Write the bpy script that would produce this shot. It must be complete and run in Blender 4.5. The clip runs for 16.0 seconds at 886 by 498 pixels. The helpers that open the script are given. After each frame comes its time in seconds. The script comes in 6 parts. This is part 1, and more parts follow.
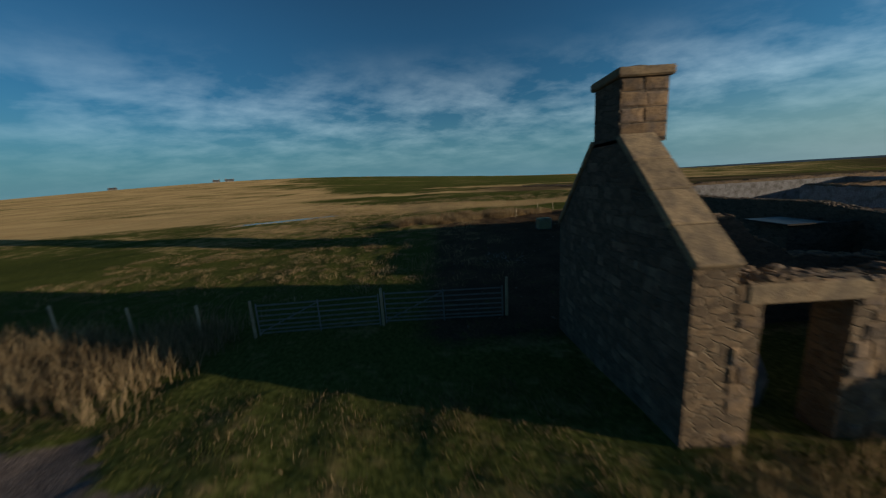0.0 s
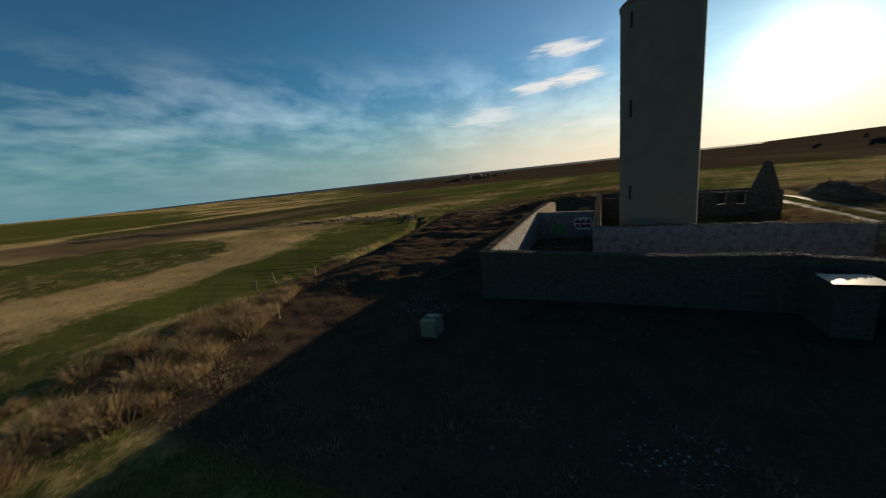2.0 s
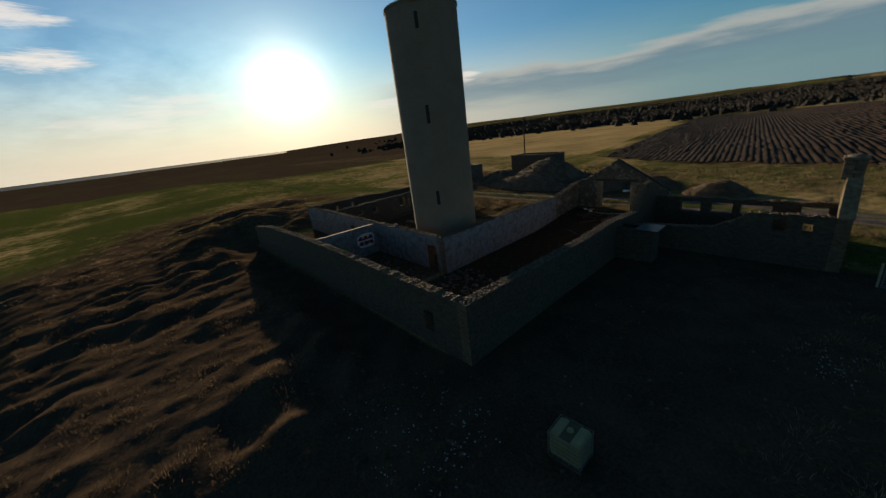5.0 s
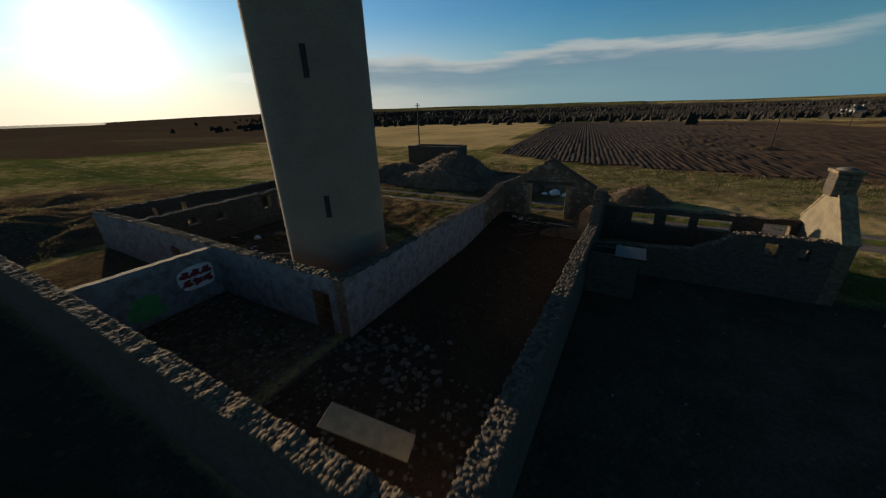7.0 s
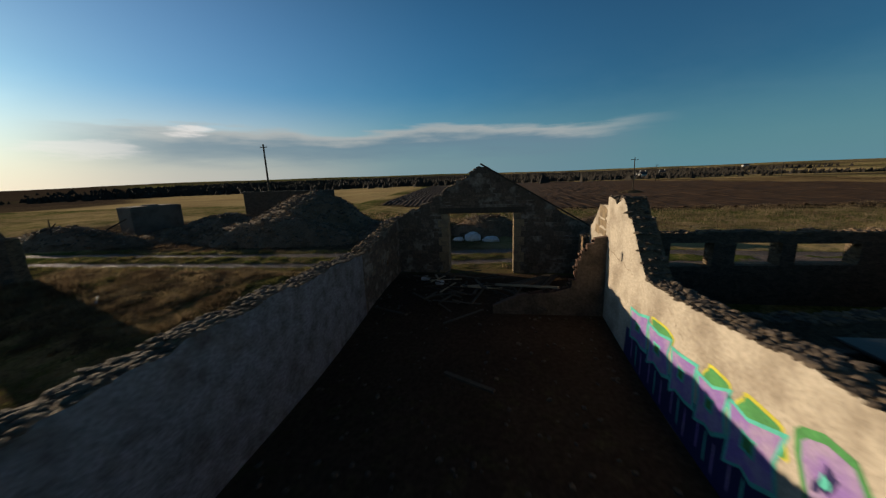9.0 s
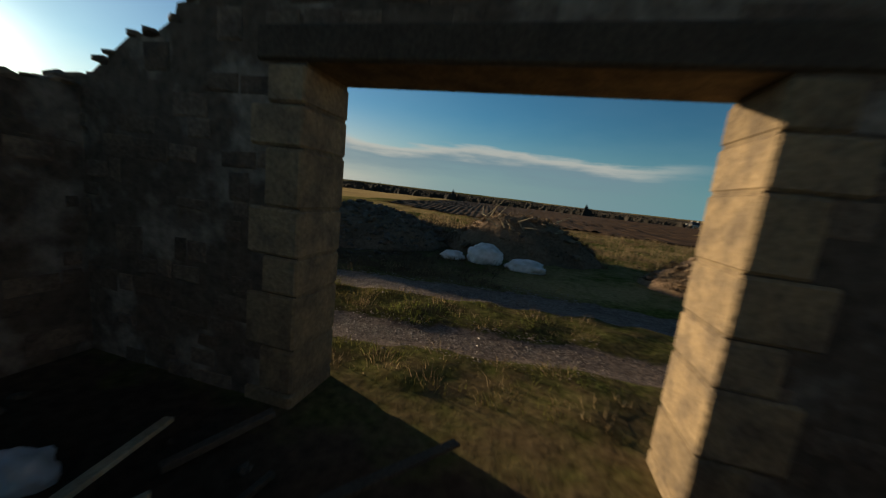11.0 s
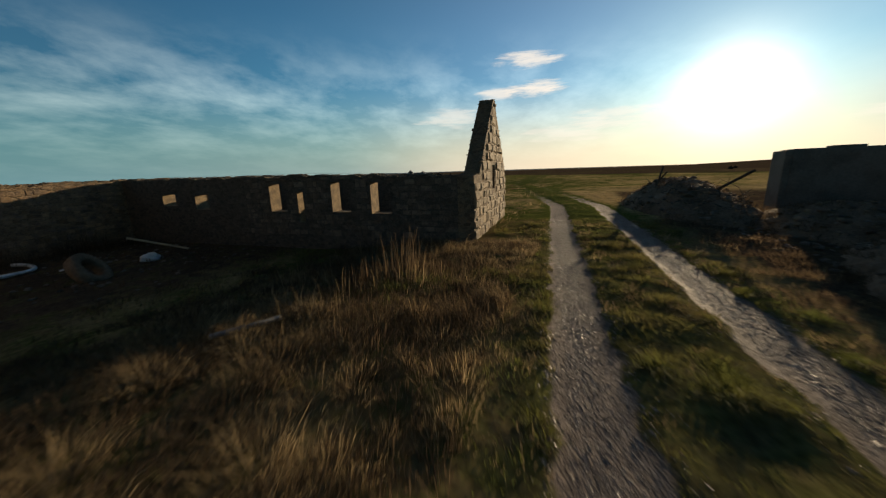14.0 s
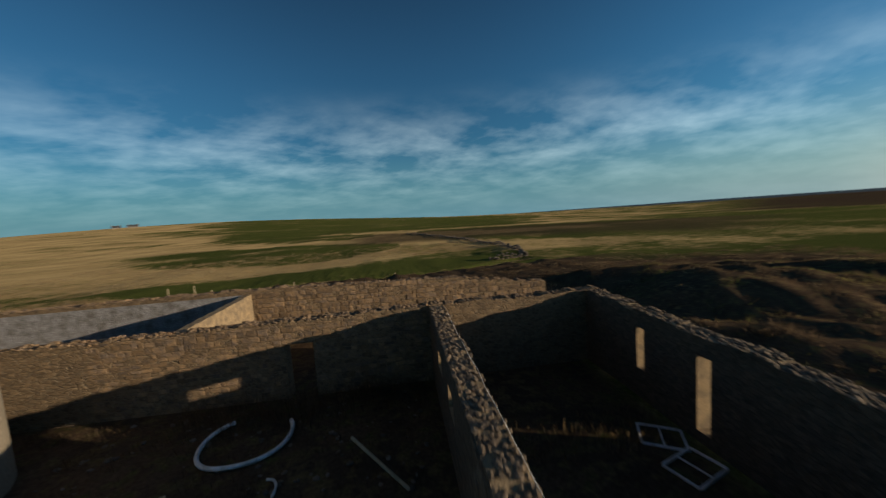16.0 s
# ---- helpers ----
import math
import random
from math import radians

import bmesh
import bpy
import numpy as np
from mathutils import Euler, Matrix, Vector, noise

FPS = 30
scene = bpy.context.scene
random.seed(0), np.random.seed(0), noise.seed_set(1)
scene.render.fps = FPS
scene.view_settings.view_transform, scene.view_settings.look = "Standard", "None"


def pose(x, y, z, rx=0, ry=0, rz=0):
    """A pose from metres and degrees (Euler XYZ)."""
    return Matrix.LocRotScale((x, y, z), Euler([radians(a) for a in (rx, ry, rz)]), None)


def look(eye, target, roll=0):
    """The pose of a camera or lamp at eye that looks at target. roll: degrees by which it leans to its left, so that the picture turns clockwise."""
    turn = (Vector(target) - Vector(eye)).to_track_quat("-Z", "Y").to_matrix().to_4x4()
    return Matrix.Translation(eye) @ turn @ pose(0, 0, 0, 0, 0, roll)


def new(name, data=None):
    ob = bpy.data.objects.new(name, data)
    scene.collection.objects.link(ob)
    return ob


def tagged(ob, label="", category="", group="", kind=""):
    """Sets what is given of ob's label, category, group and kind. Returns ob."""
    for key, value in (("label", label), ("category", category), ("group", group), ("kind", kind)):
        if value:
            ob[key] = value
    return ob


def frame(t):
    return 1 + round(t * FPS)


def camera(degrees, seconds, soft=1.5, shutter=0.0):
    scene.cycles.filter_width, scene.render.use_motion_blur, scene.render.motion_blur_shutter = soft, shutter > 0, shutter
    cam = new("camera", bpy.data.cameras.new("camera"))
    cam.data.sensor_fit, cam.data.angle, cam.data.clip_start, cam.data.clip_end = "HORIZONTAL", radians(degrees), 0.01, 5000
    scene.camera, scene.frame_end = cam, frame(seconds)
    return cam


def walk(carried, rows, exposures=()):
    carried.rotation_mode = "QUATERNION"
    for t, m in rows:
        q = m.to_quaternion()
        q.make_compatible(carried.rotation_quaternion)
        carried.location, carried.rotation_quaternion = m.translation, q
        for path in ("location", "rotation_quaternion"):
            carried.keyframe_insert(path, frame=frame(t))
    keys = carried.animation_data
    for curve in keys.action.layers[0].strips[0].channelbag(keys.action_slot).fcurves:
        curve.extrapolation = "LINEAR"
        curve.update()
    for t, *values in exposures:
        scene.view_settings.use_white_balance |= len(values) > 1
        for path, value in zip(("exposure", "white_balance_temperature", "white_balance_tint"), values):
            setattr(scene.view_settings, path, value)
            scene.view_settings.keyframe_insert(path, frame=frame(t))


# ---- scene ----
cam = camera(105.0, 16.0, soft=1.2, shutter=0.28)
PATH = [
    (0, (9.712, 1.721, 4.153), (9.697, 3.682, 3.760), -3.55),
    (0.2, (8.645, 3.554, 4.435), (8.761, 5.516, 4.064), -3.99),
    (0.5, (6.093, 6.781, 5.493), (6.517, 8.703, 5.140), -4.28),
    (1, (4.243, 12.593, 6.393), (5.157, 14.337, 6.045), -4.57),
    (1.5, (2.908, 18.601, 7.360), (4.347, 19.934, 6.970), -5.43),
    (2, (3.223, 23.948, 8.006), (4.982, 24.801, 7.581), -6.27),
    (2.5, (3.909, 29.219, 8.643), (5.821, 29.590, 8.191), -6.17),
    (3, (5.522, 33.065, 9.371), (7.460, 33.052, 8.875), -5.86),
    (3.5, (7.382, 36.017, 9.924), (9.295, 35.732, 9.416), -5.32),
    (4, (9.788, 38.487, 10.058), (11.610, 37.846, 9.539), -4.43),
    (4.5, (12.030, 40.301, 10.232), (13.697, 39.336, 9.694), -3.95),
    (5, (14.445, 41.015, 10.364), (15.893, 39.804, 9.704), -7.17),
    (5.2, (15.440, 40.946, 10.349), (16.803, 39.670, 9.631), -8.63),
    (7.3, (24.194, 32.341, 8.980), (25.019, 30.682, 8.226), -0.57),
    (7.5, (24.939, 30.952, 8.659), (25.690, 29.258, 7.906), -0.04),
    (8, (27.020, 27.448, 7.760), (27.523, 25.657, 7.026), 1.27),
    (8.5, (28.389, 23.839, 6.245), (28.726, 21.967, 5.628), 0.04),
    (9, (28.835, 19.767, 4.738), (29.149, 17.836, 4.323), -2.04),
    (9.5, (29.220, 15.899, 3.670), (29.476, 13.931, 3.422), -1.08),
    (10, (29.122, 12.260, 2.895), (29.423, 10.289, 2.729), 3.71),
    (10.2, (29.169, 10.801, 2.683), (29.470, 8.832, 2.498), 5.70),
    (10.7, (29.250, 7.300, 2.250), (29.595, 5.345, 2.006), 6.20),
    (11.2, (29.450, 4.900, 2.000), (30.121, 3.055, 1.618), 7.00),
    (11.6, (30.000, 2.900, 1.900), (31.348, 1.504, 1.416), 8.00),
    (12, (31.550, 1.200, 1.900), (33.406, 0.737, 1.315), 9.30),
    (12.3, (33.128, 0.608, 2.500), (35.011, 0.751, 1.841), 10.06),
    (12.5, (34.203, 0.416, 1.999), (36.048, 0.839, 1.352), 8.97),
    (13, (36.698, 0.510, 2.388), (38.403, 1.247, 1.648), 4.29),
    (13.5, (39.383, 1.544, 2.280), (41.186, 2.203, 1.720), -0.60),
    (14, (42.236, 2.852, 2.513), (44.083, 3.474, 2.063), -1.84),
    (14.5, (45.966, 4.147, 1.973), (47.638, 5.207, 1.687), 1.50),
    (15, (49.136, 5.893, 2.025), (50.425, 7.423, 2.040), 1.92),
    (15.5, (51.065, 7.903, 3.694), (51.925, 9.709, 3.709), -0.93),
    (16, (53.084, 10.614, 6.055), (53.328, 12.591, 5.869), -4.11),
]
walk(cam, [(t, look(eye, target, roll)) for t, eye, target, roll in PATH], [(0, -0.15, 6500, 10), (1, -0.02, 6600, 10), (2, 0.1, 7000, 10), (3.5, 0.1, 7300, 10), (5, 0.02, 7200, 10), (7.5, 0.15, 6700, 10), (8, 0.0, 6650, 10), (8.5, -0.08, 6600, 10), (9.2, 0.05, 6800, 10), (10.2, 0.2, 7300, 10), (12.5, 0.08, 7650, 10), (13.5, 0.18, 7650, 10), (14.5, 0.22, 7500, 10), (15, 0.36, 7300, 10), (15.5, 0.12, 7000, 10), (16, 0.12, 6800, 10)])

# ---- light ----
SUN_AZ, SUN_EL = 110.4, 8.6
sun_way = Vector((math.sin(radians(SUN_AZ)) * math.cos(radians(SUN_EL)), math.cos(radians(SUN_AZ)) * math.cos(radians(SUN_EL)), math.sin(radians(SUN_EL))))
world = bpy.data.worlds.new("sky")
scene.world = world
world.use_nodes = True
wn, wl = world.node_tree.nodes, world.node_tree.links
wn.clear()


def wnode(kind, **kw):
    n = wn.new(kind)
    for k, v in kw.items():
        if k == "op":
            n.operation = v
        else:
            n.inputs[k].default_value = v
    return n


sky = wn.new("ShaderNodeTexSky")
sky.sky_type = "NISHITA"
sky.sun_disc = False
sky.sun_elevation, sky.sun_rotation = radians(SUN_EL), radians(SUN_AZ)
sky.air_density, sky.dust_density, sky.ozone_density = 1.0, 0.25, 2.2
# a deeper blue away from the sun
deep = wn.new("ShaderNodeMix")
deep.data_type, deep.blend_type = "RGBA", "MULTIPLY"
deep.inputs["B"].default_value = (0.33, 0.95, 1.31, 1)
wl.new(sky.outputs[0], deep.inputs["A"])
# thin clouds on a high flat layer
wt = wn.new("ShaderNodeTexCoord")
sep = wn.new("ShaderNodeSeparateXYZ")
wl.new(wt.outputs["Generated"], sep.inputs[0])
dim = wn.new("ShaderNodeMapRange")
dim.interpolation_type = "SMOOTHSTEP"
for k, v in (("From Min", 0.3), ("From Max", 0.8), ("To Min", 1.08), ("To Max", 0.48)):
    dim.inputs[k].default_value = v
wl.new(sep.outputs["Z"], dim.inputs["Value"])
high = wn.new("ShaderNodeVectorMath")
high.operation = "SCALE"
pale = wn.new("ShaderNodeMix")
pale.data_type, pale.blend_type = "RGBA", "MULTIPLY"
pale.inputs["B"].default_value = (0.9, 1.0, 1.1, 1)
wl.new(deep.outputs["Result"], pale.inputs["A"])
wl.new(pale.outputs["Result"], high.inputs[0])
far_side = wn.new("ShaderNodeMapRange")
far_side.interpolation_type = "SMOOTHSTEP"
for k, v in (("From Min", -0.5), ("From Max", 0.75), ("To Min", 0.84), ("To Max", 1.2)):
    far_side.inputs[k].default_value = v
both = wnode("ShaderNodeMath", op="MULTIPLY")
wl.new(dim.outputs[0], both.inputs[0])
wl.new(far_side.outputs[0], both.inputs[1])
wl.new(both.outputs[0], high.inputs["Scale"])
low = wn.new("ShaderNodeMapRange")
low.interpolation_type = "SMOOTHSTEP"
for k, v in (("From Min", -0.02), ("From Max", 0.23), ("To Min", 0.95), ("To Max", 0.0)):
    low.inputs[k].default_value = v
wl.new(sep.outputs["Z"], low.inputs["Value"])
# pale air over the horizon: blue-green away from the sun, cream below it
sun_side = wn.new("ShaderNodeVectorMath")
sun_side.operation = "DOT_PRODUCT"
wl.new(wt.outputs["Generated"], sun_side.inputs[0])
sun_side.inputs[1].default_value = sun_way
wl.new(sun_side.outputs["Value"], far_side.inputs["Value"])
air = None
for lo, hi, colour in ((-0.1, 0.9, (4.4, 6.1, 6.4)), (0.55, 0.985, (12.6, 10.9, 9.1))):
    turn_to = wn.new("ShaderNodeMapRange")
    turn_to.interpolation_type = "SMOOTHSTEP"
    turn_to.inputs["From Min"].default_value, turn_to.inputs["From Max"].default_value = lo, hi
    wl.new(sun_side.outputs["Value"], turn_to.inputs["Value"])
    tint = wn.new("ShaderNodeMix")
    tint.data_type = "RGBA"
    if air is None:
        tint.inputs["A"].default_value = (1.7, 4.0, 5.1, 1)
    else:
        wl.new(air.outputs["Result"], tint.inputs["A"])
    tint.inputs["B"].default_value = (*colour, 1)
    wl.new(turn_to.outputs[0], tint.inputs["Factor"])
    air = tint
clear_mix = wn.new("ShaderNodeMix")
clear_mix.data_type = "RGBA"
wl.new(low.outputs[0], clear_mix.inputs["Factor"])
wl.new(high.outputs[0], clear_mix.inputs["A"])
wl.new(air.outputs["Result"], clear_mix.inputs["B"])
zc = wnode("ShaderNodeMath", op="MAXIMUM")
wl.new(sep.outputs["Z"], zc.inputs[0])
zc.inputs[1].default_value = 0.0
za = wnode("ShaderNodeMath", op="ADD")
wl.new(zc.outputs[0], za.inputs[0])
za.inputs[1].default_value = 0.22
flat = wn.new("ShaderNodeCombineXYZ")
for axis in "XY":
    d = wnode("ShaderNodeMath", op="DIVIDE")
    wl.new(sep.outputs[axis], d.inputs[0])
    wl.new(za.outputs[0], d.inputs[1])
    wl.new(d.outputs[0], flat.inputs[axis])
turned = wn.new("ShaderNodeMapping")
turned.inputs["Rotation"].default_value = (0, 0, radians(-35))
turned.inputs["Location"].default_value = (0.35, 1.9, 0)
turned.inputs["Scale"].default_value = (1.0, 1.2, 1)
wl.new(flat.outputs[0], turned.inputs[0])
puff = wnode("ShaderNodeTexNoise", Scale=1.9, Detail=10.0, Roughness=0.6, Distortion=0.12)
wl.new(turned.outputs[0], puff.inputs["Vector"])
ramp = wn.new("ShaderNodeValToRGB")
ramp.color_ramp.elements[0].position, ramp.color_ramp.elements[1].position = 0.41, 0.70
wl.new(puff.outputs["Fac"], ramp.inputs[0])
band = wn.new("ShaderNodeMapRange")
band.interpolation_type = "SMOOTHSTEP"
for k, v in (("From Min", 0.36), ("From Max", 0.17), ("To Min", 0.0), ("To Max", 0.85)):
    band.inputs[k].default_value = v
wl.new(sep.outputs["Z"], band.inputs["Value"])
side = wn.new("ShaderNodeVectorMath")
side.operation = "DOT_PRODUCT"
wl.new(wt.outputs["Generated"], side.inputs[0])
side.inputs[1].default_value = (0.42, 0.90, 0)
north = wn.new("ShaderNodeMapRange")
north.interpolation_type = "SMOOTHSTEP"
for k, v in (("From Min", -0.25), ("From Max", 0.6), ("To Min", 0.04), ("To Max", 1.0)):
    north.inputs[k].default_value = v
wl.new(side.outputs["Value"], north.inputs["Value"])
veil0 = wnode("ShaderNodeMath", op="MULTIPLY")
wl.new(ramp.outputs[0], veil0.inputs[0])
wl.new(north.outputs[0], veil0.inputs[1])
veil = wnode("ShaderNodeMath", op="MULTIPLY")
wl.new(veil0.outputs[0], veil.inputs[0])
wl.new(band.outputs[0], veil.inputs[1])
thin = wn.new("ShaderNodeMapRange")
thin.interpolation_type = "SMOOTHSTEP"
for k, v in (("From Min", 0.0), ("From Max", 0.2), ("To Min", 0.12), ("To Max", 1.0)):
    thin.inputs[k].default_value = v
wl.new(sep.outputs["Z"], thin.inputs["Value"])
veil_low = wnode("ShaderNodeMath", op="MULTIPLY")
wl.new(veil.outputs[0], veil_low.inputs[0])
wl.new(thin.outputs[0], veil_low.inputs[1])
veil = veil_low
cloudy = wn.new("ShaderNodeMix")
cloudy.data_type = "RGBA"
# one long low bank of cloud in the south-west
bank_noise = wnode("ShaderNodeTexNoise", Scale=3.2, Detail=6.0, Roughness=0.55)
squash = wn.new("ShaderNodeMapping")
squash.inputs["Scale"].default_value = (1, 1, 7)
wl.new(wt.outputs["Generated"], squash.inputs[0])
wl.new(squash.outputs[0], bank_noise.inputs["Vector"])
rise = wnode("ShaderNodeMath", op="MULTIPLY_ADD")
wl.new(bank_noise.outputs["Fac"], rise.inputs[0])
rise.inputs[1].default_value = -0.11
wl.new(sep.outputs["Z"], rise.inputs[2])
up_edge = wn.new("ShaderNodeMapRange")
up_edge.interpolation_type = "SMOOTHSTEP"
for k, v in (("From Min", 0.080), ("From Max", 0.058), ("To Min", 0.0), ("To Max", 1.0)):
    up_edge.inputs[k].default_value = v
wl.new(rise.outputs[0], up_edge.inputs["Value"])
low_edge = wn.new("ShaderNodeMapRange")
low_edge.interpolation_type = "SMOOTHSTEP"
for k, v in (("From Min", -0.03), ("From Max", 0.05), ("To Min", 0.45), ("To Max", 1.0)):
    low_edge.inputs[k].default_value = v
wl.new(rise.outputs[0], low_edge.inputs["Value"])
to_bank = wn.new("ShaderNodeVectorMath")
to_bank.operation = "DOT_PRODUCT"
wl.new(wt.outputs["Generated"], to_bank.inputs[0])
to_bank.inputs[1].default_value = (0.30, -0.954, 0)
in_bank = wn.new("ShaderNodeMapRange")
in_bank.interpolation_type = "SMOOTHSTEP"
for k, v in (("From Min", 0.72), ("From Max", 0.90), ("To Min", 0.0), ("To Max", 0.92)):
    in_bank.inputs[k].default_value = v
wl.new(to_bank.outputs["Value"], in_bank.inputs["Value"])
b1 = wnode("ShaderNodeMath", op="MULTIPLY")
wl.new(up_edge.outputs[0], b1.inputs[0])
wl.new(low_edge.outputs[0], b1.inputs[1])
b2 = wnode("ShaderNodeMath", op="MULTIPLY")
wl.new(b1.outputs[0], b2.inputs[0])
wl.new(in_bank.outputs[0], b2.inputs[1])
wl.new(veil.outputs[0], cloudy.inputs["Factor"])
wl.new(clear_mix.outputs["Result"], cloudy.inputs["A"])
lift = wn.new("ShaderNodeMix")
lift.data_type, lift.blend_type = "RGBA", "ADD"
lift.inputs["Factor"].default_value = 1.0
wl.new(clear_mix.outputs["Result"], lift.inputs["A"])
lift.inputs["B"].default_value = (4.3, 5.0, 4.9, 1)
wl.new(lift.outputs["Result"], cloudy.inputs["B"])
# grey under-side and pale rim of the low bank
rim = wn.new("ShaderNodeMapRange")
rim.interpolation_type = "SMOOTHSTEP"
for k, v in (("From Min", 0.036), ("From Max", 0.064), ("To Min", 0.0), ("To Max", 1.0)):
    rim.inputs[k].default_value = v
wl.new(rise.outputs[0], rim.inputs["Value"])
bank_col = wn.new("ShaderNodeMix")
bank_col.data_type = "RGBA"
bank_col.inputs["A"].default_value = (2.1, 3.6, 4.8, 1)
bank_col.inputs["B"].default_value = (6.0, 6.6, 6.8, 1)
wl.new(rim.outputs[0], bank_col.inputs["Factor"])
banked = wn.new("ShaderNodeMix")
banked.data_type = "RGBA"
wl.new(b2.outputs[0], banked.inputs["Factor"])
wl.new(cloudy.outputs["Result"], banked.inputs["A"])
wl.new(bank_col.outputs["Result"], banked.inputs["B"])
# small torn clouds beside the sun: azimuth, elevation, half width and half height in degrees, density
tear = wnode("ShaderNodeTexNoise", Scale=9.0, Detail=8.0, Roughness=0.62, Distortion=0.3)
wl.new(squash.outputs[0], tear.inputs["Vector"])
clouded = banked
for az_c, el_c, half_w, half_h, dense in ((85.5, 15.3, 5.0, 1.3, 0.75), (86.5, 11.6, 4.6, 1.3, 0.85), (80.5, 11.0, 3.4, 1.0, 0.7), (97.0, 6.6, 6.5, 1.7, 0.45), (91.0, 5.0, 7.0, 1.4, 0.4), (73.0, 8.0, 6.0, 1.6, 0.45), (136.0, 7.0, 3.0, 0.8, 0.6), (126.0, 4.5, 7.0, 1.2, 0.4)):
    ca, sa, ce, se = math.cos(radians(az_c)), math.sin(radians(az_c)), math.cos(radians(el_c)), math.sin(radians(el_c))
    spread = []
    for way, half in (((ca, -sa, 0), half_w), ((-sa * se, -ca * se, ce), half_h)):
        along = wn.new("ShaderNodeVectorMath")
        along.operation = "DOT_PRODUCT"
        wl.new(wt.outputs["Generated"], along.inputs[0])
        along.inputs[1].default_value = Vector(way) / math.sin(radians(half))
        sq = wnode("ShaderNodeMath", op="POWER")
        wl.new(along.outputs["Value"], sq.inputs[0])
        sq.inputs[1].default_value = 2.0
        spread.append(sq)
    reach = wnode("ShaderNodeMath", op="ADD")
    wl.new(spread[0].outputs[0], reach.inputs[0])
    wl.new(spread[1].outputs[0], reach.inputs[1])
    torn = wnode("ShaderNodeMath", op="MULTIPLY_ADD")
    wl.new(tear.outputs["Fac"], torn.inputs[0])
    torn.inputs[1].default_value = -4.2
    wl.new(reach.outputs[0], torn.inputs[2])
    patch = wn.new("ShaderNodeMapRange")
    patch.interpolation_type = "SMOOTHSTEP"
    for k, v in (("From Min", -1.1), ("From Max", -2.4), ("To Min", 0.0), ("To Max", dense)):
        patch.inputs[k].default_value = v
    wl.new(torn.outputs[0], patch.inputs["Value"])
    facing = wn.new("ShaderNodeMapRange")
    facing.inputs["From Min"].default_value, facing.inputs["From Max"].default_value = 0.0, 0.2
    wl.new(sun_side.outputs["Value"], facing.inputs["Value"])
    shown = wnode("ShaderNodeMath", op="MULTIPLY")
    wl.new(patch.outputs[0], shown.inputs[0])
    wl.new(facing.outputs[0], shown.inputs[1])
    over = wn.new("ShaderNodeMix")
    over.data_type = "RGBA"
    wl.new(shown.outputs[0], over.inputs["Factor"])
    wl.new(clouded.outputs["Result"], over.inputs["A"])
    over.inputs["B"].default_value = (13.5, 13.0, 12.8, 1)
    clouded = over
# the blue fades out towards the sun
away = wn.new("ShaderNodeMapRange")
away.interpolation_type = "SMOOTHSTEP"
for k, v in (("From Min", 0.35), ("From Max", 0.97), ("To Min", 1.0), ("To Max", 0.75)):
    away.inputs[k].default_value = v
wl.new(sun_side.outputs["Value"], away.inputs["Value"])
wl.new(away.outputs[0], deep.inputs["Factor"])
to_sun = wn.new("ShaderNodeMapRange")
to_sun.interpolation_type = "SMOOTHSTEP"
for k, v in (("From Min", 0.6), ("From Max", 0.99), ("To Min", 0.0), ("To Max", 1.0)):
    to_sun.inputs[k].default_value = v
wl.new(sun_side.outputs["Value"], to_sun.inputs["Value"])
wl.new(to_sun.outputs[0], pale.inputs["Factor"])
# the sun's own aureole in the haze
dot = wn.new("ShaderNodeVectorMath")
dot.operation = "DOT_PRODUCT"
wl.new(wt.outputs["Generated"], dot.inputs[0])
dot.inputs[1].default_value = sun_way
dmax = wnode("ShaderNodeMath", op="MAXIMUM")
wl.new(dot.outputs["Value"], dmax.inputs[0])
halo = None
for power, gain in ((300.0, 14.0), (60.0, 1.3), (9.0, 1.1), (3.0, 0.5)):
    p = wnode("ShaderNodeMath", op="POWER")
    wl.new(dmax.outputs[0], p.inputs[0])
    p.inputs[1].default_value = power
    g = wnode("ShaderNodeMath", op="MULTIPLY")
    wl.new(p.outputs[0], g.inputs[0])
    g.inputs[1].default_value = gain
    if halo is None:
        halo = g
    else:
        s = wnode("ShaderNodeMath", op="ADD")
        wl.new(halo.outputs[0], s.inputs[0])
        wl.new(g.outputs[0], s.inputs[1])
        halo = s
warm = wn.new("ShaderNodeVectorMath")
warm.operation = "SCALE"
warm.inputs[0].default_value = (1.0, 0.88, 0.72)
wl.new(halo.outputs[0], warm.inputs["Scale"])
total = wn.new("ShaderNodeVectorMath")
wl.new(clouded.outputs["Result"], total.inputs[0])
wl.new(warm.outputs[0], total.inputs[1])
backg = wn.new("ShaderNodeBackground")
backg.inputs["Strength"].default_value = 0.062
wl.new(total.outputs[0], backg.inputs["Color"])
wout = wn.new("ShaderNodeOutputWorld")
wl.new(backg.outputs[0], wout.inputs[0])

lamp = bpy.data.lights.new("sun", "SUN")
lamp.energy, lamp.angle, lamp.color = 5.0, radians(0.55), (1.0, 0.83, 0.60)
sun = new("sun", lamp)
sun.matrix_world = look(sun_way * 100, (0, 0, 0))

# ---- materials ----


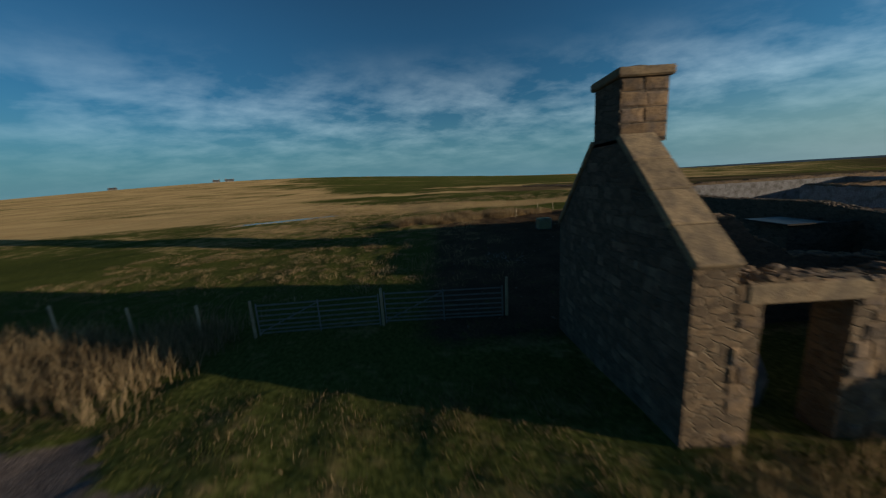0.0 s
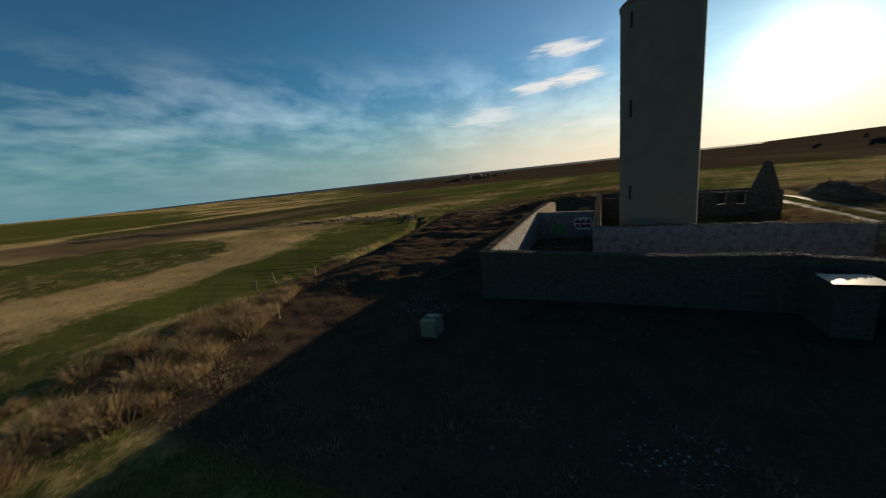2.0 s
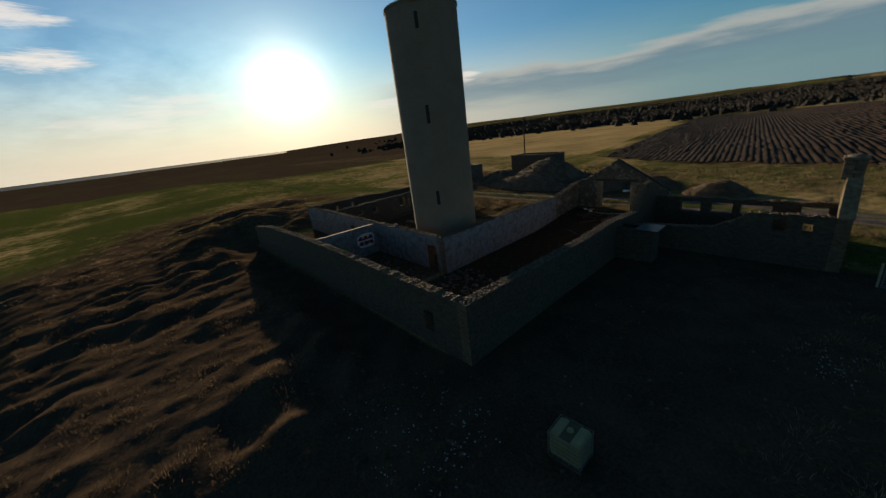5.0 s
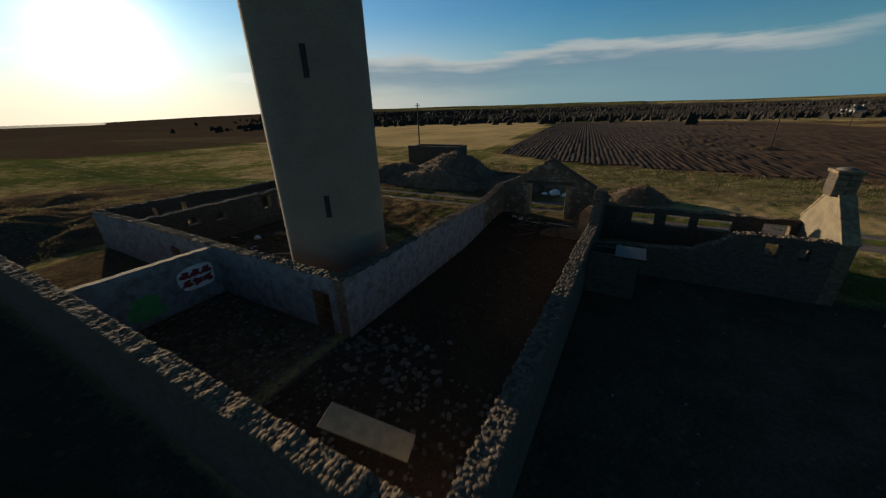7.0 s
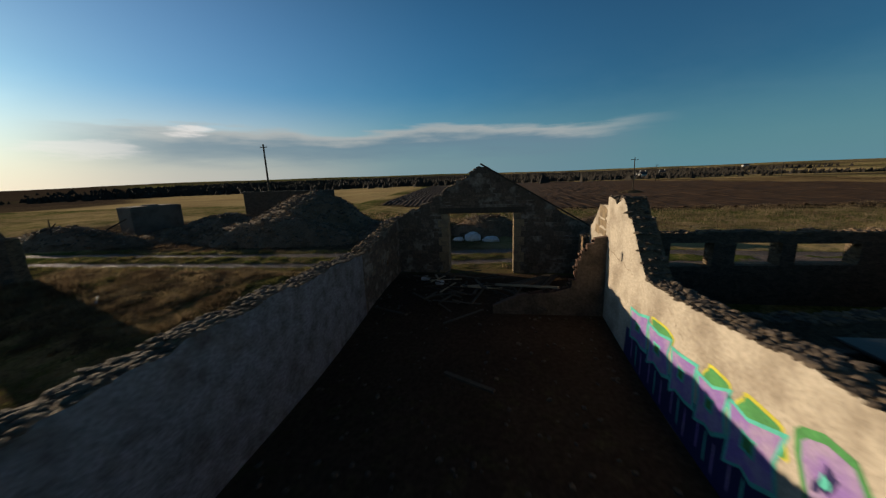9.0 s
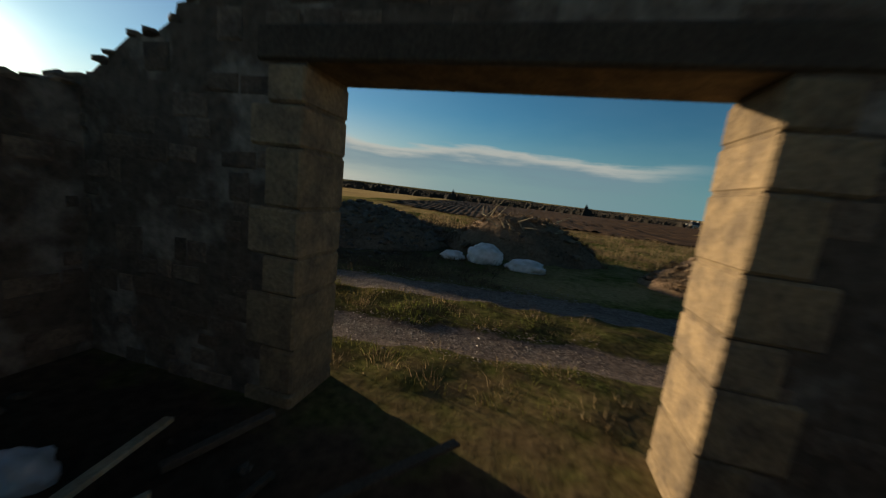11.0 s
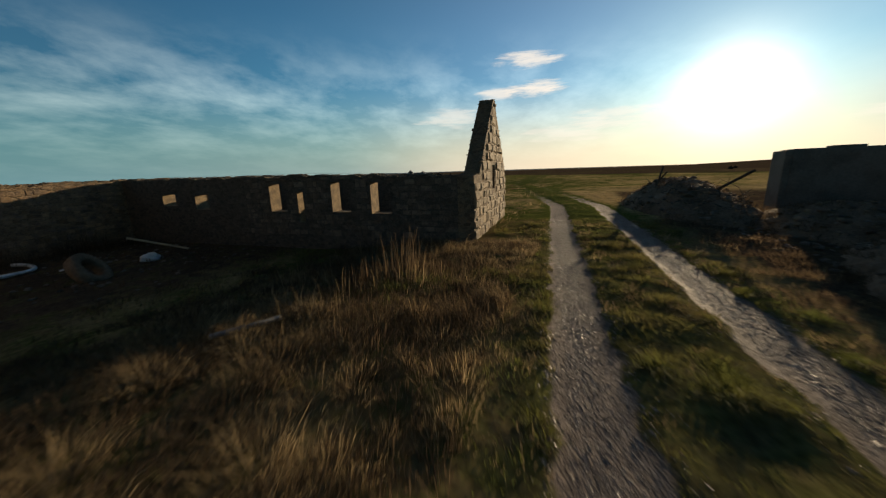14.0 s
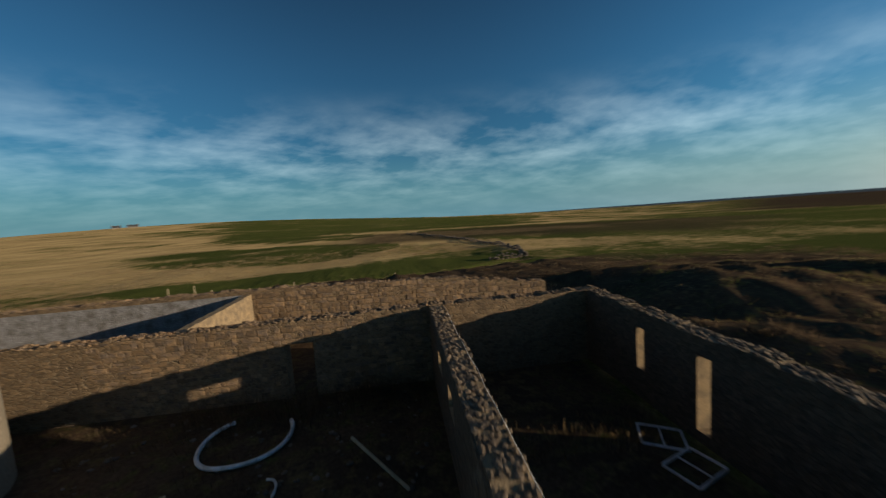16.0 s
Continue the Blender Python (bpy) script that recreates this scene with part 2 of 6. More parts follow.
def material(name, base, rough=0.9, var=0.25, grain=18.0, blotch=1.6, bump=0.25, metal=0.0, second=None, amount=0.5, island=0.0, thing=0.0, spec=0.3, low=0.40, high=0.64):
    """A surface with fine grain and broad stains; second: a colour that shows in patches."""
    m = bpy.data.materials.new(name)
    m.use_nodes = True
    nt = m.node_tree
    n, l = nt.nodes, nt.links
    b = n["Principled BSDF"]
    b.inputs["Roughness"].default_value = rough
    b.inputs["Metallic"].default_value = metal
    b.inputs["Specular IOR Level"].default_value = spec
    co = n.new("ShaderNodeNewGeometry")
    fine, broad = n.new("ShaderNodeTexNoise"), n.new("ShaderNodeTexNoise")
    fine.inputs["Scale"].default_value, fine.inputs["Detail"].default_value = grain, 6.0
    broad.inputs["Scale"].default_value, broad.inputs["Detail"].default_value = blotch, 5.0
    for t in (fine, broad):
        l.new(co.outputs["Position"], t.inputs["Vector"])
    mix = n.new("ShaderNodeMix")
    mix.data_type = "RGBA"
    mix.inputs["A"].default_value = (*base, 1)
    mix.inputs["B"].default_value = (*(second or [c * 0.55 for c in base]), 1)
    ra = n.new("ShaderNodeMapRange")
    for k, v in (("From Min", low), ("From Max", high), ("To Min", 0.0), ("To Max", amount * 2 if second else amount)):
        ra.inputs[k].default_value = v
    l.new(broad.outputs["Fac"], ra.inputs["Value"])
    l.new(ra.outputs[0], mix.inputs["Factor"])
    hsv = n.new("ShaderNodeHueSaturation")
    l.new(mix.outputs["Result"], hsv.inputs["Color"])
    val = n.new("ShaderNodeMapRange")
    for k, v in (("From Min", 0.25), ("From Max", 0.75), ("To Min", 1 - var), ("To Max", 1 + var)):
        val.inputs[k].default_value = v
    l.new(fine.outputs["Fac"], val.inputs["Value"])
    out = val.outputs[0]
    for source, size in ((co.outputs["Random Per Island"] if island else None, island), (n.new("ShaderNodeObjectInfo").outputs["Random"] if thing else None, thing)):
        if source:
            r = n.new("ShaderNodeMapRange")
            r.inputs["To Min"].default_value, r.inputs["To Max"].default_value = 1 - size, 1 + size
            l.new(source, r.inputs["Value"])
            mu = n.new("ShaderNodeMath")
            mu.operation = "MULTIPLY"
            l.new(out, mu.inputs[0])
            l.new(r.outputs[0], mu.inputs[1])
            out = mu.outputs[0]
    l.new(out, hsv.inputs["Value"])
    l.new(hsv.outputs[0], b.inputs["Base Color"])
    if bump:
        bu = n.new("ShaderNodeBump")
        bu.inputs["Strength"].default_value, bu.inputs["Distance"].default_value = bump, 0.04
        l.new(fine.outputs["Fac"], bu.inputs["Height"])
        l.new(bu.outputs[0], b.inputs["Normal"])
    return m


def rubble_material(name, base, second, mortar, scale=3.2):
    """Coursed rubble masonry: stones of uneven size in lime mortar."""
    m = bpy.data.materials.new(name)
    m.use_nodes = True
    nt = m.node_tree
    n, l = nt.nodes, nt.links
    b = n["Principled BSDF"]
    b.inputs["Roughness"].default_value = 0.92
    b.inputs["Specular IOR Level"].default_value = 0.2
    co = n.new("ShaderNodeNewGeometry")
    warp = n.new("ShaderNodeTexNoise")
    warp.inputs["Scale"].default_value = 2.5
    l.new(co.outputs["Position"], warp.inputs["Vector"])
    add = n.new("ShaderNodeVectorMath")
    add.operation = "MULTIPLY_ADD"
    l.new(warp.outputs["Color"], add.inputs[0])
    add.inputs[1].default_value = (0.07, 0.07, 0.07)
    l.new(co.outputs["Position"], add.inputs[2])
    ma = n.new("ShaderNodeMapping")
    ma.inputs["Scale"].default_value = (1, 1, 1.7)
    l.new(add.outputs[0], ma.inputs[0])
    cell, edge, fine = n.new("ShaderNodeTexVoronoi"), n.new("ShaderNodeTexVoronoi"), n.new("ShaderNodeTexNoise")
    edge.feature = "DISTANCE_TO_EDGE"
    fine.inputs["Scale"].default_value, fine.inputs["Detail"].default_value = 22, 6
    l.new(co.outputs["Position"], fine.inputs["Vector"])
    for t in (cell, edge):
        t.inputs["Scale"].default_value = scale
        l.new(ma.outputs[0], t.inputs["Vector"])
    sepc = n.new("ShaderNodeSeparateColor")
    l.new(cell.outputs["Color"], sepc.inputs[0])
    mix = n.new("ShaderNodeMix")
    mix.data_type = "RGBA"
    mix.inputs["A"].default_value, mix.inputs["B"].default_value = (*base, 1), (*second, 1)
    l.new(sepc.outputs[0], mix.inputs["Factor"])
    joint = n.new("ShaderNodeMapRange")
    joint.inputs["From Min"].default_value, joint.inputs["From Max"].default_value = 0.015, 0.09
    l.new(edge.outputs["Distance"], joint.inputs["Value"])
    mj = n.new("ShaderNodeMix")
    mj.data_type = "RGBA"
    mj.inputs["A"].default_value = (*mortar, 1)
    l.new(mix.outputs["Result"], mj.inputs["B"])
    l.new(joint.outputs[0], mj.inputs["Factor"])
    hsv = n.new("ShaderNodeHueSaturation")
    l.new(mj.outputs["Result"], hsv.inputs["Color"])
    val = n.new("ShaderNodeMapRange")
    for k, v in (("From Min", 0.25), ("From Max", 0.75), ("To Min", 0.65), ("To Max", 1.35)):
        val.inputs[k].default_value = v
    l.new(fine.outputs["Fac"], val.inputs["Value"])
    l.new(val.outputs[0], hsv.inputs["Value"])
    l.new(hsv.outputs[0], b.inputs["Base Color"])
    h = n.new("ShaderNodeMath")
    h.operation = "MULTIPLY_ADD"
    l.new(fine.outputs["Fac"], h.inputs[0])
    h.inputs[1].default_value = 0.45
    l.new(joint.outputs[0], h.inputs[2])
    bu = n.new("ShaderNodeBump")
    bu.inputs["Strength"].default_value, bu.inputs["Distance"].default_value = 0.8, 0.04
    l.new(h.outputs[0], bu.inputs["Height"])
    l.new(bu.outputs[0], b.inputs["Normal"])
    return m


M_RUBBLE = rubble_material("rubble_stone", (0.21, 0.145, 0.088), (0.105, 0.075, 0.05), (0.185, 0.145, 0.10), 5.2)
# darker copy of the rubble for shaded walls; the shade is put into its colour
M_RUBBLE_DARK = rubble_material("rubble_stone_shade_dark", (0.125, 0.098, 0.074), (0.066, 0.054, 0.043), (0.105, 0.085, 0.066), 5.2)
M_STONE = material("field_stone", (0.215, 0.141, 0.080), 0.93, 0.35, 26, 4, 0.5, second=(0.12, 0.09, 0.07), thing=0.35, island=0.0)
M_STONE_LOOSE = material("loose_stone", (0.12, 0.095, 0.07), 0.93, 0.3, 26, 4, 0.5, second=(0.15, 0.12, 0.10), island=0.35)
M_STONE_REST = material("rubble_face_stone", (0.215, 0.141, 0.080), 0.93, 0.35, 26, 4, 0.5, second=(0.12, 0.09, 0.07), island=0.35)
# field stone with shade put into its colour, for shaded faces and wall tops
M_STONE_DARK = material("shade_toned_rubble_stone", (0.15, 0.112, 0.08), 0.93, 0.35, 26, 4, 0.5, second=(0.085, 0.066, 0.052), thing=0.3, island=0.0)
M_STONE_DARK_REST = material("shade_toned_rubble", (0.15, 0.112, 0.08), 0.93, 0.35, 26, 4, 0.5, second=(0.085, 0.066, 0.052), island=0.3)
M_SANDSTONE = material("dressed_sandstone", (0.27, 0.197, 0.117), 0.9, 0.3, 24, 4, 0.45, second=(0.16, 0.12, 0.08), thing=0.2)
M_PLASTER = material("old_lime_plaster", (0.47, 0.405, 0.325), 0.95, 0.22, 14, 1.4, 0.7, second=(0.28, 0.23, 0.178), amount=0.42, low=0.43, high=0.66)
M_PLASTER_TAN = material("tan_lime_plaster", (0.205, 0.166, 0.108), 0.95, 0.25, 14, 1.4, 0.6, second=(0.14, 0.112, 0.076), amount=0.4)
M_WASH = material("worn_whitewash", (0.225, 0.22, 0.228), 0.95, 0.45, 16, 2.6, 0.8, second=(0.105, 0.094, 0.085), amount=0.4, low=0.42, high=0.68)
M_RENDER = material("grey_cement_render", (0.22, 0.195, 0.165), 0.93, 0.2, 16, 1.6, 0.3, second=(0.13, 0.11, 0.09))
M_RENDER_DARK = material("dark_broken_render", (0.125, 0.098, 0.075), 0.94, 0.35, 14, 2.2, 0.6, second=(0.07, 0.055, 0.043))
M_PATCHY = material("rubble_with_lime_patches", (0.10, 0.079, 0.06), 0.95, 0.4, 9, 1.7, 0.9, second=(0.235, 0.205, 0.17), amount=0.45, low=0.5, high=0.62)
M_BRICK = material("red_brick", (0.135, 0.078, 0.056), 0.92, 0.25, 30, 5, 0.3, thing=0.25)
M_WOOD = material("grey_weathered_wood", (0.08, 0.064, 0.047), 0.9, 0.3, 30, 3, 0.3, thing=0.3)
M_WOODPALE = material("pale_split_wood", (0.40, 0.32, 0.21), 0.85, 0.25, 30, 3, 0.25, thing=0.2)
M_STEEL = material("galvanised_steel", (0.24, 0.245, 0.245), 0.6, 0.2, 40, 4, 0.1, metal=0.55)
M_RUST = material("rusty_iron", (0.13, 0.075, 0.05), 0.85, 0.35, 40, 6, 0.3)
M_PLASTIC = material("yellowed_plastic", (0.32, 0.30, 0.14), 0.5, 0.08, 8, 2, 0.05, spec=0.5)
M_PLASTICDARK = material("groove_dark_plastic", (0.10, 0.095, 0.05), 0.6, 0.15, 8, 2, 0.05)
M_WHITEPVC = material("white_plastic", (0.72, 0.72, 0.74), 0.5, 0.1, 10, 3, 0.08, second=(0.50, 0.49, 0.47))
M_RUBBER = material("tyre_rubber", (0.028, 0.028, 0.03), 0.8, 0.25, 40, 6, 0.2)
M_SOIL = material("spoil_earth", (0.19, 0.125, 0.08), 0.97, 0.35, 9, 0.8, 0.8, second=(0.12, 0.083, 0.052))
M_DRY = material("dry_grass", (0.29, 0.215, 0.12), 0.85, 0.25, 3, 0.35, 0.0, second=(0.15, 0.105, 0.06), island=0.45, spec=0.15)
M_STRAW = material("bleached_grass", (0.31, 0.228, 0.125), 0.85, 0.25, 3, 0.4, 0.0, second=(0.24, 0.165, 0.09), island=0.4, spec=0.15)
M_GREEN = material("meadow_grass", (0.105, 0.12, 0.032), 0.8, 0.25, 3, 0.35, 0.0, second=(0.15, 0.125, 0.045), island=0.4, spec=0.2)
M_BROWN = material("dead_weeds", (0.115, 0.08, 0.05), 0.9, 0.25, 3, 0.5, 0.0, island=0.45, spec=0.1)
for blade in (M_DRY, M_GREEN, M_BROWN, M_STRAW):
    # thin leaves let some of the low sun through
    bn, bl = blade.node_tree.nodes, blade.node_tree.links
    through_leaf, blend = bn.new("ShaderNodeBsdfTranslucent"), bn.new("ShaderNodeMixShader")
    bl.new(bn["Principled BSDF"].inputs["Base Color"].links[0].from_socket, through_leaf.inputs["Color"])
    blend.inputs[0].default_value = 0.36 if blade is M_STRAW else 0.5
    bl.new(bn["Principled BSDF"].outputs[0], blend.inputs[1])
    bl.new(through_leaf.outputs[0], blend.inputs[2])
    bl.new(blend.outputs[0], bn["Material Output"].inputs["Surface"])
M_FELT = material("wet_roofing_felt", (0.032, 0.03, 0.027), 0.36, 0.2, 12, 1.5, 0.1, spec=0.16)
M_DARKROOF = material("dark_slate_roof", (0.06, 0.06, 0.065), 0.8, 0.2, 6, 1, 0.1)
M_HARL = material("white_harl", (0.5, 0.48, 0.45), 0.95, 0.1, 6, 1, 0.1)
M_GLASSDARK = material("dark_window_glass", (0.03, 0.035, 0.04), 0.15, 0.05, 4, 1, 0.0, spec=0.6)
M_TREES = material("bare_winter_wood", (0.036, 0.03, 0.024), 1.0, 0.3, 0.2, 0.02, 0.0, second=(0.027, 0.023, 0.019), island=0.2)
M_PURPLE = material("purple_spray_paint", (0.26, 0.15, 0.42), 0.7, 0.18, 20, 3, 0.15, second=(0.36, 0.27, 0.42))
M_TEAL = material("turquoise_spray_paint", (0.10, 0.52, 0.42), 0.7, 0.15, 20, 3, 0.15)
M_SPRAYGREEN = material("green_spray_paint", (0.08, 0.30, 0.09), 0.7, 0.2, 20, 3, 0.15)
M_NAVY = material("dark_blue_spray_paint", (0.025, 0.02, 0.09), 0.7, 0.25, 20, 2, 0.15)
M_PINK = material("pink_spray_paint", (0.62, 0.12, 0.32), 0.7, 0.15, 20, 3, 0.15)
M_YELLOW = material("yellow_spray_paint", (0.62, 0.55, 0.06), 0.7, 0.15, 20, 3, 0.15)
M_REDPAINT = material("dark_red_spray_paint", (0.24, 0.03, 0.035), 0.7, 0.2, 20, 3, 0.15)
M_WHITEPAINT = material("white_spray_paint", (0.72, 0.72, 0.72), 0.8, 0.12, 16, 3, 0.15)

# board-marked concrete of the tower, in lifts about 0.6 m high
M_TOWER = material("weathered_concrete", (0.215, 0.182, 0.138), 0.92, 0.22, 14, 0.7, 0.25, second=(0.165, 0.138, 0.105), amount=0.3, low=0.42, high=0.7)
M_CONC = material("grey_concrete", (0.135, 0.118, 0.098), 0.93, 0.2, 12, 0.9, 0.25, second=(0.085, 0.074, 0.06))

# ---- making things ----


def thing(name, label, category, group="", at=(0, 0, 0), kind=""):
    ob = new(name)
    ob.location = at
    ob.empty_display_size = 0.2
    return tagged(ob, label, category, group, kind)


def mesh_object(name, verts, faces, mats, parent=None, label="", index=None, smooth=False):
    me = bpy.data.meshes.new(name)
    me.from_pydata(verts, [], faces)
    for m in mats if isinstance(mats, (list, tuple)) else [mats]:
        me.materials.append(m)
    if index is not None:
        me.polygons.foreach_set("material_index", index)
    if smooth:
        me.polygons.foreach_set("use_smooth", [True] * len(me.polygons))
    me.update()
    ob = new(name, me)
    if parent is not None:
        ob.parent = parent
    if label:
        ob["label"] = label
    return ob


def part(name, bm, mat, parent=None, label="", smooth=False):
    me = bpy.data.meshes.new(name)
    bm.normal_update()
    bm.to_mesh(me)
    bm.free()
    me.materials.append(mat)
    if smooth:
        me.polygons.foreach_set("use_smooth", [True] * len(me.polygons))
    ob = new(name, me)
    if parent is not None:
        ob.parent = parent
    if label:
        ob["label"] = label
    return ob


def box_bm(x0, x1, y0, y1, z0, z1, bevel=0.0, bm=None, m=None, segments=1):
    bm = bm or bmesh.new()
    mat = Matrix.LocRotScale(((x0 + x1) / 2, (y0 + y1) / 2, (z0 + z1) / 2), None, (x1 - x0, y1 - y0, z1 - z0))
    if m is not None:
        mat = m @ mat
    vs = bmesh.ops.create_cube(bm, size=1, matrix=mat)["verts"]
    if bevel:
        es = list({e for v in vs for e in v.link_edges})
        bmesh.ops.bevel(bm, geom=es, offset=bevel, segments=segments, affect="EDGES")
    return bm


def tube_bm(p, q, r0, r1=None, sides=10, bm=None, caps=True):
    bm = bm or bmesh.new()
    p, q = Vector(p), Vector(q)
    d = q - p
    turn = d.to_track_quat("Z", "Y").to_matrix().to_4x4()
    bmesh.ops.create_cone(bm, cap_ends=caps, segments=sides, radius1=r0, radius2=r0 if r1 is None else r1, depth=d.length, matrix=Matrix.Translation((p + q) / 2) @ turn)
    return bm


def smooth_step(a, b, x):
    t = np.clip((x - a) / (b - a), 0, 1)
    return t * t * (3 - 2 * t)


rng = np.random.default_rng(7)
SIN = [(rng.uniform(0, 2 * np.pi), rng.uniform(0, 2 * np.pi), rng.uniform(0, 2 * np.pi)) for _ in range(24)]


def waves(x, y, size, count=6, first=0):
    """Smooth uneven ground, about -1 to 1, with swells of about the given size."""
    out = 0
    for i in range(count):
        a, ph, _ = SIN[(first + i) % 24]
        k = 2 * np.pi / size * (0.6 + 0.25 * i)
        out = out + np.sin(k * (x * np.cos(a) + y * np.sin(a)) + ph) / (1 + 0.35 * i)
    return out / 2.2


def height(x, y):
    """The lie of the land, in metres."""
    x, y = np.asarray(x, float), np.asarray(y, float)
    d = np.hypot(x - 35, y - 10)
    az = np.degrees(np.arctan2(x - 35, y - 10))  # clockwise from +y
    h = -0.6 * smooth_step(4.5, 13, y) - 0.5 * smooth_step(26, 42, y) - 0.35 * smooth_step(42, 75, y)
    h = h * (1 - 0.6 * smooth_step(62, 80, x) * smooth_step(60, 30, y))
    h = h - 0.25 * smooth_step(12, -4, x) * smooth_step(4, 16, y)
    out = smooth_step(26, 60, d)
    h = h + out * 0.25 * waves(x, y, 38) + smooth_step(8, 30, d) * 0.05 * waves(x, y, 7, first=7)
    # dug ground north of the buildings and banks to the east
    north = smooth_step(33, 36, y) * smooth_step(0.5, -4, y - 52.4 - 0.15 * (x - 37)) * smooth_step(23, 32, x) * smooth_step(84, 66, x)
    furrow = np.sin(2 * np.pi * (x * 0.9 + y * 0.3 + 3.2 * waves(x, y, 9, first=12)) / 5.4)
    h = h + north * (0.75 + (0.12 * furrow + 0.30 * waves(x, y, 3.9, first=2)) * np.maximum(0.15, 0.7 + 0.5 * waves(x, y, 15, first=6)))
    east = smooth_step(63, 68, x) * smooth_step(100, 84, x) * smooth_step(14, 22, y) * smooth_step(44, 34, y)
    h = h + east * (0.9 + 0.9 * waves(x, y, 13, first=3) + 0.22 * waves(x, y, 3.3, first=6))
    h = h - 0.55 * np.exp(-(near_line(x, y, DITCH) / 0.9) ** 2)
    pond = np.exp(-(((x + 21) * 0.85 + (y - 69) * 0.53) / 11) ** 2 - ((-(x + 21) * 0.53 + (y - 69) * 0.85) / 3.2) ** 2)
    h = h - 0.45 * pond
    # the far country: a hill to the north-west, ridges to the south, the coast to the east
    nw = np.exp(-((az + 28) / 38) ** 2)
    h = h + nw * 29 * smooth_step(170, 800, d) - 5 * smooth_step(90, 500, d) * (1 - nw)
    sw = smooth_step(95, 140, np.abs(az)) 
    h = h + sw * (3 * smooth_step(300, 1500, d) + 30 * smooth_step(1000, 3400, d) * (0.78 + 0.22 * waves(x, y, 1500, first=5)))
    ridge = np.exp(-((az - 152) / 26) ** 2)
    h = h + ridge * (3 * smooth_step(300, 700, d) + 9 * smooth_step(1400, 3300, d))
    coast = smooth_step(120, 90, az) * smooth_step(-12, 12, az)
    h = h - coast * 40 * smooth_step(1500, 1800, d + 60 * waves(x, y, 300, first=9))
    return h


def ground_at(x, y):
    return float(height(x, y))

# ---- the ground: one sheet out to the horizon ----


def spaced(lo, hi, step, far_lo, far_hi, grow=1.075):
    mid = list(np.arange(lo, hi + step / 2, step))
    up, down, s = [], [], step
    while (up[-1] if up else hi) < far_hi:
        s *= grow
        up.append((up[-1] if up else hi) + s)
    s = step
    while (down[-1] if down else lo) > far_lo:
        s *= grow
        down.append((down[-1] if down else lo) - s)
    return np.array(down[::-1] + mid + up)


def near_line(x, y, points):
    """Distance to a bent line."""
    best = np.full(x.shape, 1e9)
    for (ax, ay), (bx, by) in zip(points, points[1:]):
        t = np.clip(((x - ax) * (bx - ax) + (y - ay) * (by - ay)) / ((bx - ax) ** 2 + (by - ay) ** 2), 0, 1)
        best = np.minimum(best, np.hypot(x - ax - t * (bx - ax), y - ay - t * (by - ay)))
    return best


DITCH = [(30, 52.6), (37.5, 53.4), (49, 55.0), (60.6, 57), (72, 62.5)]
TRACK = [(-140, 6), (-60, 3), (-12, 1.4), (14, 0.3), (22, -0.5), (28, -0.6), (34, 0.4), (38, 0.85), (46, 1.1), (57, 1.3), (66, 1.5), (84, 5), (110, 9), (150, 8), (230, -4)]
BRANCH = [(15, 0.5), (9, 1.7), (6, 4.2), (2.5, 6.0), (-3, 7.2), (-40, 11)]


def track_masks(x, y):
    near = near_line(x, y, TRACK)
    wide = 0.2 * smooth_step(44, 40, x) * (y < np.interp(x, [p[0] for p in TRACK], [p[1] for p in TRACK]))
    rut = smooth_step(0.54, 0.30, -wide + np.abs(near - 1.3 + wide * 0.4) + 0.10 * waves(x, y, 1.5, first=4) + 0.05 * waves(x, y, 0.55, first=14))
    rut = rut * (1 - 0.75 * smooth_step(60, 78, x))
    branch = smooth_step(1.5, 0.7, near_line(x, y, BRANCH) + 0.5 * waves(x, y, 2.1, first=2))
    return near, rut, branch


def surface(x, y):
    """The trodden surface: the land with its tussocks, ruts and the crown between them."""
    near, rut, branch = track_masks(x, y)
    tuss = np.maximum(waves(x, y, 1.15, first=8), -0.2) * smooth_step(1.7, 2.6, near) * smooth_step(64, 40, np.hypot(x - 35, y - 12))
    for a, b, c_, d_ in ((24.2, 34.7, 2.6, 32.0), (34.0, 62.2, 24.0, 32.0), (53.8, 61.6, 5.4, 24.8), (12.9, 24.8, 6.0, 11.8)):
        tuss = tuss * (1 - ((x > a) & (x < b) & (y > c_) & (y < d_)))
    return height(x, y) + 0.06 * tuss - 0.035 * rut - 0.02 * branch + 0.06 * smooth_step(1.05, 0.5, near) * (0.6 + 0.7 * waves(x, y, 1.1, first=8))


gx, gy = spaced(-18, 74, 0.4, -4300, 4300), spaced(-14, 56, 0.4, -4300, 4300)
gx = np.unique(np.concatenate([gx[(gx < 26) | (gx > 58)], np.arange(26.1, 58, 0.22)]))
gy = np.unique(np.concatenate([gy[(gy < -3.2) | (gy > 5)], np.arange(-3.1, 4.95, 0.14)]))
X, Y = np.meshgrid(gx, gy)
Z = surface(X, Y)
near, rut, branch = track_masks(X, Y)
d0 = np.hypot(X - 35, Y - 10)
az0 = np.degrees(np.arctan2(X - 35, Y - 10))
dry = 0.55 + 0.25 * waves(X, Y, 26, first=1) + 0.15 * waves(X, Y, 6, first=9)
lawn = smooth_step(2, 8, Y) * smooth_step(42, 30, Y) * smooth_step(20, 8, X) + 1.5 * smooth_step(56, 59, Y) * smooth_step(2, -2, Y - 67 - 0.35 * (X - 22)) * smooth_step(75, 73, X) * smooth_step(4, 12, X)
dry = dry - 0.45 * np.clip(lawn, 0, 1.5)
strips = 0.5 + 0.5 * np.sign(waves(X * 0.5, Y + 0.25 * X, 60, 3, first=15))
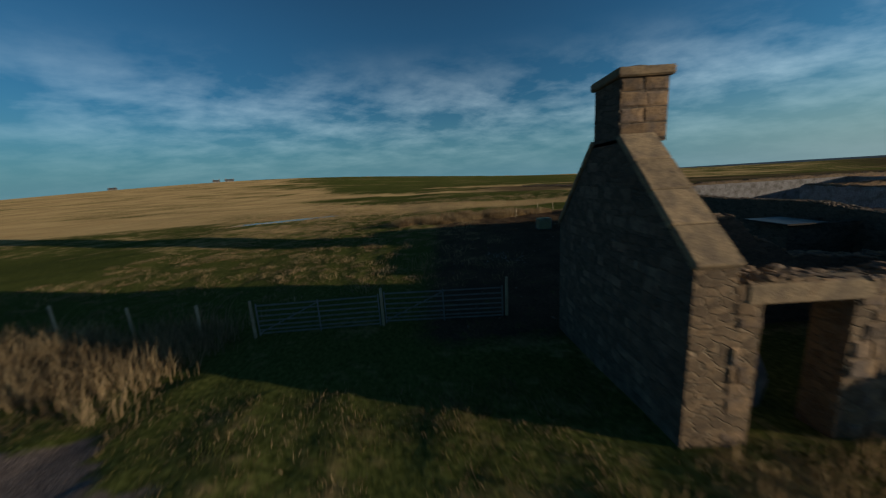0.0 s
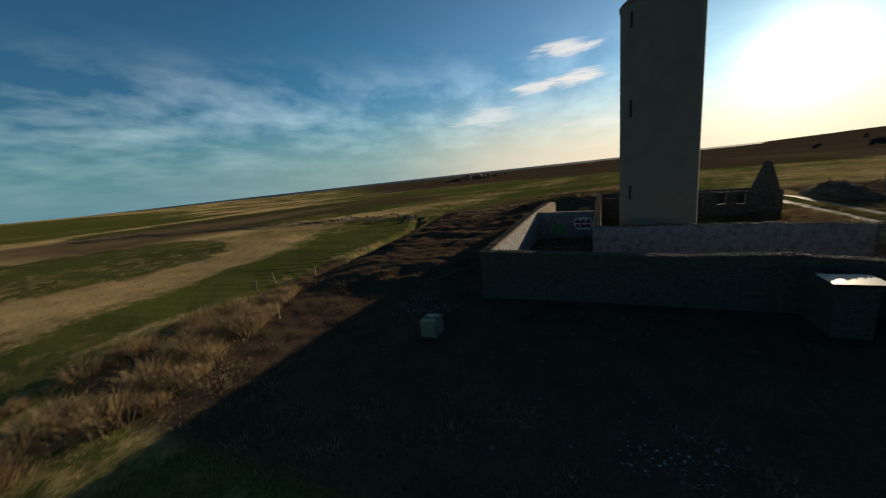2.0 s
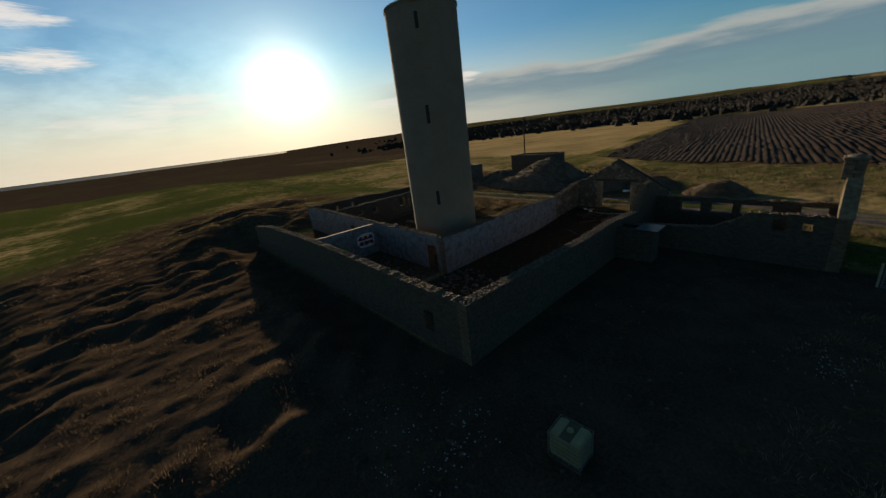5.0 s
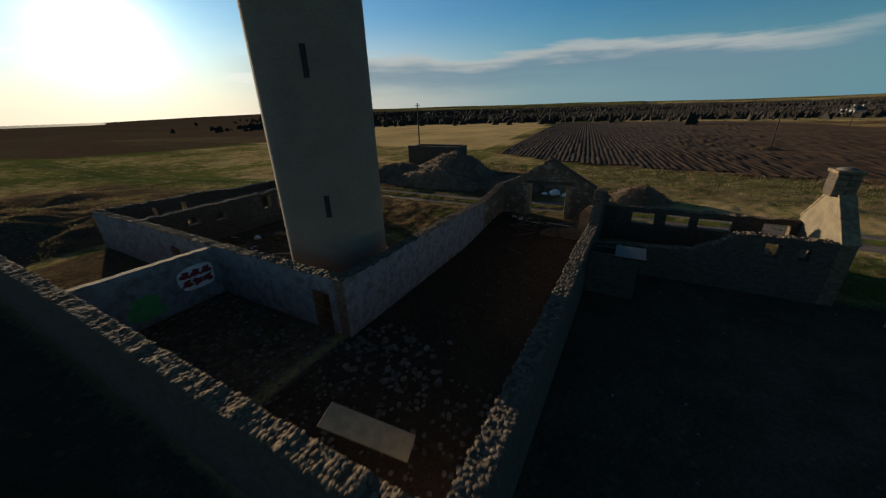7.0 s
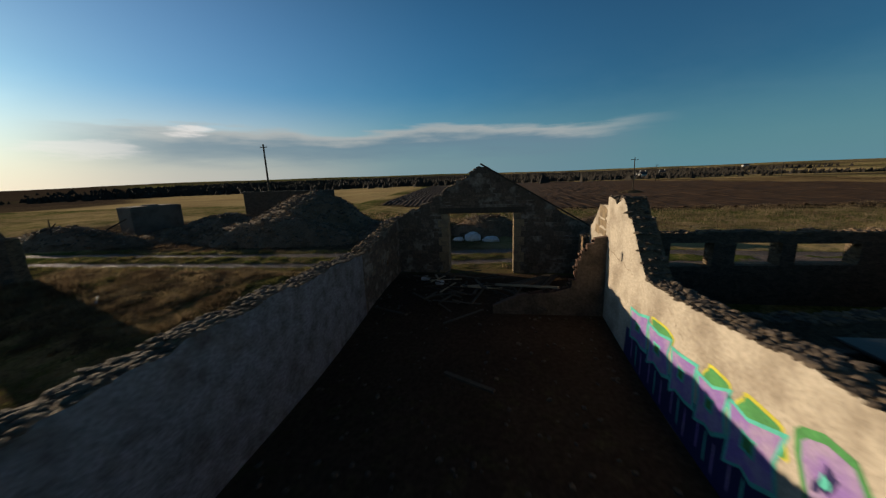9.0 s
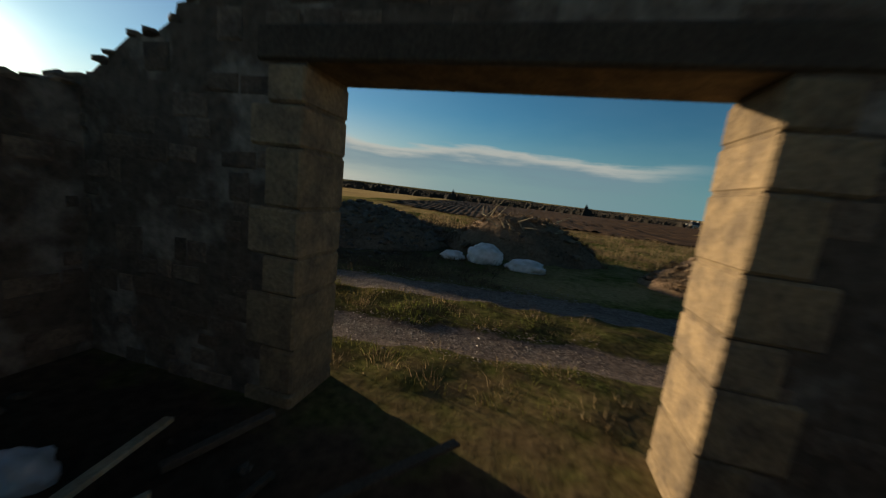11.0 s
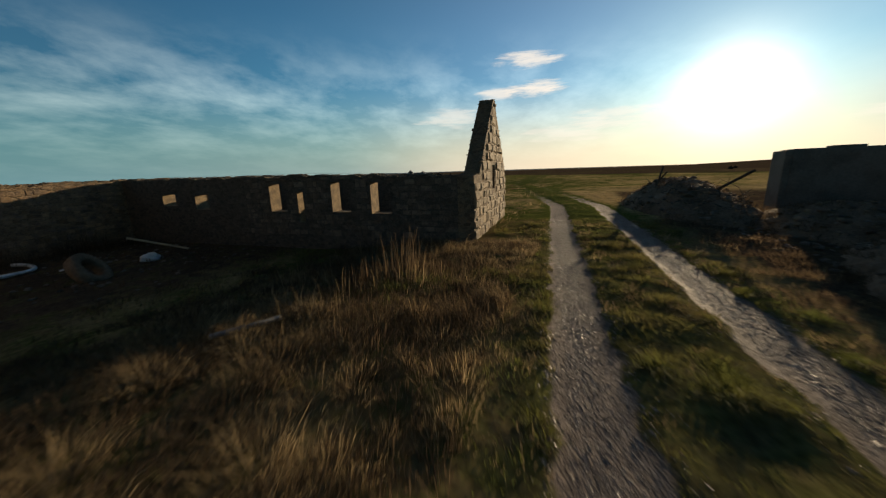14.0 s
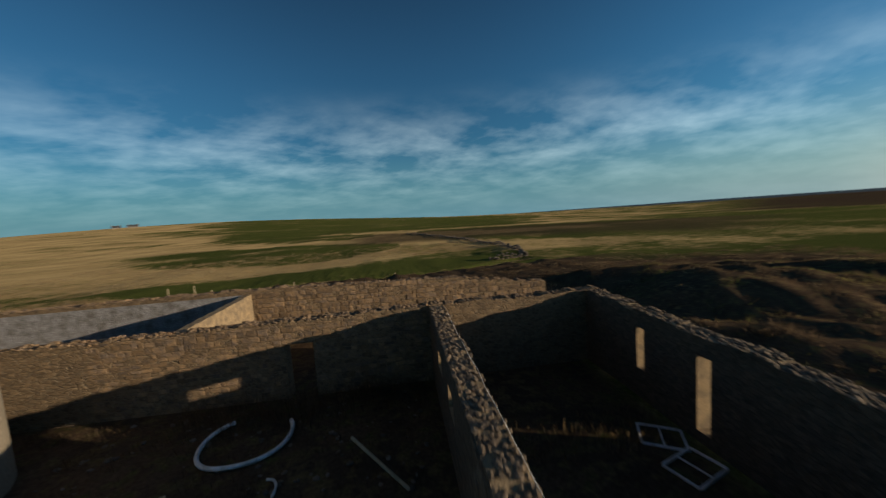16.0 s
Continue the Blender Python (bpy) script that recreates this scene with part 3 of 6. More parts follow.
dry = dry + (0.85 * strips - 0.5) * smooth_step(68, 74, Y) * (1 - smooth_step(40, 55, az0))
dry = dry + 0.08 * smooth_step(60, 75, X) * smooth_step(230, 190, d0) * smooth_step(40, 60, az0) - 0.3 * smooth_step(170, 220, d0) * smooth_step(30, 50, az0)
green_far = smooth_step(230, 280, d0) * smooth_step(760, 640, d0) * smooth_step(-26, -20, az0) * smooth_step(28, 18, az0)
dry = dry - 1.0 * green_far - 0.5 * smooth_step(2.6, 1.5, near)
dry = dry - 0.4 * smooth_step(-12, -16, Y) * smooth_step(-30, -24, Y) * smooth_step(-20, 0, X) * smooth_step(60, 40, X)
dry = dry - 0.28 * smooth_step(18, 10, X) * smooth_step(12, 18, Y) * smooth_step(64, 56, Y)
soil = 0.95 * smooth_step(31.5, 32.3, Y) * smooth_step(0.5, -1.5, Y - 52.4 - 0.15 * (X - 37)) * smooth_step(20, 25, X) * smooth_step(96, 70, X)
moor_edge = np.interp(az0, [50, 63, 75, 94, 104, 125], [340, 325, 260, 122, 110, 130]) + 6 * waves(X, Y, 40, first=3)
moorland = smooth_step(0, 12, d0 - moor_edge) * smooth_step(44, 56, az0) * smooth_step(131, 126, az0)
soil = soil + moorland * (0.85 + 0.15 * np.sign(waves(X * 0.35, Y, 75, 4, first=3)))
soil = soil + 0.55 * smooth_step(14, 16, X) * smooth_step(24.5, 23, X) * smooth_step(11, 14, Y) * smooth_step(34, 30, Y)
soil = soil + 0.8 * smooth_step(3.2, 4.2, Y) * smooth_step(31.6, 31, Y) * smooth_step(24.4, 25, X) * smooth_step(34.2, 33.7, X)
soil = soil + 0.8 * smooth_step(-1.7, -2.6, Y) * smooth_step(-22, -18, Y) * smooth_step(26, 36, X) * smooth_step(82, 74, X)
edge = -21.5 - 0.2 * np.maximum(X, 0) - 0.35 * np.maximum(X - 30, 0)
plough = smooth_step(0, -2.5, Y - edge) * smooth_step(3, -3, X - 51 - 0.13 * (-42 - Y)) * smooth_step(-250, -225, Y) * smooth_step(-70, -50, X + 0.9 * (-Y - 20) * 0.55)
dry = dry + 0.7 * smooth_step(100, 125, d0) * smooth_step(-24, -34, az0) * smooth_step(-140, -110, az0)
soil = soil + 0.55 * smooth_step(105, 130, d0) * smooth_step(230, 205, d0) * smooth_step(-8, 4, az0) * smooth_step(62, 48, az0)
soil = soil + 0.95 * smooth_step(8, 10, X) * smooth_step(40, 34, X) * smooth_step(10, 12, Y) * smooth_step(53, 49, Y - 0.2 * (X - 12)) * np.where(Y < 32, smooth_step(27, 25, X), 1)
soil = soil + 0.75 * smooth_step(34, 35, X) * smooth_step(61, 60, X) * smooth_step(11, 15, Y) * smooth_step(32, 31, Y)
# darkens the byre floor's own colour to imitate the shade inside
byre_shade = 0.6 * smooth_step(3.6, 4.6, Y) * smooth_step(31.4, 30.8, Y) * smooth_step(24.6, 25, X) * smooth_step(34, 33.7, X)
# earth colour that darkens the gaps between trackside tussocks in place of shade
soil = soil + 0.45 * smooth_step(24, 28, X) * smooth_step(62, 58, X) * smooth_step(-3, -1.5, Y) * smooth_step(13, 10, Y)
soil = soil + 0.8 * smooth_step(61.5, 63, X) * smooth_step(104, 92, X) * smooth_step(8, 14, Y) * smooth_step(50, 42, Y)
dry = dry - 0.42 * smooth_step(48, 62, d0) * smooth_step(330, 280, d0) * smooth_step(30, 44, az0) * smooth_step(124, 112, az0)
dry = dry - 0.35 * smooth_step(-3, -7, Y) * smooth_step(-30, -24, Y) * smooth_step(-30, -10, X) * smooth_step(70, 50, X)
dry = dry - 0.3 * smooth_step(30, 34, Y) * smooth_step(58, 52, Y) * smooth_step(-6, 0, X) * smooth_step(20, 14, X)
stubble = smooth_step(-42, -50, Y) * smooth_step(0, 5, X - 53 - 0.13 * (-42 - Y)) * smooth_step(-246, -236, Y) * smooth_step(330, 250, X)
dry = np.where(stubble > 0.5, 1.0, dry)
soil = soil + 0.8 * smooth_step(262, 300, d0 + 8 * waves(X, Y, 50, first=7)) * smooth_step(1500, 1000, d0) * smooth_step(124, 132, az0)
moor = smooth_step(300, 420, d0) * smooth_step(95, 125, np.abs(az0)) * (0.5 + 0.5 * np.sign(waves(X, Y, 420, first=11)))
soil = np.clip(soil + 0.6 * moor, 0, 1)
nx, ny = len(gx), len(gy)
verts = np.stack([X.ravel(), Y.ravel(), Z.ravel()], 1)
ii = np.arange(nx * ny).reshape(ny, nx)
faces = np.stack([ii[:-1, :-1].ravel(), ii[:-1, 1:].ravel(), ii[1:, 1:].ravel(), ii[1:, :-1].ravel()], 1)


def fast_mesh(name, verts, faces, mat, smooth=False):
    """A mesh from arrays of points and equal-sided faces."""
    me = bpy.data.meshes.new(name)
    n, k = faces.shape
    me.vertices.add(len(verts))
    me.vertices.foreach_set("co", np.ascontiguousarray(verts, np.float32).ravel())
    me.loops.add(n * k)
    me.loops.foreach_set("vertex_index", np.ascontiguousarray(faces, np.int32).ravel())
    me.polygons.add(n)
    me.polygons.foreach_set("loop_start", np.arange(0, n * k, k, dtype=np.int32))
    me.polygons.foreach_set("use_smooth", np.full(n, smooth))
    me.materials.append(mat)
    me.update(calc_edges=True)
    me.validate()
    return me


def ground_material():
    m = bpy.data.materials.new("rough_pasture")
    m.use_nodes = True
    nt = m.node_tree
    n, l = nt.nodes, nt.links
    b = n["Principled BSDF"]
    b.inputs["Roughness"].default_value = 0.95
    b.inputs["Specular IOR Level"].default_value = 0.1
    zone = n.new("ShaderNodeAttribute")
    zone.attribute_name = "zone"
    sc = n.new("ShaderNodeSeparateColor")
    l.new(zone.outputs["Color"], sc.inputs[0])
    co = n.new("ShaderNodeNewGeometry")

    def noise_at(scale, detail=5.0, stretch=None):
        t = n.new("ShaderNodeTexNoise")
        t.inputs["Scale"].default_value, t.inputs["Detail"].default_value = scale, detail
        if stretch:
            mp = n.new("ShaderNodeMapping")
            mp.inputs["Scale"].default_value = stretch
            l.new(co.outputs["Position"], mp.inputs[0])
            l.new(mp.outputs[0], t.inputs["Vector"])
        else:
            l.new(co.outputs["Position"], t.inputs["Vector"])
        return t

    def mix(a, c, f):
        k = n.new("ShaderNodeMix")
        k.data_type = "RGBA"
        for key, v in (("A", a), ("B", c)):
            if isinstance(v, tuple):
                k.inputs[key].default_value = (*v, 1)
            else:
                l.new(v, k.inputs[key])
        l.new(f, k.inputs["Factor"])
        return k.outputs["Result"]

    def ranged(src, lo, hi, to0=0.0, to1=1.0):
        r = n.new("ShaderNodeMapRange")
        for key, v in (("From Min", lo), ("From Max", hi), ("To Min", to0), ("To Max", to1)):
            r.inputs[key].default_value = v
        l.new(src, r.inputs["Value"])
        return r.outputs[0]

    def maths(op, a, c):
        k = n.new("ShaderNodeMath")
        k.operation = op
        for i, v in enumerate((a, c)):
            if isinstance(v, float):
                k.inputs[i].default_value = v
            else:
                l.new(v, k.inputs[i])
        return k.outputs[0]

    big, mid, fine, tuft = noise_at(0.05), noise_at(0.6), noise_at(9.0), noise_at(2.6)
    far = noise_at(0.012, 6.0, (1.0, 3.0, 1.0))
    d = maths("ADD", sc.outputs["Green"], ranged(mid.outputs["Fac"], 0.3, 0.7, -0.3, 0.3))
    d = maths("ADD", d, ranged(tuft.outputs["Fac"], 0.3, 0.7, -0.25, 0.25))
    d = maths("ADD", d, ranged(far.outputs["Fac"], 0.35, 0.65, -0.3, 0.3))
    d = ranged(d, 0.2, 0.85)
    green = mix((0.066, 0.082, 0.02), (0.115, 0.125, 0.036), ranged(fine.outputs["Fac"], 0.3, 0.7))
    straw = mix((0.38, 0.275, 0.128), (0.23, 0.162, 0.077), ranged(big.outputs["Fac"], 0.35, 0.65))
    col = mix(green, straw, d)
    earth = mix((0.098, 0.066, 0.043), (0.065, 0.046, 0.032), ranged(mid.outputs["Fac"], 0.35, 0.65))
    s = maths("MULTIPLY", sc.outputs["Blue"], ranged(tuft.outputs["Fac"], 0.25, 0.6, 0.5, 1.25))
    col = mix(col, earth, ranged(s, 0.1, 0.8))
    col = mix(col, (0.040, 0.026, 0.018), zone.outputs["Alpha"])
    peb = n.new("ShaderNodeTexVoronoi")
    peb.inputs["Scale"].default_value = 34
    l.new(co.outputs["Position"], peb.inputs["Vector"])
    pc = n.new("ShaderNodeSeparateColor")
    l.new(peb.outputs["Color"], pc.inputs[0])
    stone = mix((0.105, 0.081, 0.068), (0.215, 0.168, 0.143), pc.outputs[0])
    stone = mix(stone, (0.075, 0.06, 0.052), ranged(mid.outputs["Fac"], 0.52, 0.72))
    g = maths("ADD", sc.outputs["Red"], ranged(tuft.outputs["Fac"], 0.3, 0.7, -0.25, 0.25))
    g = ranged(g, 0.35, 0.65)
    col = mix(col, stone, g)
    hs = n.new("ShaderNodeHueSaturation")
    l.new(col, hs.inputs["Color"])
    l.new(ranged(fine.outputs["Fac"], 0.25, 0.75, 0.65, 1.35), hs.inputs["Value"])
    l.new(hs.outputs[0], b.inputs["Base Color"])
    # standing straw catches a low sun
    fuzz = maths("MULTIPLY", d, ranged(sc.outputs["Blue"], 0.0, 0.6, 0.10, 0.0))
    l.new(maths("MULTIPLY", fuzz, ranged(g, 0.0, 1.0, 1.0, 0.0)), b.inputs["Sheen Weight"])
    b.inputs["Sheen Roughness"].default_value = 0.55
    b.inputs["Sheen Tint"].default_value = (0.85, 0.62, 0.32, 1)
    l.new(ranged(g, 0.0, 1.0, 0.95, 0.75), b.inputs["Roughness"])
    l.new(ranged(g, 0.0, 1.0, 0.0, 0.05), b.inputs["Specular IOR Level"])
    bump = n.new("ShaderNodeBump")
    bump.inputs["Strength"].default_value, bump.inputs["Distance"].default_value = 0.45, 0.06
    hh = maths("ADD", maths("MULTIPLY", tuft.outputs["Fac"], 0.9), maths("MULTIPLY", fine.outputs["Fac"], 0.35))
    pe = maths("MULTIPLY", maths("MULTIPLY", peb.outputs["Distance"], -0.35), g)
    l.new(maths("ADD", hh, pe), bump.inputs["Height"])
    l.new(bump.outputs[0], b.inputs["Normal"])
    return m


M_GROUND = ground_material()
ground_mesh = fast_mesh("ground", verts, faces, M_GROUND, True)
zone = ground_mesh.color_attributes.new("zone", "FLOAT_COLOR", "POINT")
zone.data.foreach_set("color", np.stack([np.clip(rut + branch, 0, 1).ravel(), np.clip(dry, 0, 1).ravel(), np.clip(soil, 0, 1).ravel(), np.clip(plough + byre_shade, 0, 1).ravel()], 1).astype(np.float32).ravel())
ground = tagged(new("ground", ground_mesh), "rough winter pasture with gravel wheel tracks and fields", "ground", kind="structure")

M_WATER = material("grey_blue_water", (0.03, 0.05, 0.06), 0.15, 0.05, 0.3, 0.05, 0.15, spec=0.6)
M_SEA = material("rippled_sea", (0.06, 0.095, 0.125), 0.9, 0.1, 0.05, 0.01, 0.0, spec=0.02)
sea = mesh_object("water", [(100, -2500, -14), (4800, -2500, -14), (4800, 4800, -14), (100, 4800, -14)], [(0, 1, 2, 3)], M_SEA)
tagged(sea, "calm grey-blue sea beyond the fields", "sea", kind="structure")
pv = []
for i in range(40):
    a = 2 * math.pi * i / 40
    r = 0.85 + 0.12 * math.sin(3 * a + 1) + 0.08 * math.sin(7 * a)
    u, v = 11.5 * r * math.cos(a), 2.6 * r * math.sin(a)
    pv.append((-21 + 0.85 * u - 0.53 * v, 69 + 0.53 * u + 0.85 * v, 0))
pz = ground_at(-21, 69) + 0.3
pond = mesh_object("water_pond", [(x, y, pz) for x, y, _ in pv], [tuple(range(40))], M_WATER)
tagged(pond, "shallow pool of rainwater lying in the pasture", "pond", kind="structure")

# ---- masonry ----


def stone_variants(name, mat, count=6):
    """Rough-faced blocks: unit wide and high, standing 1 proud of the face they sit on (towards -y)."""
    out = []
    for i in range(count):
        r = random.Random(100 + i)
        j = lambda s: r.uniform(-s, s)
        v = [(-0.5, 0.3, -0.5), (0.5, 0.3, -0.5), (0.5, 0.3, 0.5), (-0.5, 0.3, 0.5)]
        v += [(-0.49 + j(0.03), -0.35 + j(0.2), -0.48 + j(0.05)), (0.49 + j(0.03), -0.35 + j(0.2), -0.48 + j(0.05)), (0.49 + j(0.03), -0.35 + j(0.2), 0.48 + j(0.05)), (-0.49 + j(0.03), -0.35 + j(0.2), 0.48 + j(0.05))]
        v += [(-0.36 + j(0.09), -0.9 + j(0.25), -0.33 + j(0.1)), (0.36 + j(0.09), -0.9 + j(0.25), -0.33 + j(0.1)), (0.36 + j(0.09), -0.9 + j(0.25), 0.33 + j(0.1)), (-0.36 + j(0.09), -0.9 + j(0.25), 0.33 + j(0.1))]
        f = [(8, 9, 10, 11)]
        for a in range(4):
            c = (a + 1) % 4
            f += [(a, c, 4 + c, 4 + a), (4 + a, 4 + c, 8 + c, 8 + a)]
        me = bpy.data.meshes.new(name)
        me.from_pydata(v, [], f)
        me.materials.append(mat)
        me.update()
        out.append(me)
    return out


def lump_variants(name, mat, count=6):
    """Loose stones about 1 across, lying on their flat side."""
    out = []
    for i in range(count):
        bm = bmesh.new()
        bmesh.ops.create_icosphere(bm, subdivisions=1, radius=0.5)
        r = random.Random(300 + i)
        for v in bm.verts:
            v.co *= r.uniform(0.78, 1.15)
            v.co.z = max(v.co.z * 0.8, -0.26)
            v.co.x = max(-0.46, min(0.46, v.co.x))
            v.co.y = max(-0.44, min(0.44, v.co.y))
        bmesh.ops.dissolve_degenerate(bm, dist=0.01, edges=bm.edges)
        me = bpy.data.meshes.new(name)
        bm.to_mesh(me)
        bm.free()
        me.materials.append(mat)
        out.append(me)
    return out


STONES = stone_variants("stone", M_STONE)
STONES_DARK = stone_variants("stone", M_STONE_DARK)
LUMPS = lump_variants("stone", M_STONE)
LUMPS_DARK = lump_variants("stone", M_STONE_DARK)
LUMPS_LOOSE = lump_variants("loose_stone", M_STONE_LOOSE)
ARRAYS = {}


def arrays_of(me):
    if me.name not in ARRAYS:
        me.calc_loop_triangles()
        v = np.empty(len(me.vertices) * 3)
        me.vertices.foreach_get("co", v)
        t = np.empty(len(me.loop_triangles) * 3, np.int32)
        me.loop_triangles.foreach_get("vertices", t)
        ARRAYS[me.name] = (v.reshape(-1, 3), t.reshape(-1, 3))
    return ARRAYS[me.name]


def joined(name, pieces, mat, parent=None, label="", category=""):
    """Many small pieces (mesh, matrix) as one mesh of kind stuff."""
    vs, ts, base = [], [], 0
    for me, m in pieces:
        v, t = arrays_of(me)
        a = np.array(m)
        vs.append(v @ a[:3, :3].T + a[:3, 3])
        ts.append(t + base)
        base += len(v)
    if not vs:
        return None
    ob = new(name, fast_mesh(name, np.concatenate(vs), np.concatenate(ts), mat))
    ob.parent = parent
    return tagged(ob, label, category, kind="stuff")


def place_pieces(pieces, parent, limit=300, mat=None, name="stone"):
    """The first pieces as objects of their own on shared meshes, the rest joined."""
    for me, m in pieces[:limit]:
        ob = bpy.data.objects.new(name, me)
        scene.collection.objects.link(ob)
        ob.parent = parent
        ob.matrix_basis = m
    if len(pieces) > limit:
        joined("rubble_stones", pieces[limit:], mat or M_STONE_REST, parent)


class Wall:
    """A straight wall along x or y with thickness, a broken top line and openings through it."""

    def __init__(self, name, axis, a0, a1, c0, c1, top, openings=(), mats=None, label="", base=None, jag=0.07, seed=1):
        self.axis, self.a0, self.a1, self.c0, self.c1, self.top, self.openings = axis, a0, a1, c0, c1, top, list(openings)
        self.r = random.Random(seed)
        mats = mats or (M_RUBBLE, M_RUBBLE, M_RUBBLE)
        cuts = sorted({a0, a1, *(v for o in openings for v in o[:2]), *(s for s, _ in top if a0 < s < a1)})
        edges = []
        for p, q in zip(cuts, cuts[1:]):
            k = max(1, round((q - p) / 0.3))
            edges += [p + (q - p) * i / k for i in range(k)]
        edges.append(a1)
        self.edges = edges
        self.tops = [self.line(s) + self.r.uniform(-jag, jag) for s in edges]
        mid = (c0 + c1) / 2
        lows = [ground_at(*(self.world(s, mid, 0)[:2])) for s in edges]
        self.base = (min(lows) if base is None else base) - 0.35
        V, F, I = [], [], []

        def quad(pts, i):
            F.append(tuple(range(len(V), len(V) + 4)))
            V.extend(self.world(*p) for p in pts)
            I.append(i)

        flip = axis == "y"
        for k, (p, q) in enumerate(zip(edges, edges[1:])):
            inside = sorted((o for o in openings if o[0] <= p + 1e-6 and q <= o[1] + 1e-6), key=lambda o: o[2])
            spans, z = [], self.base
            for o in inside:
                if o[2] > z:
                    spans.append((z, z, o[2], o[2]))
                z = o[3]
            t0, t1 = self.tops[k], self.tops[k + 1]
            if z < max(t0, t1) - 0.02:
                spans.append((z, z, max(t0, z + 0.01), max(t1, z + 0.01)))
            for b0, b1, u0, u1 in spans:
                quad([(p, c0, b0), (q, c0, b1), (q, c0, u1), (p, c0, u0)], 0)
                quad([(q, c1, b1), (p, c1, b0), (p, c1, u0), (q, c1, u1)], 1)
                quad([(p, c0, u0), (q, c0, u1), (q, c1, u1), (p, c1, u0)], 2)
                if b0 > self.base:
                    quad([(p, c1, b0), (q, c1, b1), (q, c0, b1), (p, c0, b0)], 2)
        for s in (a0, a1):
            z = self.tops[0] if s == a0 else self.tops[-1]
            pts = [(s, c1, self.base), (s, c0, self.base), (s, c0, z), (s, c1, z)]
            quad(pts if s == a0 else pts[::-1], 2)
        for o in openings:
            for s in o[:2]:
                if a0 < s < a1:
                    z1 = min(o[3], self.line(s) + 0.02)
                    z0 = max(o[2], self.base)
                    pts = [(s, c0, z0), (s, c1, z0), (s, c1, z1), (s, c0, z1)]
                    quad(pts if s == o[0] else pts[::-1], 2)
        if flip:
            F = [f[::-1] for f in F]
        self.ob = mesh_object(name, V, F, list(mats), index=I)
        bm = bmesh.new()
        bm.from_mesh(self.ob.data)
        bmesh.ops.remove_doubles(bm, verts=bm.verts, dist=0.0005)
        bm.to_mesh(self.ob.data)
        bm.free()
        tagged(self.ob, label, "wall", kind="structure")
        self.pieces = []

    def world(self, s, c, z):
        return (s, c, z) if self.axis == "x" else (c, s, z)

    def line(self, s):
        ss, zz = zip(*self.top)
        return float(np.interp(s, ss, zz))

    def matrix(self, s, c, z, side, w, d, h, tilt=0.0):
        """side -1: the face at c0; +1: the face at c1."""
        turn = {("x", -1): 0, ("x", 1): math.pi, ("y", -1): -math.pi / 2, ("y", 1): math.pi / 2}[(self.axis, side)]
        return Matrix.LocRotScale(self.world(s, c, z), Euler((0, tilt, turn)), (w, d, h))

    def free(self, s0, s1, z0, z1, gap=0.03):
        if min(self.line(s0), self.line(s1)) < z1 - 0.03 or s0 < self.a0 - 0.02 or s1 > self.a1 + 0.02:
            return False
        return not any(s0 < o[1] + gap and s1 > o[0] - gap and z0 < o[3] + gap and z1 > o[2] - gap for o in self.openings)

    def face(self, side, s0, s1, z0, z1, course=0.27, length=0.42, proud=0.03, keep=1.0, variants=None):
        """Courses of face stones, each a little proud of its joints."""
        c, z, r = (self.c0 if side < 0 else self.c1), z0, self.r
        while z < z1:
            h = course * r.uniform(0.75, 1.3)
            s = s0 - r.uniform(0, length)
            while s < s1:
                w = length * r.uniform(0.5, 1.6)
                if r.random() < keep:
                    a, b, e = max(s, self.a0, s0), min(s + w, self.a1, s1), min(z + h, z1)
                    if b - a > 0.1 and self.free(a, b, z, e, 0.0):
                        me = r.choice(variants or STONES)
                        hh = (e - z) * r.uniform(0.72, 1.12) - 0.02
                        self.pieces.append((me, self.matrix((a + b) / 2, c, (z + e) / 2 + r.uniform(-0.012, 0.012), side, (b - a) - 0.02, proud * r.uniform(0.4, 1.6), hh, r.uniform(-0.06, 0.06))))
                s += w
            z += h
        return self

    def coping(self, s0, s1, size=0.24, dense=1.0, variants=None):
        """Loose rubble along the broken top."""
        r, size = self.r, size * 0.68
        s = s0
        while s < s1:
            for c in (*np.arange(self.c0 + size * 0.35, self.c1 - size * 0.5, size * 0.8), self.c1 - size * 0.22):
                if r.random() > dense:
                    continue
                k = size * r.uniform(0.6, 1.25)
                q = s + r.uniform(-0.05, 0.05)
                if not self.a0 < q < self.a1:
                    continue
                z = float(np.interp(q, self.edges, self.tops)) + k * 0.05
                if any(o[0] < q < o[1] and o[3] > z - 0.1 for o in self.openings):
                    continue
                m = Matrix.LocRotScale(self.world(q, c + r.uniform(-0.04, 0.04), z), Euler((r.uniform(-0.2, 0.2), r.uniform(-0.2, 0.2), r.uniform(0, 6.3))), (k * r.uniform(0.8, 1.4), k, k * r.uniform(0.45, 0.85)))
                self.pieces.append((r.choice(variants or LUMPS), m))
            s += size * r.uniform(0.75, 1.05)
        return self

    def finish(self, limit=300, mat=None):
        place_pieces(self.pieces, self.ob, limit, mat)
        self.pieces = []
        return self


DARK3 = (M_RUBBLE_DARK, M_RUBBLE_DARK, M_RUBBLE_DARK)
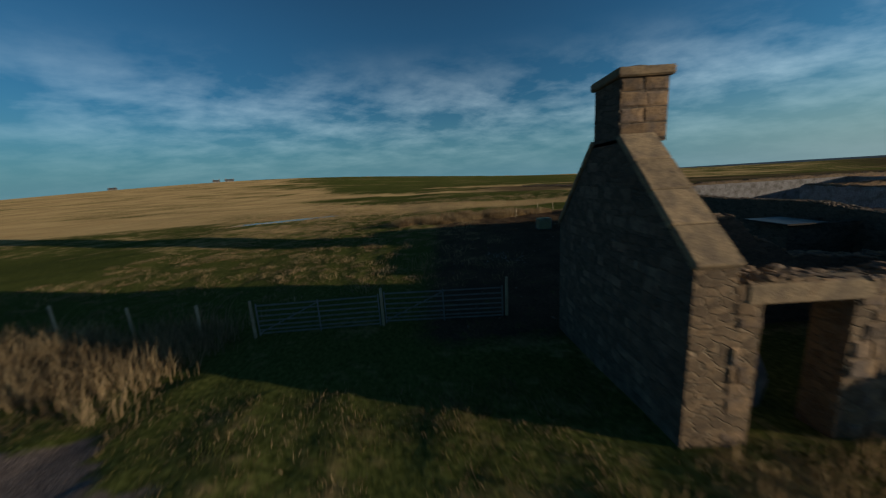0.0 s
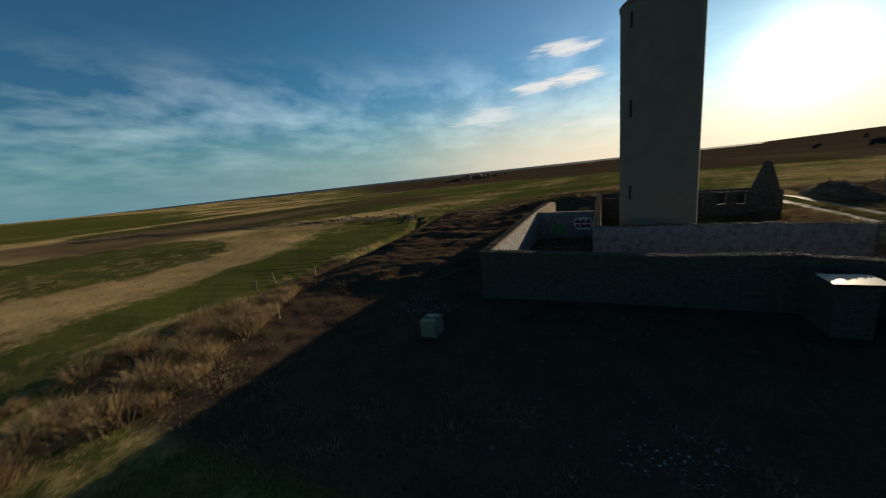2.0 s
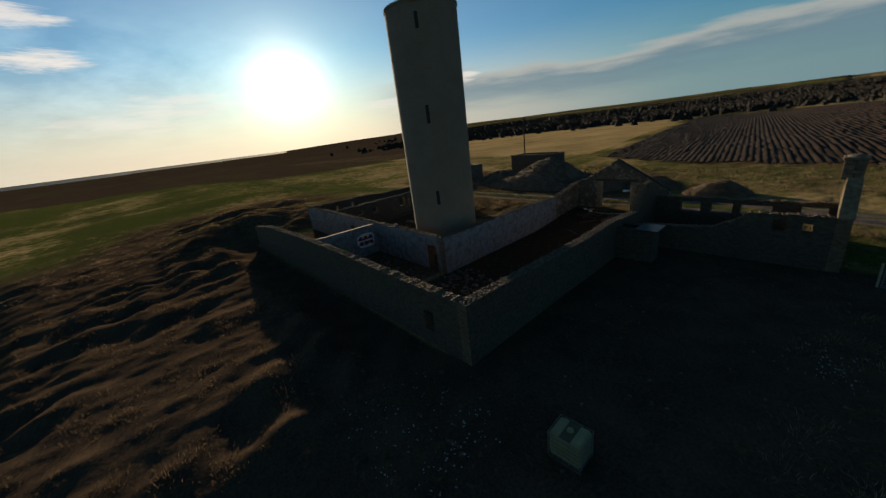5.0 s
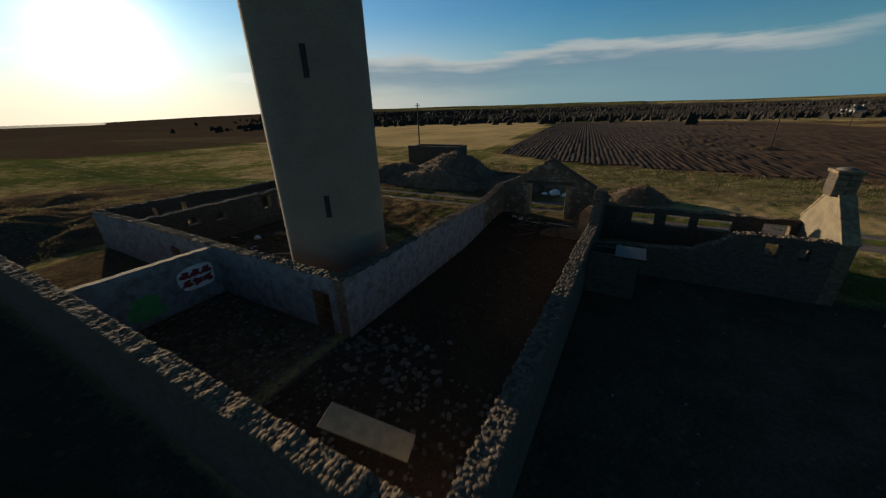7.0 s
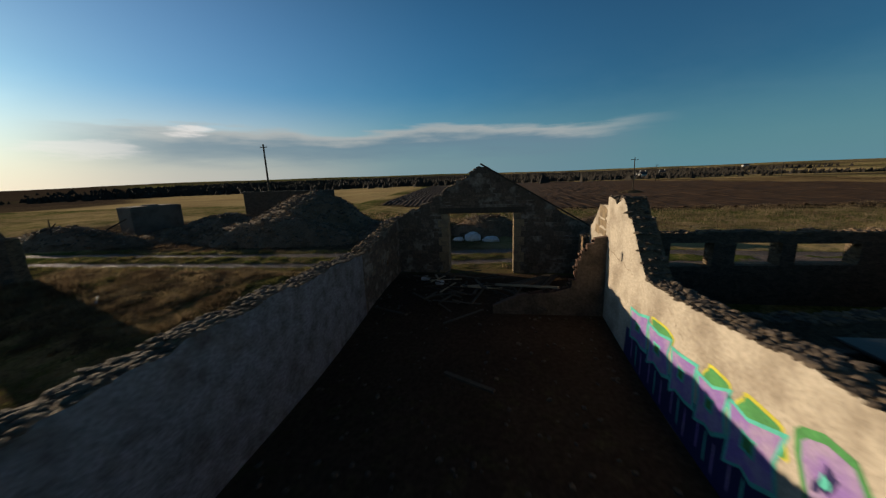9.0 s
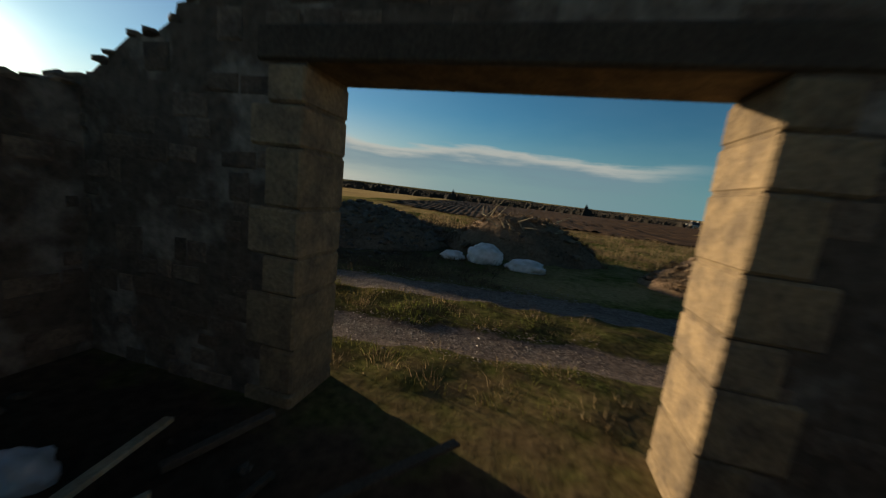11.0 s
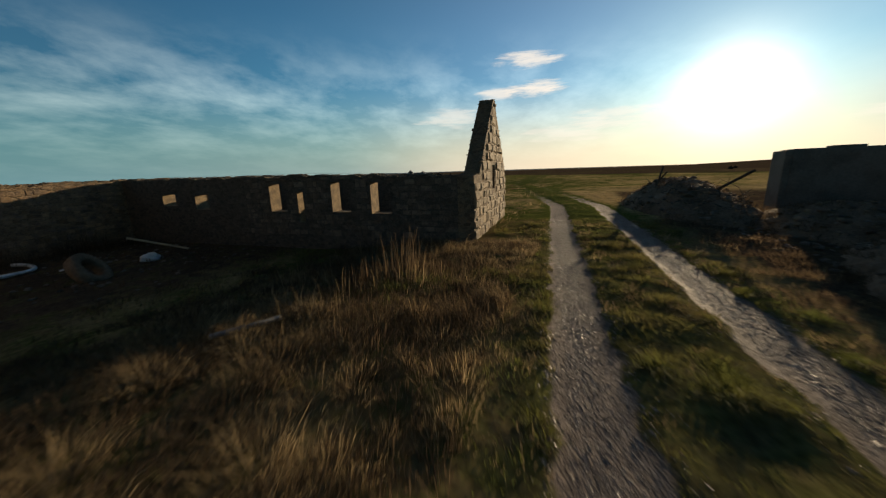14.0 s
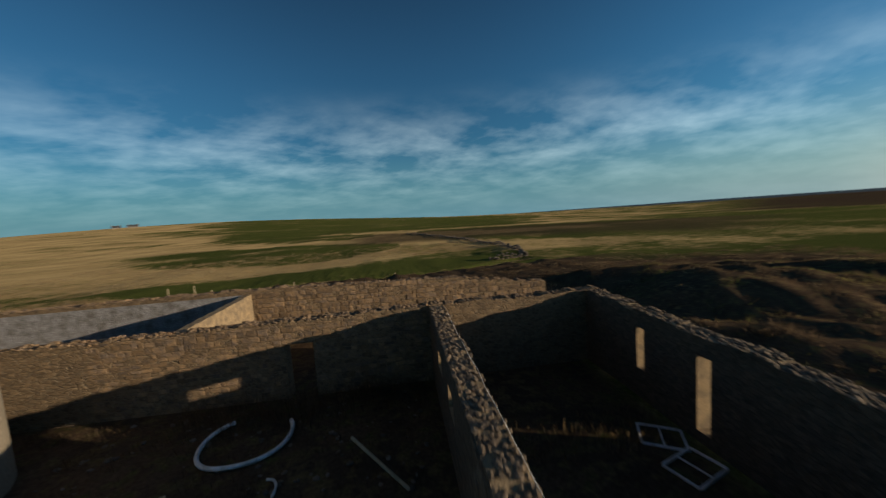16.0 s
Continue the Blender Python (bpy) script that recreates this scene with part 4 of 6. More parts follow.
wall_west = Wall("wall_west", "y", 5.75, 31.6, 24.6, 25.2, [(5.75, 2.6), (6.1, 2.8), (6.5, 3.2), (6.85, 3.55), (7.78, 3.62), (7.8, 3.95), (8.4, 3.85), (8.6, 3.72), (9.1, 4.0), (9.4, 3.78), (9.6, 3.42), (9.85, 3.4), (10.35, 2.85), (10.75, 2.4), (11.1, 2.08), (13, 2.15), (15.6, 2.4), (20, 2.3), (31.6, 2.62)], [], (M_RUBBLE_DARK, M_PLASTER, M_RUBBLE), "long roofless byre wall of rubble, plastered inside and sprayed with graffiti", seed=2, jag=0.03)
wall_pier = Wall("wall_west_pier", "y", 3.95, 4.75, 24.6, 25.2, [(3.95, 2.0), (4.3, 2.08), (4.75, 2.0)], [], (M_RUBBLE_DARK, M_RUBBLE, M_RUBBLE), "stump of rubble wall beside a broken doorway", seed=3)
wall_white = Wall("wall_white", "y", 8.3, 24.75, 33.7, 34.3, [(8.3, 2.12), (14, 2.3), (24.75, 2.42)], [], (M_WASH, M_RUBBLE_DARK, M_RUBBLE), "whitewashed inner wall with a crumbling rubble top", seed=4)
wall_white_end = Wall("wall_white_stub", "y", 3.35, 8.3, 33.72, 34.3, [(3.35, 2.7), (5, 2.4), (8.3, 2.1)], [(5.3, 5.55, 0.9, 1.15)], (M_PATCHY, M_RUBBLE_DARK, M_RUBBLE), "bare rubble end of the inner byre wall", seed=5)
south_top = [(24.6, 2.2), (29.3, 5.12), (29.7, 5.16), (30.1, 4.86), (30.13, 4.68), (30.75, 4.5), (30.78, 4.32), (31.4, 4.06), (31.43, 3.88), (31.95, 3.72), (31.98, 3.56), (32.5, 3.46), (32.53, 3.28), (33.05, 3.1), (33.6, 2.85), (34.3, 2.7)]
wall_south = Wall("wall_south_gable", "x", 24.6, 34.3, 2.75, 3.35, south_top, [(28.05, 31.2, -0.6, 2.97)], (M_RUBBLE, M_PATCHY, M_SANDSTONE), "broken rubble gable with a wide cart doorway", seed=6, base=0.0)
wall_court = Wall("wall_court_north", "x", 34.3, 61.4, 24.15, 24.75, [(34.3, 2.4), (44, 2.4), (54, 2.5), (61.4, 2.5)], [(34.75, 35.9, -1.2, 1.55), (48.3, 49.35, -1.2, 1.55)], (M_RUBBLE, M_WASH, M_RUBBLE), "sunlit coursed rubble wall across the courtyard", seed=7)
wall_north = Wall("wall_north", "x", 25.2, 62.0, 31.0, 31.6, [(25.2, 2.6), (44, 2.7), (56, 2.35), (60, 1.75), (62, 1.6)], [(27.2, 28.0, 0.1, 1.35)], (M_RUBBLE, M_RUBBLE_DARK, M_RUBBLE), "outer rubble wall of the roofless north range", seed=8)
wall_part = Wall("wall_partition", "y", 24.75, 31.0, 44.0, 44.4, [(24.75, 2.35), (31, 2.45)], [], (M_WASH, M_SANDSTONE, M_SANDSTONE), "plastered cross wall between two roofless rooms", seed=9, jag=0.02)
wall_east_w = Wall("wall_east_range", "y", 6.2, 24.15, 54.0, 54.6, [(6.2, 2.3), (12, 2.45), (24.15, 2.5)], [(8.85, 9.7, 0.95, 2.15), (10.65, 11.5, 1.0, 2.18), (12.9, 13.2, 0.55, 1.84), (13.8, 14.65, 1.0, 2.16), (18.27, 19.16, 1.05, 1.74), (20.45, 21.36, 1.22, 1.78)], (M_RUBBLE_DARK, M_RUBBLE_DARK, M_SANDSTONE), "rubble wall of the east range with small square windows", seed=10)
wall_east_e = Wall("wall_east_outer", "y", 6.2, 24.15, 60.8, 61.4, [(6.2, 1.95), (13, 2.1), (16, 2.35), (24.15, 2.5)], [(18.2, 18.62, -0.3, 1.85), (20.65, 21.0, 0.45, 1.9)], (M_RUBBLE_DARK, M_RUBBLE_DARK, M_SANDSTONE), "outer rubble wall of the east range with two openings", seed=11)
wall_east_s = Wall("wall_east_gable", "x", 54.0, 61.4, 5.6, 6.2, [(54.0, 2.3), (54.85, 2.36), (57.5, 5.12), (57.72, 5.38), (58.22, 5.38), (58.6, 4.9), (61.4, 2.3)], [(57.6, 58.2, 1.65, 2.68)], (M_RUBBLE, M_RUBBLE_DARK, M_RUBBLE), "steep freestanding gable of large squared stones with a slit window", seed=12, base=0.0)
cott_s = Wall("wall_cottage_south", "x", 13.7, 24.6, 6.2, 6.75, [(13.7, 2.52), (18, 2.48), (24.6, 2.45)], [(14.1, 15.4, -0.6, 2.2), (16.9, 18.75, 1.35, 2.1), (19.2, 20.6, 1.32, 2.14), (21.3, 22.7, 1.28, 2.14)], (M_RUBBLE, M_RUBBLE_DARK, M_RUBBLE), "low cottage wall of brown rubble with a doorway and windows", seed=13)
cott_n = Wall("wall_cottage_north", "x", 13.7, 24.6, 11.05, 11.6, [(13.7, 2.78), (17.6, 2.78), (18.2, 2.2), (19.5, 1.5), (24.6, 1.1)], [(15.75, 16.4, 1.62, 2.42), (14.6, 15.05, 1.7, 2.3)], DARK3, "rear cottage wall of rubble in a shade-darkened colour with two tiny windows", seed=14)
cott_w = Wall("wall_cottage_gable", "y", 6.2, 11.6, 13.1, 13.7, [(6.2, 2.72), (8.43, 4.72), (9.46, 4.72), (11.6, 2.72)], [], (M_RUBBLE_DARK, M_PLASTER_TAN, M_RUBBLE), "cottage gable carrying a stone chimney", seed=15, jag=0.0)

# ---- the tower silo ----
TX, TY, TR, TZ = 39.16, 19.57, 2.97, 19.8
tower = thing("tower_silo", "tall round concrete silo tower with board marks and a narrow chute", "silo", at=(TX, TY, 0))
bm = bmesh.new()
rings = [-1.1] + [0.62 * i for i in range(0, 32)] + [TZ - 0.12]
seg = 72
loops = []
for z in rings:
    loops.append([bm.verts.new((TR * math.cos(2 * math.pi * i / seg), TR * math.sin(2 * math.pi * i / seg), z)) for i in range(seg)])
    if z > 0 and z < TZ - 0.5:
        loops.append([bm.verts.new(((TR - 0.012) * math.cos(2 * math.pi * i / seg), (TR - 0.012) * math.sin(2 * math.pi * i / seg), z + 0.015)) for i in range(seg)])
        loops.append([bm.verts.new((TR * math.cos(2 * math.pi * i / seg), TR * math.sin(2 * math.pi * i / seg), z + 0.035)) for i in range(seg)])
for lo, hi in zip(loops, loops[1:]):
    for i in range(seg):
        bm.faces.new((lo[i], lo[(i + 1) % seg], hi[(i + 1) % seg], hi[i]))
bm.faces.new(loops[-1])
part("shaft", bm, M_TOWER, tower, smooth=False)
bm = bmesh.new()
for r, z0, z1 in ((TR + 0.07, TZ - 0.16, TZ),):
    bmesh.ops.create_cone(bm, cap_ends=True, segments=72, radius1=r, radius2=r, depth=z1 - z0, matrix=Matrix.Translation((0, 0, (z0 + z1) / 2)))
part("rim", bm, M_TOWER, tower, "thin projecting concrete rim")
CH = math.atan2(22.45 - TY, 36.6 - TX)
chm = Matrix.Rotation(CH, 4, "Z")
part("hatch_tower", box_bm(TR - 0.75, TR + 0.12, -0.42, 0.42, TZ - 0.3, 20.75, 0.05, m=chm), M_TOWER, tower, "small concrete hatch box on the rim")
for z0, z1 in ((4.15, 5.35), (10.95, 12.35), (17.75, 18.85)):
    fr = part("hatch_frame", box_bm(TR - 0.1, TR + 0.025, -0.27, 0.27, z0 - 0.07, z1 + 0.07, 0.01, m=chm), M_TOWER, tower)
    # solid black panel; its colour stands in for the darkness of an open slot
    part("hatch_opening", box_bm(TR - 0.02, TR + 0.032, -0.14, 0.14, z0, z1, 0.0, m=chm), M_RUBBER, fr, "dark panel standing in for an open hatch slot")
bm = tube_bm((TR - 0.1, 0, 3.3), (TR + 0.75, 0, 3.3), 0.03)
bracket = part("bracket", bm, M_RUST, tower, "rusty iron bracket")
bracket.matrix_basis = Matrix.Rotation(radians(-8), 4, "Z")

# ---- cottage details ----
chimney = thing("chimney", "square stone chimney stack with a projecting cap on the gable", "chimney", at=(13.55, 8.945, 4.7))
bm = box_bm(-0.45, 0.45, -0.52, 0.52, -0.05, 1.1)
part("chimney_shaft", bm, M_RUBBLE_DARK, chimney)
part("cap", box_bm(-0.53, 0.53, -0.6, 0.6, 1.1, 1.27, 0.03), M_SANDSTONE, chimney, "worn sandstone cap")
bm = bmesh.new()
bmesh.ops.create_uvsphere(bm, u_segments=14, v_segments=8, radius=0.45)
for v in bm.verts:
    v.co = Vector((v.co.x * 0.95, v.co.y * 1.05, 1.25 + max(0, v.co.z) * 0.32))
part("flaunching", bm, M_RENDER, chimney, "domed mortar top", True)
pieces = []
r = random.Random(5)
for side, turn in ((-1, 0), (1, math.pi)):
    z = 0.02
    while z < 1.05:
        h = r.uniform(0.2, 0.32)
        h = min(h, 1.09 - z)
        for a, b in ((-0.45, r.uniform(-0.1, 0.1)), (0.0, 0.45)):
            pieces.append((r.choice(STONES), Matrix.LocRotScale(((a + b) / 2, side * 0.52, z + h / 2), Euler((0, 0, turn)), (abs(b - a) - 0.02, 0.02, h - 0.02))))
        z += h
place_pieces(pieces, chimney)
# skew stones up both slopes of the cottage gable
for y0, y1, z0, z1 in ((6.2, 8.43, 2.72, 4.72), (11.6, 9.46, 2.72, 4.72)):
    n = 4
    for i in range(n):
        a, b = i / n, (i + 1) / n
        p, q = Vector((13.4, y0 + (y1 - y0) * a, z0 + (z1 - z0) * a)), Vector((13.4, y0 + (y1 - y0) * b, z0 + (z1 - z0) * b))
        d = (q - p)
        turn = d.to_track_quat("Y", "Z").to_matrix().to_4x4()
        bm = box_bm(-0.34, 0.34, -d.length / 2 + 0.008, d.length / 2 - 0.008, 0.0, 0.13, 0.02)
        ob = part("skew_stone", bm, M_SANDSTONE, cott_w.ob)
        ob.matrix_basis = Matrix.Translation((p + q) / 2) @ turn
part("lintel", box_bm(13.86, 15.62, 6.17, 6.5, 2.2, 2.49, 0.015), M_SANDSTONE, cott_s.ob, "pale dressed stone door lintel")
for i, (x0, x1, z0, z1) in enumerate(((16.9, 18.75, 1.35, 2.1), (19.2, 20.6, 1.32, 2.14), (21.3, 22.7, 1.28, 2.14))):
    part("window_sill", box_bm(x0 - 0.05, x1 + 0.05, 6.15, 6.5, z0 - 0.1, z0 + 0.004, 0.015), M_SANDSTONE, cott_s.ob)
part("lintel", box_bm(27.55, 31.65, 2.95, 3.39, 2.975, 3.24, 0.02), M_WOOD, wall_south.ob, "long grey timber lintel over the cart doorway")
for x in (28.05, 31.2):
    z = -0.2
    k = 0
    while z < 2.9:
        h = 0.34 + 0.08 * ((k * 7) % 3)
        h = min(h, 2.96 - z)
        w = 0.34 if k % 2 else 0.5
        x0, x1 = (x - w, x + 0.012) if x < 29 else (x - 0.012, x + w)
        part("quoin", box_bm(x0, x1, 2.72, 3.385, z, z + h - 0.015, 0.02), M_SANDSTONE, wall_south.ob)
        z += h
        k += 1
# barge board left on the south gable's west slope
low_end, high_end = Vector((24.45, 3.12, 2.17)), Vector((29.62, 3.12, 5.25))
vg = high_end - low_end
bm = box_bm(-vg.length / 2, vg.length / 2, -0.25, 0.26, 0.0, 0.07, 0.01)
ob = part("skew_board", bm, M_WOOD, wall_south.ob, "grey weathered barge board")
ob.matrix_basis = Matrix.Translation((low_end + high_end) / 2) @ Matrix.Rotation(-math.atan2(vg.z, vg.x), 4, "Y")

# brick-edged broken partition inside the byre
EDGE = [(25.6, 2.54), (25.62, 2.36), (25.82, 2.34), (25.84, 2.12), (26.0, 2.1), (26.02, 1.8), (26.11, 1.78), (26.13, 1.1), (26.28, 1.08), (26.3, 0.82), (26.85, 0.64)]
wall_brick = Wall("wall_brick_partition", "x", 25.2, 29.0, 7.74, 7.96, [(25.2, 2.62)] + EDGE + [(28.1, 0.5), (28.6, 0.25), (29.0, 0.05)], [], (M_RENDER_DARK, M_RENDER_DARK, M_BRICK), "broken brick partition coated in grey render", seed=21, base=-0.1, jag=0.01)
BRICKS = stone_variants("brick", M_BRICK, 3)


def toothed_edge():
    """Bricks left standing out of the broken end, course by course, two across the wall."""
    r = random.Random(44)
    zs, xs = [p[1] for p in EDGE][::-1], [p[0] for p in EDGE][::-1]
    pieces = []
    z, k = 0.68, 0
    while z < 2.5:
        reach = float(np.interp(z, zs, xs)) + (0.05 if k % 2 else 0.0) + r.uniform(-0.05, 0.04)
        if r.random() < 0.25:
            reach += 0.07
        for y in ((7.795, 7.905) if k % 2 else (7.85,)):
            w = 0.2 if k % 2 else 0.11
            pieces.append((BRICKS[(k + int(y * 100)) % 3], Matrix.LocRotScale((reach - w / 2 + r.uniform(-0.015, 0.015), y, z), Euler((0, r.uniform(-0.04, 0.04), r.uniform(-0.05, 0.05))), (w, 0.1 if k % 2 else 0.212, 0.066))))
        z += 0.077
        k += 1
    for i in range(9):
        x = 26.3 + 0.17 * i
        pieces.append((BRICKS[i % 3], Matrix.LocRotScale((x, 7.85 + r.uniform(-0.03, 0.03), wall_brick.line(x) + 0.02), Euler((0.1 * (i % 3 - 1), 0.12 * (i % 4 - 1.5), r.uniform(-0.5, 0.5))), (0.2, 0.1, 0.066))))
    place_pieces(pieces, wall_brick.ob, name="brick")


toothed_edge()

# plaster coat on the far stub of the byre wall
part("plaster_coat", box_bm(25.2, 25.212, 5.78, 7.735, 0.0, 2.5, 0.0), M_PLASTER, wall_west.ob, "smooth white plaster coat")

part("plaster_coat", box_bm(25.21, 43.99, 30.986, 30.999, -0.9, 2.45, 0.0), M_WASH, wall_north.ob, "patchy whitewash on the inner face")
# pale cable lying along the east range's wall head
bm = bmesh.new()
r = random.Random(8)
pts = [Vector((54.56 + r.uniform(-0.03, 0.03), 7.5 + 0.8 * i, wall_east_w.line(7.5 + 0.8 * i) + 0.1)) for i in range(20)]
for p, q in zip(pts, pts[1:]):
    tube_bm(p, q, 0.005, sides=6, bm=bm)
part("cable", bm, M_WHITEPVC, wall_east_w.ob, "pale cable lying along the wall head")

# ---- lean-to against the byre ----
leanto = thing("lean_to", "small flat-roofed concrete lean-to against the byre", "shed", at=(23.0, 14.5, 0))
part("slab_roof", box_bm(-1.2, 0.3, -0.9, 0.9, 1.84, 1.91, 0.02), M_FELT, leanto, "flat slab roof under dark wet felt")
part("side_wall", box_bm(-0.9, 1.58, -0.66, -0.48, -0.6, 1.84, 0.01), M_RUBBLE_DARK, leanto)
part("side_wall", box_bm(-0.9, 1.58, 0.48, 0.66, -0.6, 1.84, 0.01), M_RUBBLE_DARK, leanto)
part("front_wall", box_bm(-0.9, -0.72, -0.48, 0.48, -0.6, 1.84, 0.01), M_RUBBLE_DARK, leanto)

# ---- graffiti on the plaster ----


def blob(cy, cz, w, h, seed, wob=0.18, n=22, lean=0.0):
    r = random.Random(seed)
    a0, a1 = r.uniform(0, 6), r.uniform(0, 6)
    pts = []
    for i in range(n):
        a = 2 * math.pi * i / n
        k = 1 + wob * math.sin(3 * a + a0) * 0.6 + wob * math.sin(5 * a + a1) * 0.5
        c, s = math.cos(a), math.sin(a)
        c, s = math.copysign(abs(c) ** 0.6, c), math.copysign(abs(s) ** 0.6, s)
        pts.append((cy + w / 2 * k * c + lean * h / 2 * s, cz + h / 2 * k * s))
    return pts


def paint(name, pts, lift, mat, parent, x=25.2, way=1):
    me_v = [(x + way * lift, y, z) for y, z in pts]
    order = list(range(len(pts)))
    return mesh_object(name, me_v, [tuple(order if way > 0 else order[::-1])], mat, parent)


def block(y0, y1, z0, z1, seed, rise=0.0, grow=0.0):
    """An angular letter-like shape with a notched outline."""
    r = random.Random(seed)
    j = lambda s: r.uniform(-s, s)
    w, h = y1 - y0, z1 - z0
    pts = [(0.0, 1.0 + j(0.06)), (0.42 + j(0.1), 0.93 + j(0.06)), (1.0, 1.02 + j(0.06)), (0.95 + j(0.05), 0.6 + j(0.08)), (1.02, 0.1 + j(0.1)), (0.7 + j(0.1), 0.0), (0.4 + j(0.1), 0.08 + j(0.08)), (0.06, 0.0 + j(0.08)), (0.1 + j(0.05), 0.5)]
    cy, cz = 0.5, 0.5
    out = []
    for u, v in pts[::-1]:
        u, v = cy + (u - cy) * (1 + grow / w), cz + (v - cz) * (1 + grow / h)
        out.append((y0 + w * u, z0 + h * v + rise * (u - 0.5)))
    return out[::-1]


# the small angular letters
for k, (y0, y1, z0, z1) in enumerate(((10.35, 11.38, 0.28, 1.08), (11.45, 12.5, 0.22, 1.12), (12.6, 13.45, 0.25, 1.12), (13.55, 14.35, 0.25, 1.15), (14.4, 15.4, 0.22, 1.2))):
    if k in (1, 3, 4):
        paint("paint_glow", blob((y0 + y1) / 2 + 0.1, z1 + 0.02, (y1 - y0) * 0.95, 0.5, k + 30, 0.15), 0.004, M_YELLOW, wall_west.ob)
        paint("paint_halo", blob((y0 + y1) / 2 + 0.1, z1 + 0.0, (y1 - y0) * 0.86, 0.42, k + 30, 0.15), 0.0055, M_SPRAYGREEN, wall_west.ob)
    paint("paint_outline", block(y0, y1, z0, z1, k + 5, 0.12, 0.13), 0.008, M_TEAL, wall_west.ob)
    paint("paint_letter", block(y0, y1, z0, z1, k + 5, 0.12, -0.03), 0.0105, M_PURPLE, wall_west.ob)
    w, h = y1 - y0, z1 - z0
    paint("paint_outline", block(y0 + 0.3 * w, y0 + 0.62 * w, z0 + 0.36 * h, z0 + 0.68 * h, k + 15), 0.013, M_TEAL, wall_west.ob)
    paint("paint_counter", block(y0 + 0.36 * w, y0 + 0.56 * w, z0 + 0.42 * h, z0 + 0.62 * h, k + 15), 0.0155, M_SPRAYGREEN, wall_west.ob)
    for q in range(3):
        paint("paint_drip", blob(y0 + w * (0.2 + 0.3 * q), z0 - 0.3 - 0.06 * q, 0.05, 0.62, k * 3 + q, 0.1), 0.0055, M_TEAL if q == 1 else M_PURPLE, wall_west.ob)
# the tall overlapping letters
r = random.Random(12)
y, k = 15.75, 0
while y < 23.3:
    w = r.uniform(0.8, 1.25)
    top, bot = 1.62 + r.uniform(-0.1, 0.15), 0.05 + r.uniform(-0.15, 0.1)
    cz, h = (top + bot) / 2, top - bot
    lean = r.uniform(-0.3, 0.1)
    fill = (M_PURPLE, M_NAVY, M_PURPLE, M_PURPLE)[k % 4]
    paint("paint_outline", blob(y + w / 2, cz, w * 1.16, h * 1.07, k + 90, 0.2, lean=lean), 0.008 + 0.0003 * k, M_SPRAYGREEN if k % 3 == 0 else M_TEAL, wall_west.ob)
    paint("paint_letter", blob(y + w / 2, cz, w * 0.96, h * 0.95, k + 90, 0.2, lean=lean), 0.0115 + 0.0003 * k, fill, wall_west.ob)
    for q in range(4):
        oy, oz = r.uniform(-0.3, 0.3) * w, r.uniform(-0.35, 0.35) * h
        paint("paint_counter", blob(y + w / 2 + oy, cz + oz, w * r.uniform(0.16, 0.34), h * r.uniform(0.14, 0.28), k * 5 + q, 0.35, 14, lean=0.4), 0.0155 + 0.0004 * q, (M_TEAL, M_PINK, M_SPRAYGREEN, M_NAVY)[(q + k) % 4], wall_west.ob)
        paint("paint_counter", blob(y + w / 2 + oy, cz + oz, w * 0.12, h * 0.1, k * 5 + q, 0.3, 12), 0.0185 + 0.0004 * q, (M_PURPLE, M_PURPLE, M_PLASTER, M_TEAL)[(q + k) % 4], wall_west.ob)
    y += w * 0.98
    k += 1
# dark blue strip along the wall foot, below the letters
paint("wall_foot_strip", [(10.0, -0.55), (24.0, -0.75), (24.0, 0.45), (15.6, 0.42), (13.0, 0.45), (10.1, 0.42)], 0.0025, M_NAVY, wall_west.ob)
def crack(parent, pts, w, x=25.2, seed=1):
    r = random.Random(seed)
    line = []
    for (y0, z0), (y1, z1) in zip(pts, pts[1:]):
        for i in range(6):
            t = i / 6
            line.append((y0 + (y1 - y0) * t + r.uniform(-0.02, 0.02), z0 + (z1 - z0) * t + r.uniform(-0.03, 0.03)))
    ww = [w * r.uniform(0.3, 1.4) for _ in line]
    V = [(x + 0.003, y, z + k) for (y, z), k in zip(line, ww)] + [(x + 0.003, y, z - k) for (y, z), k in zip(line, ww)]
    n = len(line)
    return mesh_object("crack", V, [(i, i + n, i + n + 1, i + 1) for i in range(n - 1)], M_SOIL, parent)


crack(wall_west.ob, [(7.3, 2.3), (8.4, 2.2), (9.4, 2.1), (10.4, 1.95)], 0.006, seed=2)
crack(wall_west.ob, [(7.3, 3.05), (8.2, 3.0), (9.2, 2.9)], 0.004, seed=3)
crack(wall_west.ob, [(8.9, 3.5), (9.1, 2.9), (9.3, 2.2), (9.35, 1.6)], 0.004, seed=4)
crack(wall_west.ob, [(12.0, 2.0), (12.6, 1.6), (13.1, 1.3)], 0.004, seed=5)
# flat black patch painted for the shade inside a putlog hole
paint("putlog_hole_patch", blob(9.36, 2.26, 0.12, 0.3, 8, 0.3), 0.004, M_RUBBER, wall_west.ob)
# red lettering shapes on a white ground, on the cross wall
paint("paint_ground", blob(25.98, 0.98, 1.9, 1.4, 4, 0.05), 0.004, M_WHITEPAINT, wall_part.ob, 44.0, -1)
for i in range(3):
    for j in range(2):
        paint("paint_shape", blob(25.43 + 0.55 * i, 0.73 + 0.5 * j, 0.5, 0.4, 60 + i * 2 + j, 0.35), 0.007, M_REDPAINT, wall_part.ob, 44.0, -1)
paint("paint_patch", blob(28.6, 0.3, 1.5, 1.3, 9, 0.2), 0.004, M_SPRAYGREEN, wall_part.ob, 44.0, -1)

# ---- farm clutter ----


